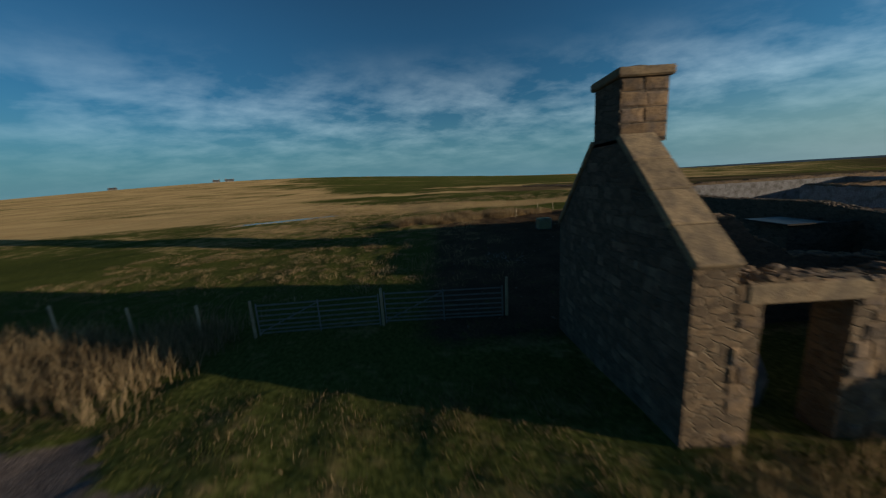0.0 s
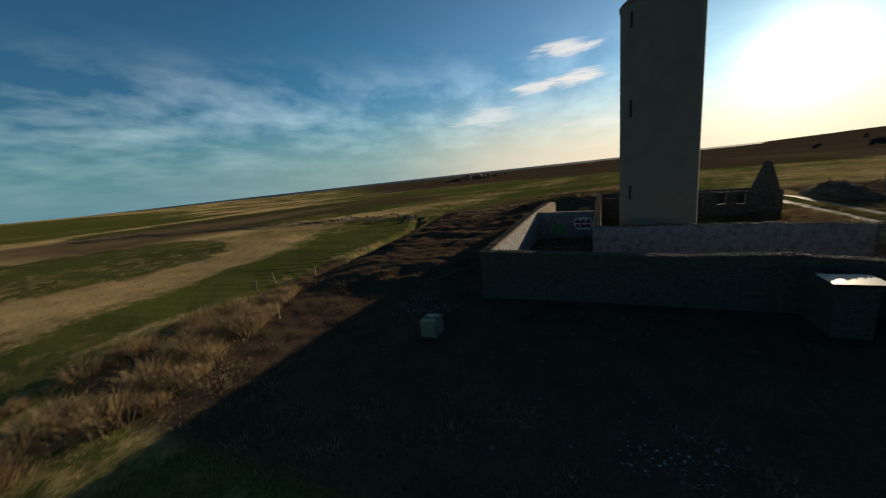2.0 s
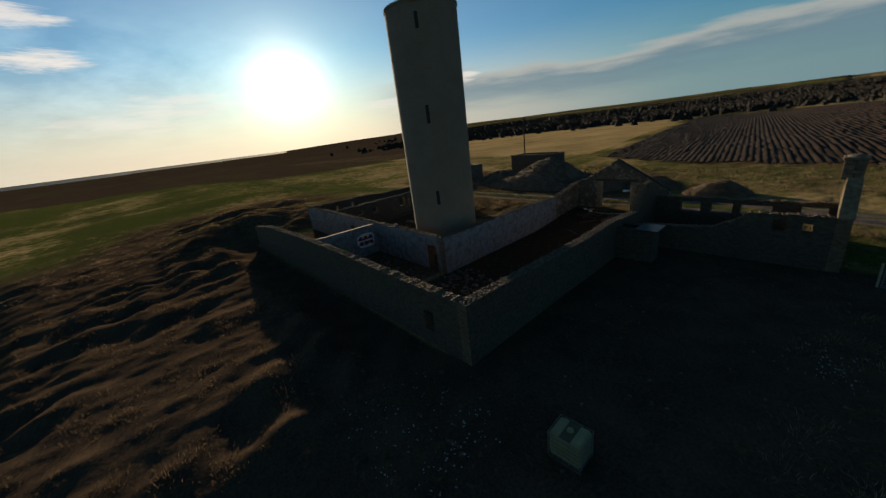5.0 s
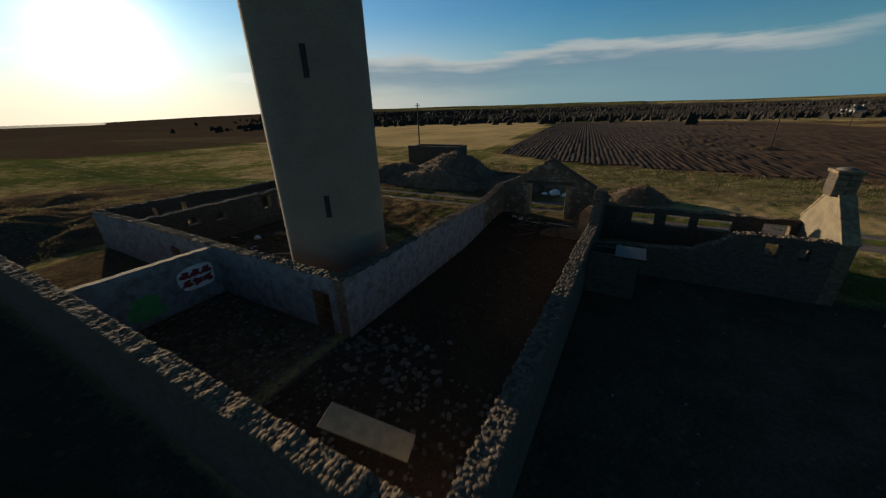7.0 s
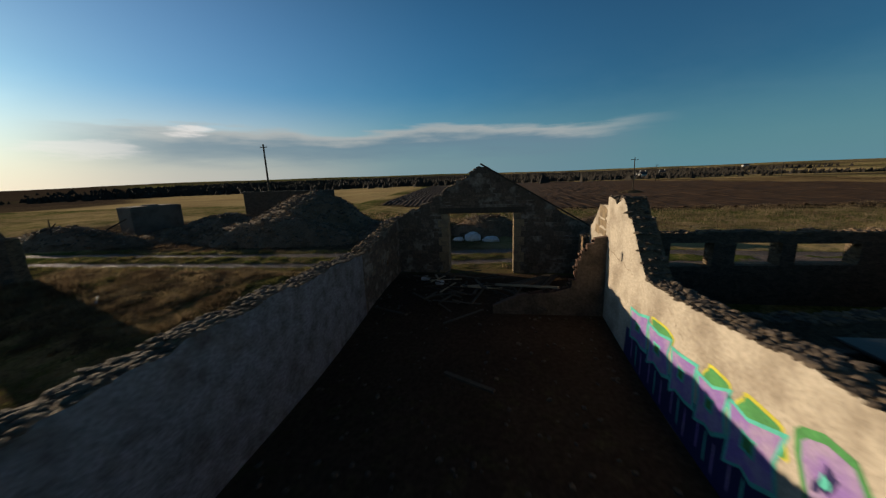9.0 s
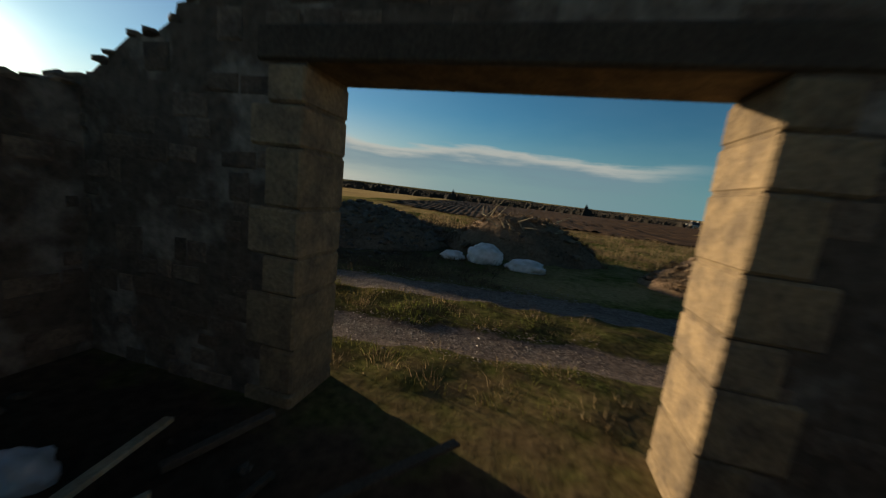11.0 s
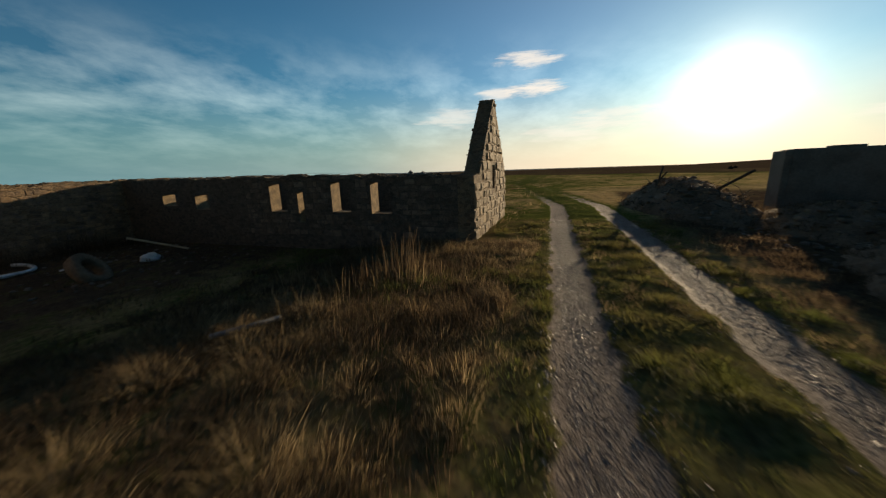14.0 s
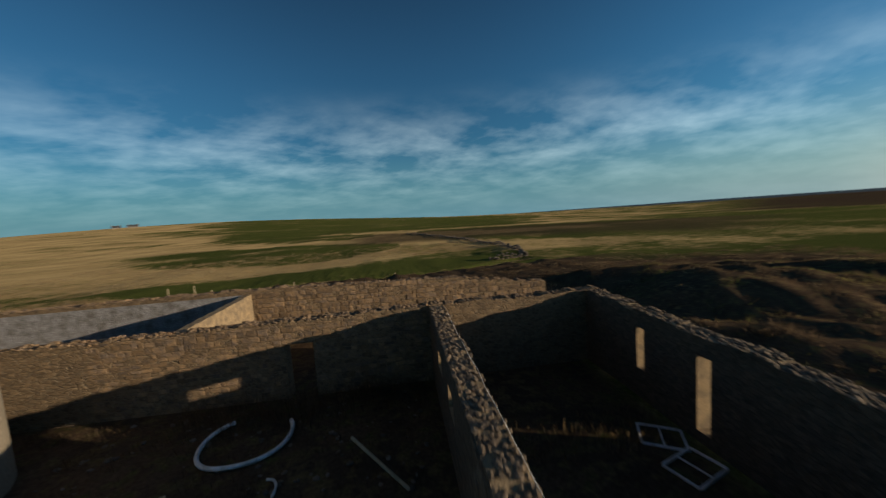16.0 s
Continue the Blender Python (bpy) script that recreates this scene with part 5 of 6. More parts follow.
def ibc(x, y, z, turn):
    t = thing("ibc_tote", "yellowed plastic liquid tote in a steel cage on a pallet", "container", at=(x, y, z))
    t.rotation_euler = (0, 0, turn)
    bm = box_bm(-0.56, 0.56, -0.46, 0.46, 0.17, 1.12, 0.07, segments=3)
    b = part("tank", bm, M_PLASTIC, t)
    bm = box_bm(-0.2, 0.2, -0.46, 0.46, 1.1, 1.135, 0.015)
    # raised strip whose dark colour stands in for the shade of a groove
    part("lid_groove_strip", bm, M_PLASTICDARK, b, "dark strip coloured like a shaded groove along the top")
    bm = bmesh.new()
    bmesh.ops.create_cone(bm, cap_ends=True, segments=20, radius1=0.11, radius2=0.105, depth=0.06, matrix=Matrix.Translation((0, 0, 1.16)))
    part("screw_cap", bm, M_PLASTIC, b, "round screw cap")
    for i in range(3):
        part("pallet_runner", box_bm(-0.6, 0.6, -0.5 + 0.43 * i, -0.36 + 0.43 * i, 0, 0.13, 0.01), M_WOOD, t)
    part("pallet_deck", box_bm(-0.6, 0.6, -0.5, 0.5, 0.13, 0.165, 0.006), M_WOOD, t)
    for z_ in (0.24, 0.42, 0.6, 0.78, 0.96, 1.1):
        bm = bmesh.new()
        c = [(-0.585, -0.485, z_), (0.585, -0.485, z_), (0.585, 0.485, z_), (-0.585, 0.485, z_)]
        for p, q in zip(c, c[1:] + c[:1]):
            tube_bm(p, q, 0.011, sides=6, bm=bm)
        part("cage_ring", bm, M_STEEL, t)
    for i in range(7):
        for s in (-1, 1):
            xx = -0.57 + 0.19 * i
            part("cage_bar", tube_bm((xx, s * 0.497, 0.16), (xx, s * 0.497, 1.1), 0.01, sides=6), M_STEEL, t)
    for i in range(5):
        for s in (-1, 1):
            yy = -0.38 + 0.19 * i
            part("cage_bar", tube_bm((s * 0.597, yy, 0.16), (s * 0.597, yy, 1.1), 0.01, sides=6), M_STEEL, t)
    return t


ibc(18.85, 32.75, ground_at(18.85, 32.75) - 0.02, radians(2))


def gate(x0, y0, x1, y1, group):
    z = min(ground_at(x0, y0), ground_at(x1, y1))
    L = math.hypot(x1 - x0, y1 - y0)
    t = thing("field_gate", "galvanised tubular steel field gate with seven bars, closed", "gate", group, at=(x0, y0, z))
    t.rotation_euler = (0, 0, math.atan2(y1 - y0, x1 - x0))
    for i in range(7):
        zz = 0.14 + 1.0 * (i / 6) ** 1.15
        part("rail", tube_bm((0, 0, zz), (L, 0, zz), 0.022, sides=8), M_STEEL, t)
    for u in (0.02, L / 2, L - 0.02):
        part("stile", tube_bm((u, 0, 0.06), (u, 0, 1.2), 0.026, sides=8), M_STEEL, t)
    part("brace", tube_bm((0.05, 0.03, 0.16), (L / 2, 0.03, 1.1), 0.018, sides=6), M_STEEL, t)
    return t


gate(3.15, 12.65, 7.3, 12.92, "gates to the yard")
gate(7.47, 12.93, 11.58, 12.86, "gates to the yard")


def post(x, y, h, lean=0.0, group="fence posts", r=0.055):
    t = thing("fence_post", "grey weathered round timber fence post in rough grass", "post", group, at=(x, y, ground_at(x, y) - 0.02))
    t.rotation_euler = (lean, lean * 0.6, 0)
    part("shaft", tube_bm((0, 0, -0.2), (0, 0, h), r, r * 0.92, 9), M_WOODPALE, t)
    return t


for x, y, h, ln in ((3.0, 12.64, 1.35, 0.0), (7.385, 12.93, 1.35, 0.0), (11.7, 12.86, 1.4, 0.02), (-5.8, 14.3, 1.25, 0.03), (-9.2, 14.7, 1.2, -0.05), (-2.2, 13.7, 1.2, 0.1), (0.8, 13.1, 1.2, -0.06), (-13, 15.3, 1.2, 0.04), (-17, 15.9, 1.2, 0)):
    post(x, y, h, ln)
for x, y, h, ln in ((24.5, 55.5, 1.2, 0.12), (27.2, 56.0, 1.2, -0.1), (30.5, 53.5, 1.1, 0.05), (35.0, 52.8, 1.2, 0.16), (40.0, 53.0, 1.1, -0.05), (46.5, 54.4, 1.1, 0.1), (52.0, 55.5, 1.2, 0.0), (19.0, 45.5, 1.2, 0.08)):
    post(x, y, h, ln, "posts along the ditch")


def wheel(parent, c, r, w, axis=(0, 1, 0)):
    c, a = Vector(c), Vector(axis)
    ty = part("tyre", tube_bm(c - a * w / 2, c + a * w / 2, r, r, 24), M_RUBBER, parent)
    part("rim", tube_bm(c - a * (w / 2 + 0.012), c + a * (w / 2 + 0.012), r * 0.55, r * 0.55, 18), M_RUST, ty)
    return ty


def trailer(x, y, turn):
    t = thing("farm_trailer", "old wooden-sided farm trailer standing in the courtyard", "trailer", at=(x, y, ground_at(x, y)))
    t.rotation_euler = (0, 0, turn)
    part("bed", box_bm(-1.95, 1.95, -0.95, 0.95, 0.45, 0.54, 0.015), M_WOOD, t)
    part("chassis", box_bm(-1.9, 1.9, -0.35, 0.35, 0.34, 0.45, 0.01), M_RUST, t)
    for s in (-1, 1):
        for i in range(3):
            part("side_board", box_bm(-1.95, 1.95, s * 0.95 - 0.02, s * 0.95 + 0.02, 0.55 + 0.17 * i, 0.705 + 0.17 * i, 0.006), M_WOOD, t)
        for u in (-1.9, -0.65, 0.65, 1.9):
            part("stake", box_bm(u - 0.035, u + 0.035, s * 0.99 - 0.02, s * 0.99 + 0.02, 0.4, 1.1 if u > -1.8 else 1.4, 0.005), M_RUST, t)
    for s in (-1, 1):
        for i in range(3):
            part("end_board", box_bm(s * 1.95 - 0.02, s * 1.95 + 0.02, -0.92, 0.92, 0.55 + 0.17 * i, 0.705 + 0.17 * i, 0.006), M_WOODPALE, t)
    for s in (-1, 1):
        wheel(t, (-0.75, s * 0.8, 0.27), 0.27, 0.17)
        wheel(t, (0.75, s * 0.8, 0.27), 0.27, 0.17)
    for s in (-1, 1):
        part("drawbar", tube_bm((1.9, s * 0.3, 0.4), (3.1, 0, 0.34), 0.04, sides=8), M_RUST, t)
    part("hitch", tube_bm((3.05, 0, 0.33), (3.3, 0, 0.33), 0.05, sides=8), M_RUST, t)
    return t


trailer(41.4, 15.6, radians(-12))


def ring_bm(cx, cy, z, R, r, a0, a1, n=36, m=10):
    bm = bmesh.new()
    rows = []
    for i in range(n + 1):
        a = a0 + (a1 - a0) * i / n
        o = Vector((cx + R * math.cos(a), cy + R * math.sin(a), z + 0.03 * math.sin(3 * a)))
        out = Vector((math.cos(a), math.sin(a), 0))
        rows.append([bm.verts.new(o + out * r * math.cos(2 * math.pi * j / m) + Vector((0, 0, r * math.sin(2 * math.pi * j / m)))) for j in range(m)])
    for p, q in zip(rows, rows[1:]):
        for j in range(m):
            bm.faces.new((p[j], p[(j + 1) % m], q[(j + 1) % m], q[j]))
    bm.faces.new(rows[0][::-1])
    bm.faces.new(rows[-1])
    return bm


t = thing("plastic_pipe", "bent white plastic land drain lying in an open ring", "pipe", at=(47.75, 21.6, ground_at(47.75, 21.6)))
part("pipe", ring_bm(0, 0, 0.09, 1.33, 0.066, radians(128), radians(392)), M_WHITEPVC, t, "", True)
t = thing("plastic_pipe", "short length of grey-white drain pipe in the grass", "pipe", at=(46.45, 8.0, ground_at(46.45, 8.0)))
part("pipe", tube_bm((-0.45, 0.36, 0.1), (0.42, -0.38, 0.16), 0.045, sides=12), M_STEEL, t, "", True)
t = thing("plastic_pipe", "short bent piece of white drain pipe among weeds", "pipe", at=(48.9, 19.2, ground_at(48.9, 19.2)))
part("pipe", ring_bm(0, 0, 0.06, 0.5, 0.035, radians(-20), radians(75), 12), M_WHITEPVC, t, "", True)
t = thing("plank", "weathered plank lying in the courtyard", "timber", at=(45.9, 19.2, ground_at(45.9, 19.2)))
part("board", box_bm(-0.8, 0.8, -0.08, 0.08, 0.02, 0.06, 0.006), M_WOODPALE, t).rotation_euler = (0, 0, 0.5)
t = thing("timber_pole", "pale bare timber pole leaning on weeds", "pole", at=(52.2, 19.0, ground_at(52.2, 19.0)))
part("pole", tube_bm((-0.9, 0.8, 0.75), (0.6, -0.5, 0.02), 0.045, sides=8), M_WOODPALE, t)
t = thing("tyre", "mud-caked brown tractor tyre half sunk in weeds", "tyre", at=(48.5, 17.2, ground_at(48.5, 17.2)))
bm = bmesh.new()
prof = [(0.34, -0.16), (0.5, -0.19), (0.6, -0.15), (0.62, 0.0), (0.6, 0.15), (0.5, 0.19), (0.34, 0.16), (0.38, 0.0)]
rows = [[bm.verts.new((R * math.cos(2 * math.pi * i / 28), R * math.sin(2 * math.pi * i / 28), h + 0.2)) for R, h in prof] for i in range(28)]
for i in range(28):
    p, q = rows[i], rows[(i + 1) % 28]
    for j in range(8):
        bm.faces.new((p[j], q[j], q[(j + 1) % 8], p[(j + 1) % 8]))
tt = part("tread", bm, M_SOIL, t, "", True)
tt.rotation_euler = (0.95, 0.15, 0.5)
tt.location = (0.1, 0.1, 0.2)


def crumpled(name, label, category, at, size, mat, seed, group=""):
    """A slumped bag or sheet."""
    t = thing(name, label, category, group, at=at)
    bm = bmesh.new()
    bmesh.ops.create_icosphere(bm, subdivisions=4, radius=1)
    for v in bm.verts:
        p = v.co * 1.6 + Vector((seed, seed * 0.7, 0))
        k = 1 + 0.28 * noise.noise(p) + 0.14 * noise.noise(p * 2.7)
        c = v.co * k
        v.co = Vector((c.x * size[0], c.y * size[1], max(c.z, -0.35) * size[2] + 0.34 * size[2]))
    part("sack", bm, mat, t, "", True)
    return t


crumpled("plastic_sack", "crumpled white plastic sack among weeds", "sack", (50.9, 17.9, ground_at(50.9, 17.9)), (0.33, 0.22, 0.24), M_WHITEPVC, 3)
crumpled("plastic_sack", "pale grey bulging sack inside the cottage doorway", "sack", (15.05, 7.35, ground_at(15.05, 7.35)), (0.3, 0.26, 0.75), M_STEEL, 27)
crumpled("bulk_bag", "torn white bulk bag dumped beside the track", "sack", (30.6, -5.3, ground_at(30.6, -5.3)), (0.58, 0.42, 0.46), M_WHITEPVC, 8, "dumped bags")
crumpled("bulk_bag", "flattened white bulk bag dumped beside the track", "sack", (29.3, -5.1, ground_at(29.3, -5.1)), (0.65, 0.4, 0.26), M_WHITEPVC, 14, "dumped bags")
crumpled("bulk_bag", "small white bag scrap dumped beside the track", "sack", (31.7, -5.2, ground_at(31.7, -5.2)), (0.4, 0.3, 0.2), M_WHITEPVC, 19, "dumped bags")
for (x, y, z), s in (((32.2, 4.6, 0), 2), ((31.4, 5.2, 0), 5)):
    crumpled("plastic_sack", "pale blue-white torn sack among fallen timber", "sack", (x, y, ground_at(x, y)), (0.2, 0.16, 0.14), M_WHITEPVC, s, "sacks in the byre")


def beam(p, q, w, h, mat, label, group, name="timber"):
    p, q = Vector(p), Vector(q)
    t = thing(name, label, "timber", group, at=(p + q) / 2)
    d = q - p
    t.rotation_mode = "QUATERNION"
    t.rotation_quaternion = d.to_track_quat("X", "Z")
    part("beam", box_bm(-d.length / 2, d.length / 2, -w / 2, w / 2, -h / 2, h / 2, 0.006), mat, t)
    return t


r = random.Random(31)
for i in range(54):
    x, y = r.gauss(30.2, 1.5), r.gauss(5.8, 1.3)
    if not (26.9 < x < 33.2 and 3.9 < y < 9.6):
        continue
    a, L = r.uniform(0, 3.14), r.uniform(0.5, 1.9)
    z = ground_at(x, y) + r.uniform(0.05, 0.35)
    beam((x - L / 2 * math.cos(a), y - L / 2 * math.sin(a), max(0.04, z + r.uniform(-0.2, 0.12))), (x + L / 2 * math.cos(a), y + L / 2 * math.sin(a), z + r.uniform(-0.05, 0.2)), r.uniform(0.04, 0.11), r.uniform(0.02, 0.06), M_WOOD if i % 9 else M_WOODPALE, "grey splintered roof timber fallen on the byre floor", "fallen roof timbers")
for i in range(11):
    beam((26.1 + i * 0.05 + 0.08 * (i % 3), 4.0 + 0.02 * i, 0.1 + 0.03 * (i % 3)), (27.0 + i * 0.14, 6.2 - 0.05 * i, 0.14 + 0.02 * (i % 4)), 0.11, 0.03, M_WOOD, "grey weathered plank in a loose stack", "stack of planks", "plank")
beam((26.7, 7.85, 0.78), (28.9, 6.2, 0.32), 0.09, 0.07, M_WOODPALE, "pale timber batten resting on the broken partition", "fallen roof timbers")
beam((28.9, 13.0, 0.06), (30.1, 12.4, 0.08), 0.12, 0.05, M_WOOD, "grey board lying on the byre floor", "fallen roof timbers")
beam((27.6, 28.6, 0.02), (30.2, 29.4, 0.9), 0.9, 0.03, M_WOODPALE, "weathered sheet of boarding leaning in the north room", "boards", "board")


def frame_thing(x, y, w, h, turn):
    t = thing("window_frame", "white painted window frame lying on the ground", "frame", "loose frames", at=(x, y, ground_at(x, y) + 0.03))
    t.rotation_euler = (0.05, 0.03, turn)
    for a in (-1, 1):
        part("side_bar", box_bm(a * w / 2 - 0.03, a * w / 2 + 0.03, -h / 2, h / 2, 0, 0.06, 0.006), M_WHITEPVC, t)
        part("end_bar", box_bm(-w / 2 + 0.031, w / 2 - 0.031, a * h / 2 - 0.03, a * h / 2 + 0.03, 0, 0.06, 0.006), M_WHITEPVC, t)
    part("mullion", box_bm(-0.02, 0.02, -h / 2 + 0.031, h / 2 - 0.031, 0.01, 0.05, 0.004), M_WHITEPVC, t)


frame_thing(59.85, 17.7, 1.25, 0.85, 0.35)
frame_thing(59.95, 18.9, 1.1, 0.85, -0.5)

# ---- beyond the track ----


def heap(name, label, cx, cy, rx, ry, h, seed, mat, bits, group="", step=0.22):
    """An uneven heap of earth and broken stone."""
    t = thing(name, label, "heap", group, at=(cx, cy, 0))
    xs, ys = np.arange(-rx * 1.1, rx * 1.1, step), np.arange(-ry * 1.1, ry * 1.1, step)
    HX, HY = np.meshgrid(xs, ys)
    d = np.hypot(HX / rx, HY / ry) + 0.05 * waves(HX + cx, HY + cy, 4.5, first=seed) + 0.03 * waves(HX, HY, 1.2, first=seed + 5)
    k = np.clip(1 - d, 0, 1)
    HZ = h * (1 - (1 - k) ** 1.7) * (1.0 + 0.05 * waves(HX, HY, 2.4, first=seed + 2)) + (0.05 * waves(HX, HY, 1.1, first=seed + 9) + np.random.default_rng(seed).normal(0, 0.03, HX.shape)) * (k > 0)
    HZ = np.where(k > 0, HZ + height(HX + cx, HY + cy), height(HX + cx, HY + cy) - 0.25)
    n, m = HX.shape
    jj = np.arange(n * m).reshape(n, m)
    f = np.stack([jj[:-1, :-1].ravel(), jj[:-1, 1:].ravel(), jj[1:, 1:].ravel(), jj[1:, :-1].ravel()], 1)
    ob = new("mound", fast_mesh("mound", np.stack([HX.ravel(), HY.ravel(), HZ.ravel()], 1), f, mat, True))
    ob.parent = t
    rr = random.Random(seed)
    pieces = []
    ok = np.argwhere(k > 0.05)
    for _ in range(bits):
        i, j = ok[rr.randrange(len(ok))]
        s = rr.uniform(0.07, 0.26) * (1.6 if rr.random() < 0.1 else 1)
        pieces.append((rr.choice(LUMPS), Matrix.LocRotScale((HX[i, j] + rr.uniform(-0.15, 0.15), HY[i, j] + rr.uniform(-0.15, 0.15), HZ[i, j] + 0.02), Euler((rr.uniform(-0.6, 0.6), rr.uniform(-0.6, 0.6), rr.uniform(0, 6.3))), (s * 1.3, s, s * 0.8))))
    place_pieces(pieces, t, 150, M_STONE_LOOSE)
    g = np.random.default_rng(seed)
    ok = np.argwhere(k > 0.02)
    n = min(9000, len(ok) * 14)
    tuft = ok[g.integers(0, len(ok), max(20, n // 30))]
    at = tuft[g.integers(0, len(tuft), n)]
    off = g.normal(0, 0.16, (n, 2))
    base = np.stack([HX[at[:, 0], at[:, 1]] + off[:, 0], HY[at[:, 0], at[:, 1]] + off[:, 1], HZ[at[:, 0], at[:, 1]] - 0.08], 1)
    hh = g.uniform(0.08, 0.34, n)[:, None]
    a = g.uniform(0, 6.28, n)
    sidev = np.stack([np.cos(a), np.sin(a), np.zeros(n)], 1) * 0.006
    top = base + np.concatenate([off * 0.5 + g.normal(0, 0.07, (n, 2)), hh], 1)
    v = np.stack([base - sidev, base + sidev, top], 1).reshape(-1, 3)
    ob = new("weeds", fast_mesh("weeds", v, np.arange(3 * n).reshape(-1, 3), M_BROWN))
    ob.parent = t
    tagged(ob, "dead brown weeds growing over the heap", "", kind="stuff")
    return t


heap("spoil_heap", "high dark heap of earth and rubble beside the track", 46.2, -10.4, 6.4, 6.0, 3.75, 2, M_SOIL, 2600, "spoil heaps")
heap("spoil_heap", "long low heap of broken stone beside the track", 54.6, -9.2, 5.8, 3.8, 2.0, 5, M_SOIL, 1300, "spoil heaps")
heap("spoil_heap", "overgrown heap of stones and earth close to the track", 36.8, -7.9, 4.6, 4.0, 1.3, 8, M_SOIL, 1200, "spoil heaps")
heap("spoil_heap", "long bank of earth and stones in front of a tank", 58.0, -7.2, 4.2, 2.8, 0.95, 11, M_SOIL, 240, "spoil heaps")
heap("spoil_heap", "low weedy bank of earth along the track", 46.8, -5.7, 8.0, 3.0, 1.9, 23, M_SOIL, 700, "spoil heaps")
heap("spoil_heap", "long weedy bank with scraps beside the bend of the track", 65.6, -4.0, 7.6, 2.9, 1.6, 29, M_SOIL, 420, "spoil heaps")
heap("grass_mound", "small straw-covered mound round the foot of a field pole", 0.2, -60.4, 2.6, 1.9, 0.8, 37, M_DRY, 0)
heap("spoil_heap", "small heap of rubble behind the cottage ruin", 22.3, -6.0, 3.4, 2.4, 1.5, 14, M_SOIL, 160, "spoil heaps")
heap("brush_heap", "heap of earth and cut branches across the track", 29.8, -8.6, 3.4, 2.2, 1.6, 17, M_SOIL, 120, "spoil heaps")
heap("spoil_heap", "broad dark bank behind the spoil heaps", 49.0, -15.0, 8.0, 3.8, 2.4, 19, M_SOIL, 300, "spoil heaps", 0.4)

t = thing("branches", "tangle of bare cut branches on an earth heap", "branches", at=(29.8, -8.3, ground_at(29.8, -8.3)), kind="stuff")
r = random.Random(77)
bm = bmesh.new()
for i in range(60):
    p = Vector((r.uniform(-1.5, 1.5), r.uniform(-0.7, 0.9), r.uniform(0.7, 1.5)))
    q = p + Vector((r.uniform(-0.8, 0.8), r.uniform(-0.5, 0.5), r.uniform(0.0, 0.7)))
    tube_bm(p, q, r.uniform(0.012, 0.035), 0.006, 5, bm)
part("branch_tangle", bm, M_WOODPALE, t)
t = thing("branches", "dark tangle of dead branches and sticks on a weedy bank", "branches", at=(64.6, -3.9, ground_at(64.6, -3.9)), kind="stuff")
r = random.Random(78)
bm = bmesh.new()
for i in range(150):
    u = r.uniform(-5.0, 4.5)
    p = Vector((u, r.uniform(-1.3, 1.4), 1.25 * (1 - (u / 8.5) ** 2) + r.uniform(-0.35, 0.2)))
    q = p + Vector((r.uniform(-0.9, 0.9), r.uniform(-0.6, 0.6), r.uniform(-0.1, 0.5)))
    tube_bm(p, q, r.uniform(0.012, 0.04), 0.008, 5, bm)
part("branch_tangle", bm, M_WOOD, t)
for p, q, w in (((65.1, -2.6, 1.1), (65.7, -3.0, 2.35), 0.09), ((65.7, -2.7, 1.3), (65.2, -3.1, 2.05), 0.07), ((62.4, -4.6, 1.2), (60.9, -5.3, 2.1), 0.1)):
    beam(p, q, w, w, M_WOOD, "dark broken timber sticking out of a weedy bank", "timbers on the bank")

tank = thing("concrete_tank", "square concrete tank standing above a rubble bank", "tank", at=(63.1, -9.45, 0.1))
tank.rotation_euler = (0, 0, radians(-14))
for x0, x1, y0, y1 in ((-1.15, 1.15, -2.2, -1.95), (-1.15, 1.15, 1.95, 2.2), (-1.15, -0.85, -1.95, 1.95), (0.85, 1.15, -1.95, 1.95)):
    part("side_wall", box_bm(x0, x1, y0, y1, -0.6, 2.82, 0.03), M_CONC, tank)
part("cover", box_bm(-1.05, 1.05, -1.95, 1.95, 2.72, 2.87, 0.02), M_CONC, tank)
part("access_hatch", box_bm(-0.5, 0.5, -0.5, 0.5, 2.87, 2.97, 0.02), M_CONC, tank)
bunker = thing("concrete_shed", "low roofless rubble shed half buried in spoil", "shed", at=(53.5, -18.5, 0))
for x0, x1, y0, y1 in ((-4.6, 4.6, -2.2, -1.95), (-4.6, 4.6, 1.95, 2.2), (-4.6, -4.35, -1.95, 1.95), (4.35, 4.6, -1.95, 1.95)):
    part("side_wall", box_bm(x0, x1, y0, y1, -0.5, 3.7, 0.03), M_RUBBLE_DARK, bunker)
part("wall_cap", box_bm(-4.66, 4.66, 1.9, 2.26, 3.7, 3.82, 0.02), M_CONC, bunker, "thin concrete cap along the wall head")

pole = thing("utility_pole", "tall timber utility pole with a crossarm", "pole", at=(65.6, -31.6, ground_at(65.6, -31.6)))
part("shaft", tube_bm((0, 0, -0.3), (0, 0, 10.9), 0.17, 0.12, 12), M_WOOD, pole)
part("crossarm", box_bm(-0.6, 0.6, -0.05, 0.05, 10.4, 10.51, 0.01), M_WOOD, pole)
for u in (-0.48, 0.0, 0.48):
    part("insulator", tube_bm((u, 0, 10.51), (u, 0, 10.67), 0.035, 0.03, 8), M_STEEL, pole)
for i, (x, y) in enumerate(((-0.6, -61.5), (-42, -150), (-120, -190), (-75, -235), (-160, -260))):
    p = thing("utility_pole", "slim timber utility pole out in the ploughed field", "pole", "field poles", at=(x, y, ground_at(x, y)))
    part("shaft", tube_bm((0, 0, -0.3), (0, 0, 7.6), 0.13, 0.09, 8), M_WOOD, p)
    part("crossarm", box_bm(-0.8, 0.8, -0.05, 0.05, 7.1, 7.2), M_WOOD, p)


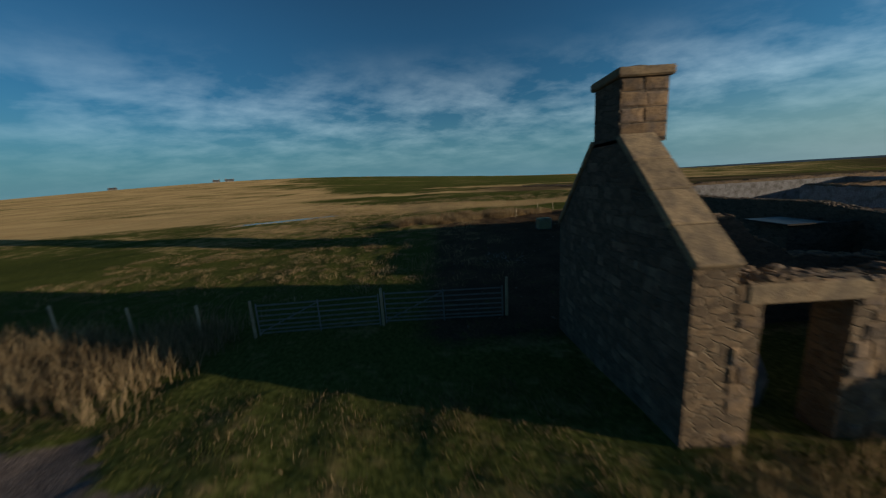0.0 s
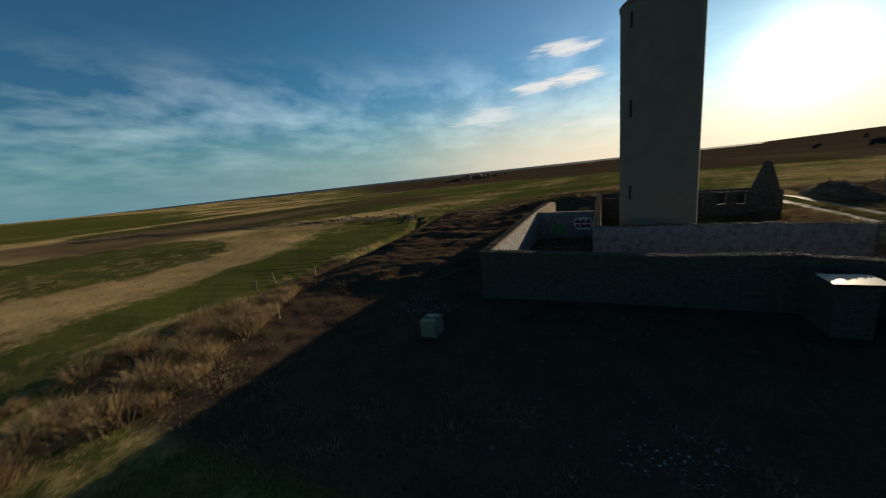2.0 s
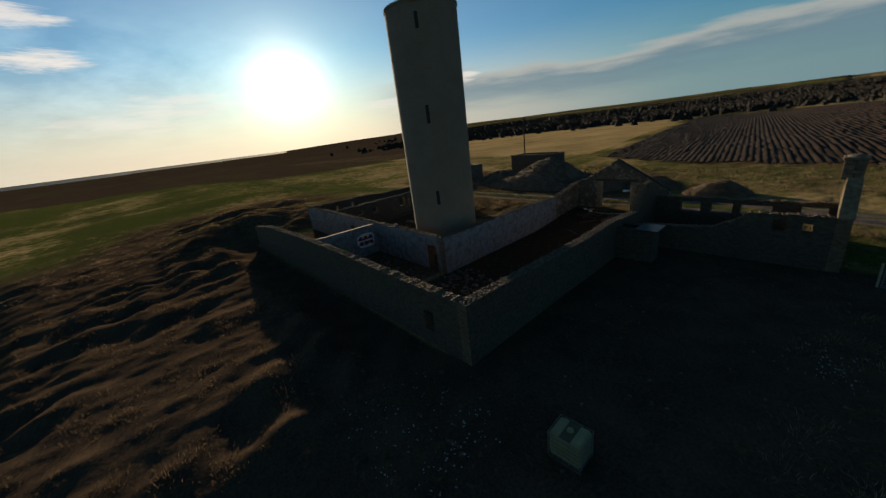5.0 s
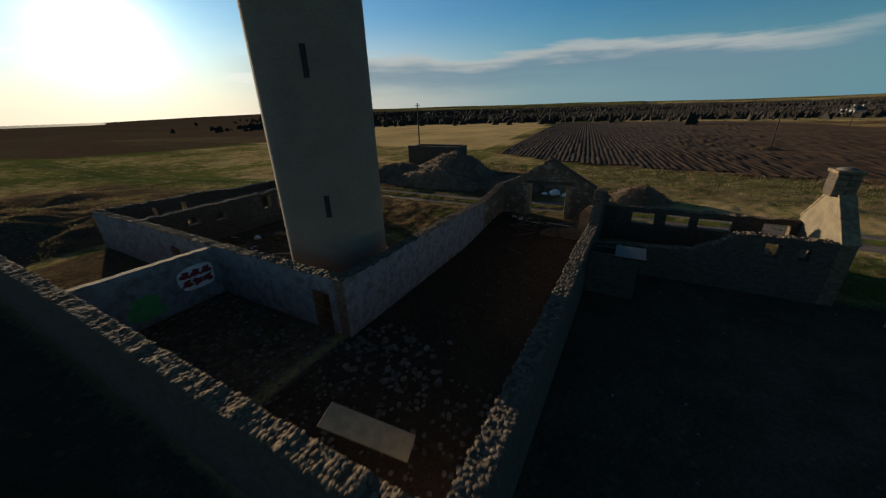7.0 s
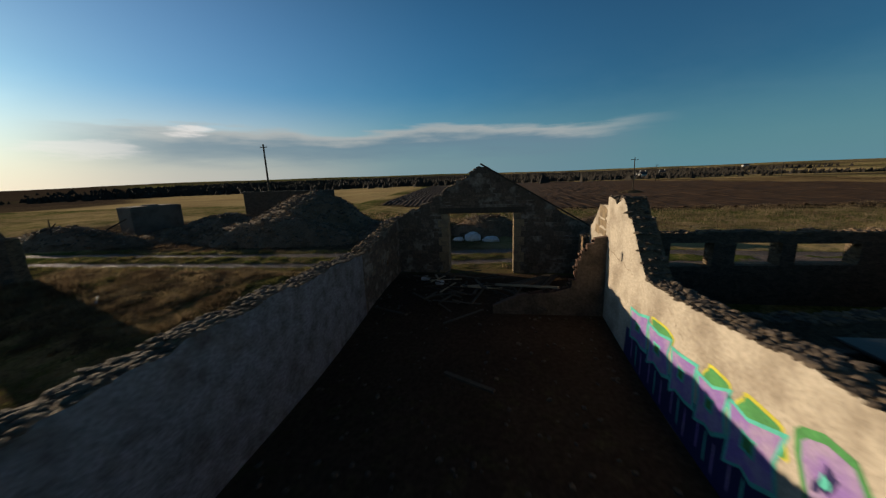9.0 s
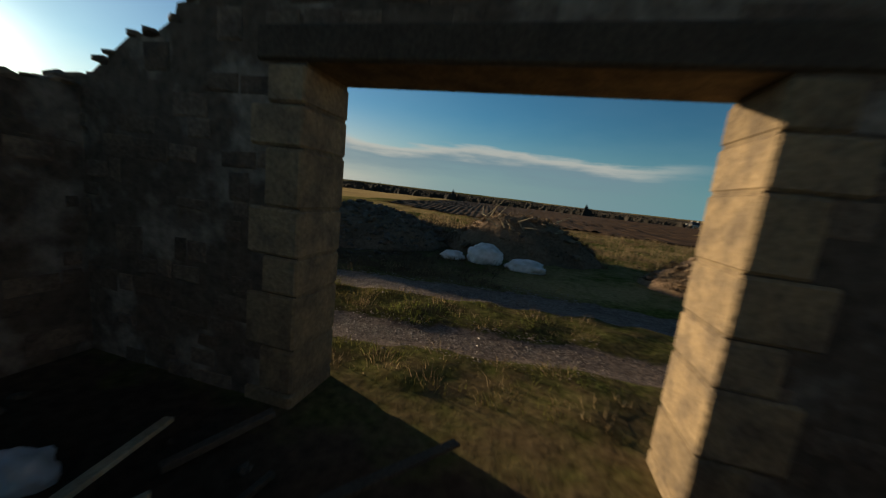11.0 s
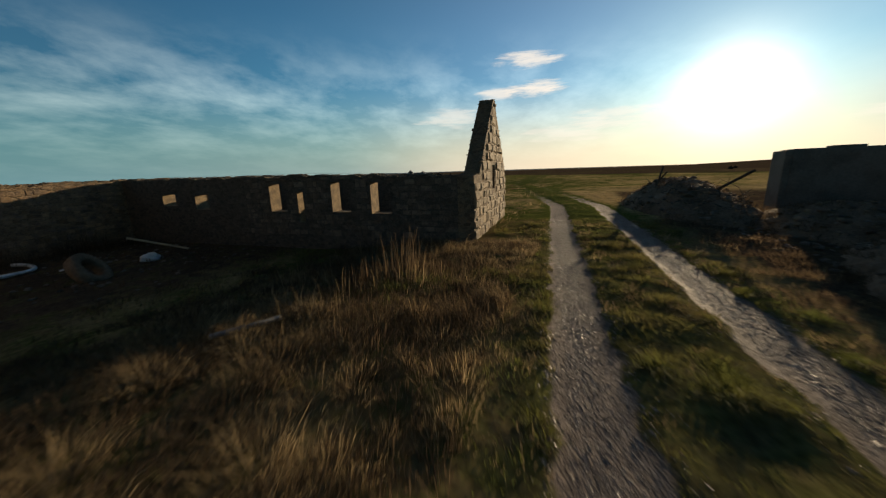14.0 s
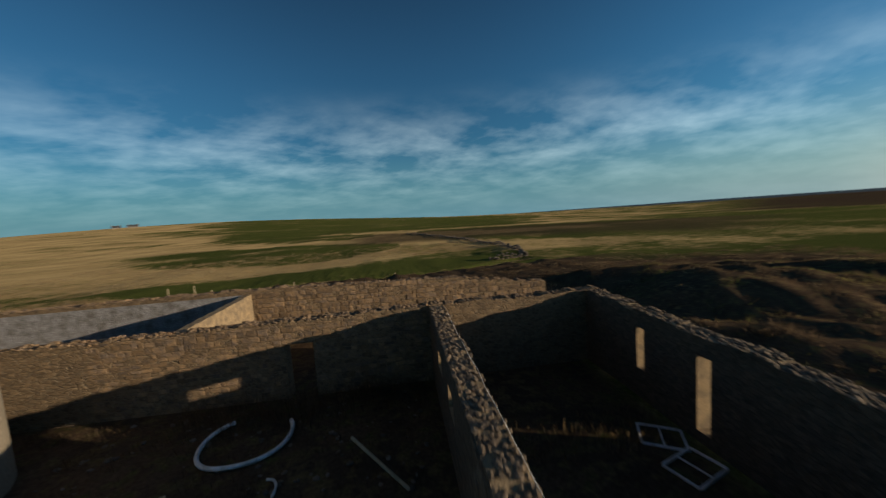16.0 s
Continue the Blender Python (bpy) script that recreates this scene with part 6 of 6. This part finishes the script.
def house(x, y, w, d, h, turn, label, group, harl=M_HARL, wins=3):
    t = thing("farmhouse", label, "house", group, at=(x, y, ground_at(x, y) - 0.2))
    t.rotation_euler = (0, 0, turn)
    part("wall", box_bm(-w / 2, w / 2, -d / 2, d / 2, -1, h), harl, t)
    bm = bmesh.new()
    e = 0.35
    rz = h + d * 0.42
    vs = [bm.verts.new(v) for v in ((-w / 2 - e, -d / 2 - e, h - 0.15), (w / 2 + e, -d / 2 - e, h - 0.15), (w / 2 + e, d / 2 + e, h - 0.15), (-w / 2 - e, d / 2 + e, h - 0.15), (-w / 2 - e, 0, rz), (w / 2 + e, 0, rz))]
    for f in ((0, 1, 5, 4), (2, 3, 4, 5), (0, 4, 3), (1, 2, 5), (0, 3, 2, 1)):
        bm.faces.new([vs[i] for i in f])
    ro = part("roof", bm, M_DARKROOF, t)
    for s in (-1, 1):
        part("chimney_stack", box_bm(s * (w / 2 - 0.6) - 0.45, s * (w / 2 - 0.6) + 0.45, -0.4, 0.4, rz - 0.8, rz + 1.2), harl, ro)
    for i in range(wins):
        u = -w / 2 + w * (i + 0.5) / wins
        for s in (-1, 1):
            part("window", box_bm(u - 0.5, u + 0.5, s * d / 2 - 0.04, s * d / 2 + 0.04, 0.9, min(h - 0.4, 2.2)), M_GLASSDARK, t)
    return t


rr = random.Random(3)
for x, y, w, d, h, a in ((-118, -362, 7, 6, 4.8, 0.3), (-112, -366, 5, 4, 2.6, 0.5), (-215, -545, 9, 6, 5.0, 0.2), (-860, -1400, 22, 9, 6.0, 0.2)):
    house(x, y, w, d, h, a, "white harled farmhouse with a dark roof far off in the fields", "far farmhouses")
for x, y, w, d, h, a in ((-330, 560, 12, 6, 2.2, 0.5), (-346, 552, 9, 6, 1.8, 0.5), (-520, 560, 10, 6, 2.0, 0.4), (610, 250, 14, 9, 7, 0.3), (640, 238, 20, 9, 5, 0.2)):
    house(x, y, w, d, h, a, "grey farm building far off on the skyline", "skyline farms", M_RENDER)
for i in range(16):
    x, y = -20 + rr.uniform(-120, 120), -1280 + rr.uniform(-60, 60)
    house(x, y, rr.uniform(9, 14), 8, rr.uniform(3, 5.5), rr.uniform(-0.3, 0.3), "white village house far off beyond dark woods", "village houses", M_HARL, 2)


# woods: bands of bare trees, each a ragged crown of many small clumps
def wood_band(name, label, path, depth, hgt, seed, count):
    g = np.random.default_rng(seed)
    P = np.array(path, float)
    seg = g.integers(0, len(P) - 1, count)
    u = g.random(count)[:, None]
    c = P[seg] * (1 - u) + P[seg + 1] * u + g.normal(0, depth, (count, 2))
    z = height(c[:, 0], c[:, 1])
    s = hgt * g.uniform(0.35, 1.0, count)
    base = np.array([(-0.5, -0.3, 0.0), (0.5, -0.2, 0.05), (0.1, 0.5, 0.0), (-0.1, 0.1, 1.0), (0.3, 0.2, 0.75), (-0.4, -0.1, 0.6)])
    tri = np.array([(0, 1, 3), (1, 2, 3), (2, 0, 3), (0, 1, 4), (1, 2, 4), (2, 0, 5), (0, 1, 5)])
    v = base[None] * np.stack([s * g.uniform(0.6, 1.3, count), s * g.uniform(0.6, 1.3, count), s], 1)[:, None]
    v = v + g.normal(0, 0.12, v.shape) * s[:, None, None]
    v[:, :, :2] += c[:, None]
    v[:, :, 2] += z[:, None] - 0.3
    f = (tri[None] + (np.arange(count) * 6)[:, None, None]).reshape(-1, 3)
    ob = new(name, fast_mesh(name, v.reshape(-1, 3), f, M_TREES))
    return tagged(ob, label, "woodland", kind="stuff")


wood_band("woodland", "dark belt of bare winter woodland beyond the fields", [(380, -330), (160, -400), (20, -440), (-90, -520), (-200, -560)], 60, 6, 1, 34000)
wood_band("woodland", "dark far shelter belt of bare trees", [(640, -680), (300, -960), (0, -1060), (-500, -1050)], 110, 9, 2, 20000)
wood_band("hedge", "scattered dark hedge and scrub at the field edge", [(-260, -420), (-420, -330), (-520, -150)], 8, 5, 3, 700)
wood_band("trees", "small clump of trees round a distant farm", [(560, 262), (690, 225)], 8, 7, 4, 260)

# dry-stone dykes between the fields
def dyke(name, label, path, hgt, seed):
    rr = random.Random(seed)
    pieces = []
    for (ax, ay), (bx, by) in zip(path, path[1:]):
        L = math.hypot(bx - ax, by - ay)
        n = int(L / 0.55)
        for i in range(n):
            for lev in range(3):
                u = (i + rr.random()) / n
                x, y = ax + (bx - ax) * u + rr.uniform(-0.18, 0.18), ay + (by - ay) * u + rr.uniform(-0.18, 0.18)
                s = rr.uniform(0.4, 0.75)
                z = ground_at(x, y) + hgt * (lev / 2.6) * (0.7 + 0.3 * math.sin(u * 9 + seed))
                pieces.append((rr.choice(LUMPS_LOOSE), Matrix.LocRotScale((x, y, z), Euler((rr.uniform(-0.3, 0.3), rr.uniform(-0.3, 0.3), rr.uniform(0, 6.3))), (s * 1.3, s, s * 0.7))))
    return joined(name, pieces, M_STONE_LOOSE, None, label, "wall")


dyke("stone_dyke", "low tumbled dry-stone dyke between two fields", [(67, 63.6), (73.5, 64.2), (75.5, 80), (75, 94), (72, 132), (64, 168), (57, 205)], 1.15, 4)

# ---- grass, weeds and rubbish ----


def blades(name, label, category, xy, hgt, width, mat, seed, lean=0.35, sink=0.05):
    """Bent blades of grass, three triangles each, leaning out of their tussocks."""
    g = np.random.default_rng(seed)
    n = len(xy)
    z = surface(xy[:, 0], xy[:, 1])
    h = hgt * g.uniform(0.45, 1.15, n) * xy[:, 2]
    a = g.uniform(0, 2 * np.pi, n)
    side = np.stack([np.cos(a), np.sin(a), np.zeros(n)], 1)
    b = g.uniform(0, 2 * np.pi, n)
    way = np.stack([np.cos(b), np.sin(b)], 1) * 0.6 + xy[:, 3:5]
    bend = np.concatenate([way, np.zeros((n, 1))], 1) * (h * lean * g.uniform(0.3, 1.5, n))[:, None]
    base = np.stack([xy[:, 0], xy[:, 1], z - sink], 1)
    up = np.array([0, 0, 1.0])
    w = width * g.uniform(0.6, 1.4, n)[:, None]
    v = np.stack([base - side * w, base + side * w, base + up * (h * 0.6)[:, None] + bend * 0.35 - side * w * 0.75, base + up * (h * 0.6)[:, None] + bend * 0.35 + side * w * 0.75, base + up * (h * (1 - 0.25 * lean))[:, None] + bend], 1)
    f = np.array([(0, 1, 3), (0, 3, 2), (2, 3, 4)])
    f = (f[None] + (np.arange(n) * 5)[:, None, None]).reshape(-1, 3)
    ob = new(name, fast_mesh(name, v.reshape(-1, 3), f, mat))
    return tagged(ob, label, category, kind="stuff")


BUILT = [(24.2, 34.7, 2.6, 32.0), (34.0, 62.2, 24.0, 32.0), (53.8, 61.6, 5.4, 24.8), (12.9, 24.8, 6.0, 11.8), (36.0, 42.3, 16.4, 22.7), (21.2, 24.7, 13.2, 15.8)]


def scatter(n, x0, x1, y0, y1, seed, clump=0.0, clear=True, track=True, keep=None, per=30):
    """Places on open ground, in tussocks if asked: x, y, height factor, way out of the tussock."""
    g = np.random.default_rng(seed)
    if clump:
        k = max(1, n // per)
        c = np.stack([g.uniform(x0, x1, k), g.uniform(y0, y1, k)], 1)
        pick = g.integers(0, k, n)
        size = g.uniform(0.35, 1.9, k)
        off = g.normal(0, 1, (n, 2))
        far = np.hypot(off[:, 0], off[:, 1])
        xy = c[pick] + off * (clump * size[pick])[:, None]
        fac = (0.35 + 0.7 * size[pick]) * np.clip(1.15 - 0.28 * far, 0.35, 1.2)
        out = off / np.maximum(far, 0.5)[:, None]
    else:
        xy = np.stack([g.uniform(x0, x1, n), g.uniform(y0, y1, n)], 1)
        fac, out = np.ones(n), np.zeros((n, 2))
    ok = np.ones(len(xy), bool)
    x, y = xy.T
    if clear:
        for a, b, c_, d_ in BUILT:
            ok &= ~((x > a) & (x < b) & (y > c_) & (y < d_))
    if track:
        _, ru, br = track_masks(x, y)
        ok &= (ru + 0.8 * br) < 0.45
    if keep is not None:
        ok &= keep(x, y)
    return np.concatenate([xy, fac[:, None], out], 1)[ok]


def lush(x, y):
    """Where green grass outdoes the straw beside the track."""
    return waves(x, y, 5.5, first=3) + 1.6 * smooth_step(3.1, 1.7, near_line(x, y, TRACK)) - 3.0 * smooth_step(-1.3, -2.1, y) > 0.3


def strawy(x, y):
    return waves(x, y, 5.5, first=3) + 1.6 * smooth_step(3.2, 1.9, near_line(x, y, TRACK)) < 0.55


blades("grass", "short green grass between and beside the wheel tracks", "grass", scatter(130000, 28, 60, -3.4, 7.5, 1, 0.12, keep=lush, per=70), 0.13, 0.005, M_GREEN, 1, 0.6)
blades("grass", "dense low turf along the middle of the track", "grass", scatter(110000, 30, 58, -2.2, 3.4, 40, 0.16, keep=lush, per=60), 0.085, 0.005, M_GREEN, 40, 0.7)
blades("grass", "straw-coloured tussocks beside the track", "grass", scatter(80000, 33.5, 54, 2.2, 10.5, 2, 0.16, keep=strawy, per=190), 0.3, 0.0045, M_DRY, 2, 0.85)
blades("grass", "brown dead grass beside the track", "grass", scatter(80000, 33.5, 54, 2.2, 12, 23, 0.17, keep=strawy, per=170), 0.24, 0.005, M_BROWN, 23, 0.9)
blades("grass", "taller green tussocks beside the wheel tracks", "grass", scatter(70000, 32, 58, -2.4, 6.5, 41, 0.09, keep=lush, per=190), 0.21, 0.005, M_GREEN, 41, 0.9)
blades("grass", "thin straw among the green grass of the track", "grass", scatter(30000, 28, 60, -3.2, 4.0, 24, 0.1, per=40), 0.17, 0.004, M_DRY, 24, 0.6)
blades("grass", "brown dead grass in the courtyard", "grass", scatter(26000, 34.6, 53.8, 8.0, 24.0, 3, 0.25), 0.24, 0.006, M_BROWN, 3)
blades("grass", "patches of green grass in the courtyard", "grass", scatter(26000, 34.6, 53, 6.0, 14.0, 21, 0.2, keep=lush, per=40), 0.13, 0.007, M_GREEN, 21)
blades("tall_weeds", "stand of tall dry weeds beside the east range", "weeds", scatter(900, 46.5, 52.6, 5.4, 9.0, 4, 0.35), 0.6, 0.006, M_DRY, 4, 0.3)
blades("tall_weeds", "thin stand of tall dead dock stalks in rough grass", "weeds", scatter(260, 48.0, 50.6, 6.2, 8.2, 48, 0.22, per=40), 0.95, 0.007, M_BROWN, 48, 0.12)
blades("tall_grass", "feathery dry grass clumps beside the east range", "grass", scatter(9000, 45.0, 53.0, 3.6, 8.2, 34, 0.2, per=120), 0.3, 0.0035, M_DRY, 34, 0.9)
blades("dead_weeds", "dark brown dead weeds in clumps beside the east range", "weeds", scatter(16000, 43.0, 53.4, 3.8, 9.5, 47, 0.26, per=150), 0.3, 0.0045, M_BROWN, 47, 0.7)
blades("tall_weeds", "dead nettles along the courtyard wall", "weeds", scatter(2600, 45, 53.6, 22.2, 24.0, 5, 0.3), 0.7, 0.006, M_BROWN, 5, 0.25)
blades("grass", "rough green and straw pasture west of the yard", "grass", scatter(62000, -14, 13, 3.5, 40, 6, 0.25, per=60), 0.12, 0.006, M_GREEN, 6, 0.9)
blades("grass", "straw tussocks in the western pasture", "grass", scatter(52000, -16, 14, 16, 60, 7, 0.3, per=70), 0.26, 0.008, M_STRAW, 7, 0.9)
blades("tall_grass", "thick stand of tall dry grass by the fence", "grass", scatter(15000, -9.5, 2.2, 7.6, 14.2, 8, 0.4, keep=lambda x, y: y > 14.5 - 0.55 * (x + 9.5) * 0.55 - 3.2), 0.75, 0.010, M_DRY, 8, 0.35)
blades("tall_grass", "bleached tall grass on the dumped earth at the yard edge", "grass", scatter(66000, 4, 30, 38, 56, 9, 0.42, per=420, keep=lambda x, y: np.abs(y - (46.5 + 0.27 * (x - 8))) < 4.6 - 0.3 * np.maximum(x - 14, 0)), 0.95, 0.013, M_STRAW, 9, 0.75)
blades("grass", "dry grass across the field beyond the ditch", "grass", scatter(40000, -30, 74, 60, 112, 10, 0.6, keep=lambda x, y: (y > 68 + 0.35 * (x - 22)) | (x < 6)), 0.35, 0.02, M_STRAW, 10)
blades("dead_weeds", "brown dead weeds over the dug mounds", "weeds", scatter(46000, 12, 74, 33.0, 54, 11, 0.35, per=70), 0.25, 0.010, M_BROWN, 11)
blades("grass", "rough grass on the verge beside the ploughed field", "grass", scatter(90000, -16, 66, -27, -8.5, 12, 0.4), 0.32, 0.010, M_DRY, 12)
blades("grass", "short grass and weeds in the shaded yard", "grass", scatter(20000, 8, 24.4, 12, 34, 13, 0.3), 0.08, 0.006, M_BROWN, 13, 0.8)
blades("grass", "tuft of straw growing inside the east range", "grass", scatter(5000, 55.2, 60.2, 6, 23, 14, 0.4, clear=False, keep=lambda x, y: (y > 18.6) & (y < 20.4) | (y < 9)), 0.4, 0.008, M_DRY, 14)
blades("grass", "rough straw and green tussocks by the cottage path", "grass", scatter(26000, -6, 13, 2.0, 8.5, 35, 0.2, per=60), 0.16, 0.005, M_DRY, 35, 0.9)
blades("grass", "low green tufts by the cottage path", "grass", scatter(26000, -6, 13, 1.0, 8.5, 36, 0.2, per=60), 0.11, 0.005, M_GREEN, 36, 0.9)
blades("grass", "dark grass along the dyke and ditch", "grass", scatter(12000, 30, 78, 52, 66, 37, 0.3, keep=lambda x, y: near_line(x, y, DITCH) < 2.2), 0.35, 0.012, M_DRY, 37, 0.6)
blades("grass", "grass at the foot of the cottage wall", "grass", scatter(9000, 11.5, 24, 3.2, 6.1, 15, 0.2), 0.3, 0.007, M_DRY, 15)
blades("grass", "grass on the banks east of the ruin", "grass", scatter(14000, 62, 104, 4, 56, 16, 0.4, per=50), 0.26, 0.013, M_DRY, 16, 0.8)
blades("grass", "green tufts on the banks east of the ruin", "grass", scatter(12000, 62, 90, 10, 40, 18, 0.5, per=70), 0.24, 0.014, M_GREEN, 18, 0.8)
blades("dead_weeds", "brown dead weeds on the banks east of the ruin", "weeds", scatter(26000, 62, 104, 8, 50, 17, 0.4, per=60), 0.34, 0.013, M_BROWN, 17, 0.7)


def litter(name, label, n, x0, x1, y0, y1, seed, size, mat, variants=None, clear=True, track=True):
    xy = scatter(n, x0, x1, y0, y1, seed, 0.0, clear, track)[:, :2]
    rr = random.Random(seed)
    pieces = []
    for x, y in xy:
        s = size * rr.uniform(0.5, 1.5)
        pieces.append((rr.choice(variants or LUMPS_LOOSE), Matrix.LocRotScale((x, y, ground_at(x, y) + s * 0.1), Euler((rr.uniform(-0.4, 0.4), rr.uniform(-0.4, 0.4), rr.uniform(0, 6.3))), (s * 1.3, s, s * 0.7))))
    return joined(name, pieces, mat, None, label, "rubble")


def gravel():
    g = np.random.default_rng(44)
    n = 120000
    x = g.uniform(28, 60, n)
    yc = np.interp(x, [p[0] for p in TRACK], [p[1] for p in TRACK])
    lane = g.choice([-1.29, 1.31], n)
    y = yc + lane + g.normal(0, 0.25, n) * np.where(lane < 0, 1.0 + 0.6 * smooth_step(44, 40, x), 1.0)
    s = g.uniform(0.008, 0.027, n) * np.where(g.random(n) < 0.03, 1.6, 1.0)
    z = surface(x, y) - 0.004
    base = np.array([(1, 0, 0), (-0.5, 0.85, 0), (-0.5, -0.85, 0), (0.1, 0.05, 0.38)])
    tri = np.array([(0, 1, 3), (1, 2, 3), (2, 0, 3)])
    a = g.uniform(0, 6.28, n)
    v = base[None] * s[:, None, None] * g.uniform(0.6, 1.4, (n, 4, 3))
    c, si = np.cos(a)[:, None], np.sin(a)[:, None]
    v = np.stack([v[:, :, 0] * c - v[:, :, 1] * si + x[:, None], v[:, :, 0] * si + v[:, :, 1] * c + y[:, None], v[:, :, 2] + z[:, None]], 2)
    f = (tri[None] + (np.arange(n) * 4)[:, None, None]).reshape(-1, 3)
    m = material("track_gravel", (0.225, 0.178, 0.152), 0.46, 0.2, 60, 8, 0.0, island=0.5, spec=0.36)
    ob = new("gravel", fast_mesh("gravel", v.reshape(-1, 3), f, m))
    return tagged(ob, "pinkish grey gravel in the wheel tracks", "gravel", kind="stuff")


gravel()
M_PALEBIT = material("broken_white_plaster", (0.34, 0.33, 0.32), 0.8, 0.25, 20, 4, 0.1, island=0.4)
litter("rubble", "scatter of pale plaster and stone fragments in the yard", 150, 11.9, 14.4, 20.8, 23.6, 51, 0.055, M_PALEBIT)
litter("rubble", "broken glass and plaster fragments by the wall foot", 220, 21, 27, 33.2, 38, 52, 0.07, M_PALEBIT)
litter("rubble", "stones scattered through the yard", 160, 10, 24.4, 12, 38, 53, 0.11, M_STONE_LOOSE)
litter("rubble", "fallen stones and mortar on the byre floor", 420, 25.4, 33.6, 3.6, 24, 54, 0.1, M_RUBBLE_DARK, clear=False, track=False)
litter("rubble", "fallen stones on the floor of the north rooms", 700, 25.4, 44, 25, 30.8, 55, 0.16, M_STONE_LOOSE, clear=False, track=False)
litter("rubble", "heaped fallen stones below the corner of the byre", 90, 28.5, 33.4, 23, 26.5, 56, 0.26, M_STONE_LOOSE, clear=False, track=False)
litter("rubble", "fallen stones and clods in the courtyard", 260, 42, 53.5, 14, 23.6, 57, 0.13, M_STONE_LOOSE)
litter("rubble", "loose stones along the foot of the spoil heaps", 500, 33, 62, -6.0, -3.2, 58, 0.16, M_STONE_LOOSE)

blades("dead_weeds", "brown weeds over the banks beside the track", "weeds", scatter(30000, 30, 62, -6, -1.5, 31, 0.2, per=50), 0.22, 0.006, M_BROWN, 31, 0.6)

# ---- ploughed ridges ----
def furrows():
    rows = []
    g = np.random.default_rng(5)
    for x0 in np.arange(-60, 50.5, 0.9):
        ys = np.arange(-23.0, -226.0, -2.5)
        xs = x0 + 0.13 * (-42 - ys) + g.normal(0, 0.05, len(ys))
        ok = (ys < -23.5 - 0.2 * np.maximum(xs, 0) - 0.35 * np.maximum(xs - 30, 0)) & (xs + 0.495 * (-ys - 20) > -46)
        if ok.sum() > 3:
            rows.append((xs[ok], ys[ok]))
    V, Fq, n = [], [], 0
    for xs, ys in rows:
        z = height(xs, ys)
        k = len(xs)
        up = g.normal(0.06, 0.05, k)
        for dx, dz in ((-0.46, 0.03), (-0.12, 0.09 + up), (0.1, 0.08 + up * 0.9), (0.46, 0.03)):
            V.append(np.stack([xs + dx, ys, z + dz], 1))
        i = np.arange(k - 1)
        for c in range(3):
            Fq.append(np.stack([n + c * k + i, n + (c + 1) * k + i, n + (c + 1) * k + i + 1, n + c * k + i + 1], 1))
        n += 4 * k
    m = material("ploughed_earth", (0.054, 0.032, 0.02), 0.97, 0.35, 3, 0.3, 0.6, second=(0.034, 0.021, 0.014), spec=0.1)
    ob = new("plough_ridges", fast_mesh("plough_ridges", np.concatenate(V), np.concatenate(Fq), m))
    return tagged(ob, "long dark ploughed ridges across the bare field", "soil", kind="stuff")


furrows()

# ---- face stones and broken tops, last ----
PALE = stone_variants("stone", M_SANDSTONE)
cott_s.face(-1, 13.7, 17.2, -0.3, 2.5, 0.24, 0.36, 0.022).coping(13.7, 24.6, 0.26, 0.8).finish(300)
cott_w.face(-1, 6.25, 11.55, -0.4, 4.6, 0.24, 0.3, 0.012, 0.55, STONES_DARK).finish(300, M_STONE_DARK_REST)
cott_n.coping(13.7, 24.6, 0.26, 0.8).finish()
wall_east_s.face(-1, 54.0, 61.4, -0.1, 5.3, 0.36, 0.55, 0.055, variants=PALE).coping(54, 61.4, 0.17, 0.85)
wall_east_s.finish(330)
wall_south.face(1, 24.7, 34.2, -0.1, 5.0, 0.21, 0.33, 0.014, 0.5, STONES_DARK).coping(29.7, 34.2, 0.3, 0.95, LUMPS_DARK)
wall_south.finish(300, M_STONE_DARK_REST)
wall_south.face(-1, 24.7, 34.2, -0.1, 4.9, 0.22, 0.34, 0.025, 0.9).finish(300)
wall_court.face(-1, 41.4, 53.9, -0.9, 2.35, 0.2, 0.3, 0.013, 0.8).coping(34.3, 61.4, 0.24, 0.9).finish(300)
wall_north.coping(25.3, 62, 0.25, 0.9).face(-1, 44.6, 61.8, 0.9, 2.5, 0.27, 0.4, 0.03, 0.9).finish(300)
wall_west.face(1, 5.8, 7.74, 2.52, 3.6, 0.33, 0.5, 0.012, variants=PALE).coping(10.8, 31.6, 0.24, 0.95, LUMPS_DARK).coping(5.8, 9.0, 0.24, 0.6).coping(9.0, 10.8, 0.28, 0.95, LUMPS_DARK).finish(300, M_STONE_DARK_REST)
wall_white.coping(8.3, 24.7, 0.24, 0.95, LUMPS_DARK).finish(300, M_STONE_DARK_REST)
wall_white_end.coping(3.4, 8.3, 0.24, 0.95).face(-1, 3.4, 8.3, -0.1, 2.2, 0.2, 0.3, 0.014, 0.5, STONES_DARK).finish(300, M_STONE_DARK_REST)
wall_pier.face(1, 3.95, 4.75, -0.1, 2.0, 0.26, 0.4, 0.03).coping(4.0, 4.7, 0.24).finish()
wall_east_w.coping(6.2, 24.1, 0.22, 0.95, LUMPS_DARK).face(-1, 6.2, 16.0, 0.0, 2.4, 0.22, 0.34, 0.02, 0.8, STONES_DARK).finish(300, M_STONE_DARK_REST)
wall_east_e.coping(6.2, 24.1, 0.24, 0.95, LUMPS_DARK).finish(300, M_STONE_DARK_REST)
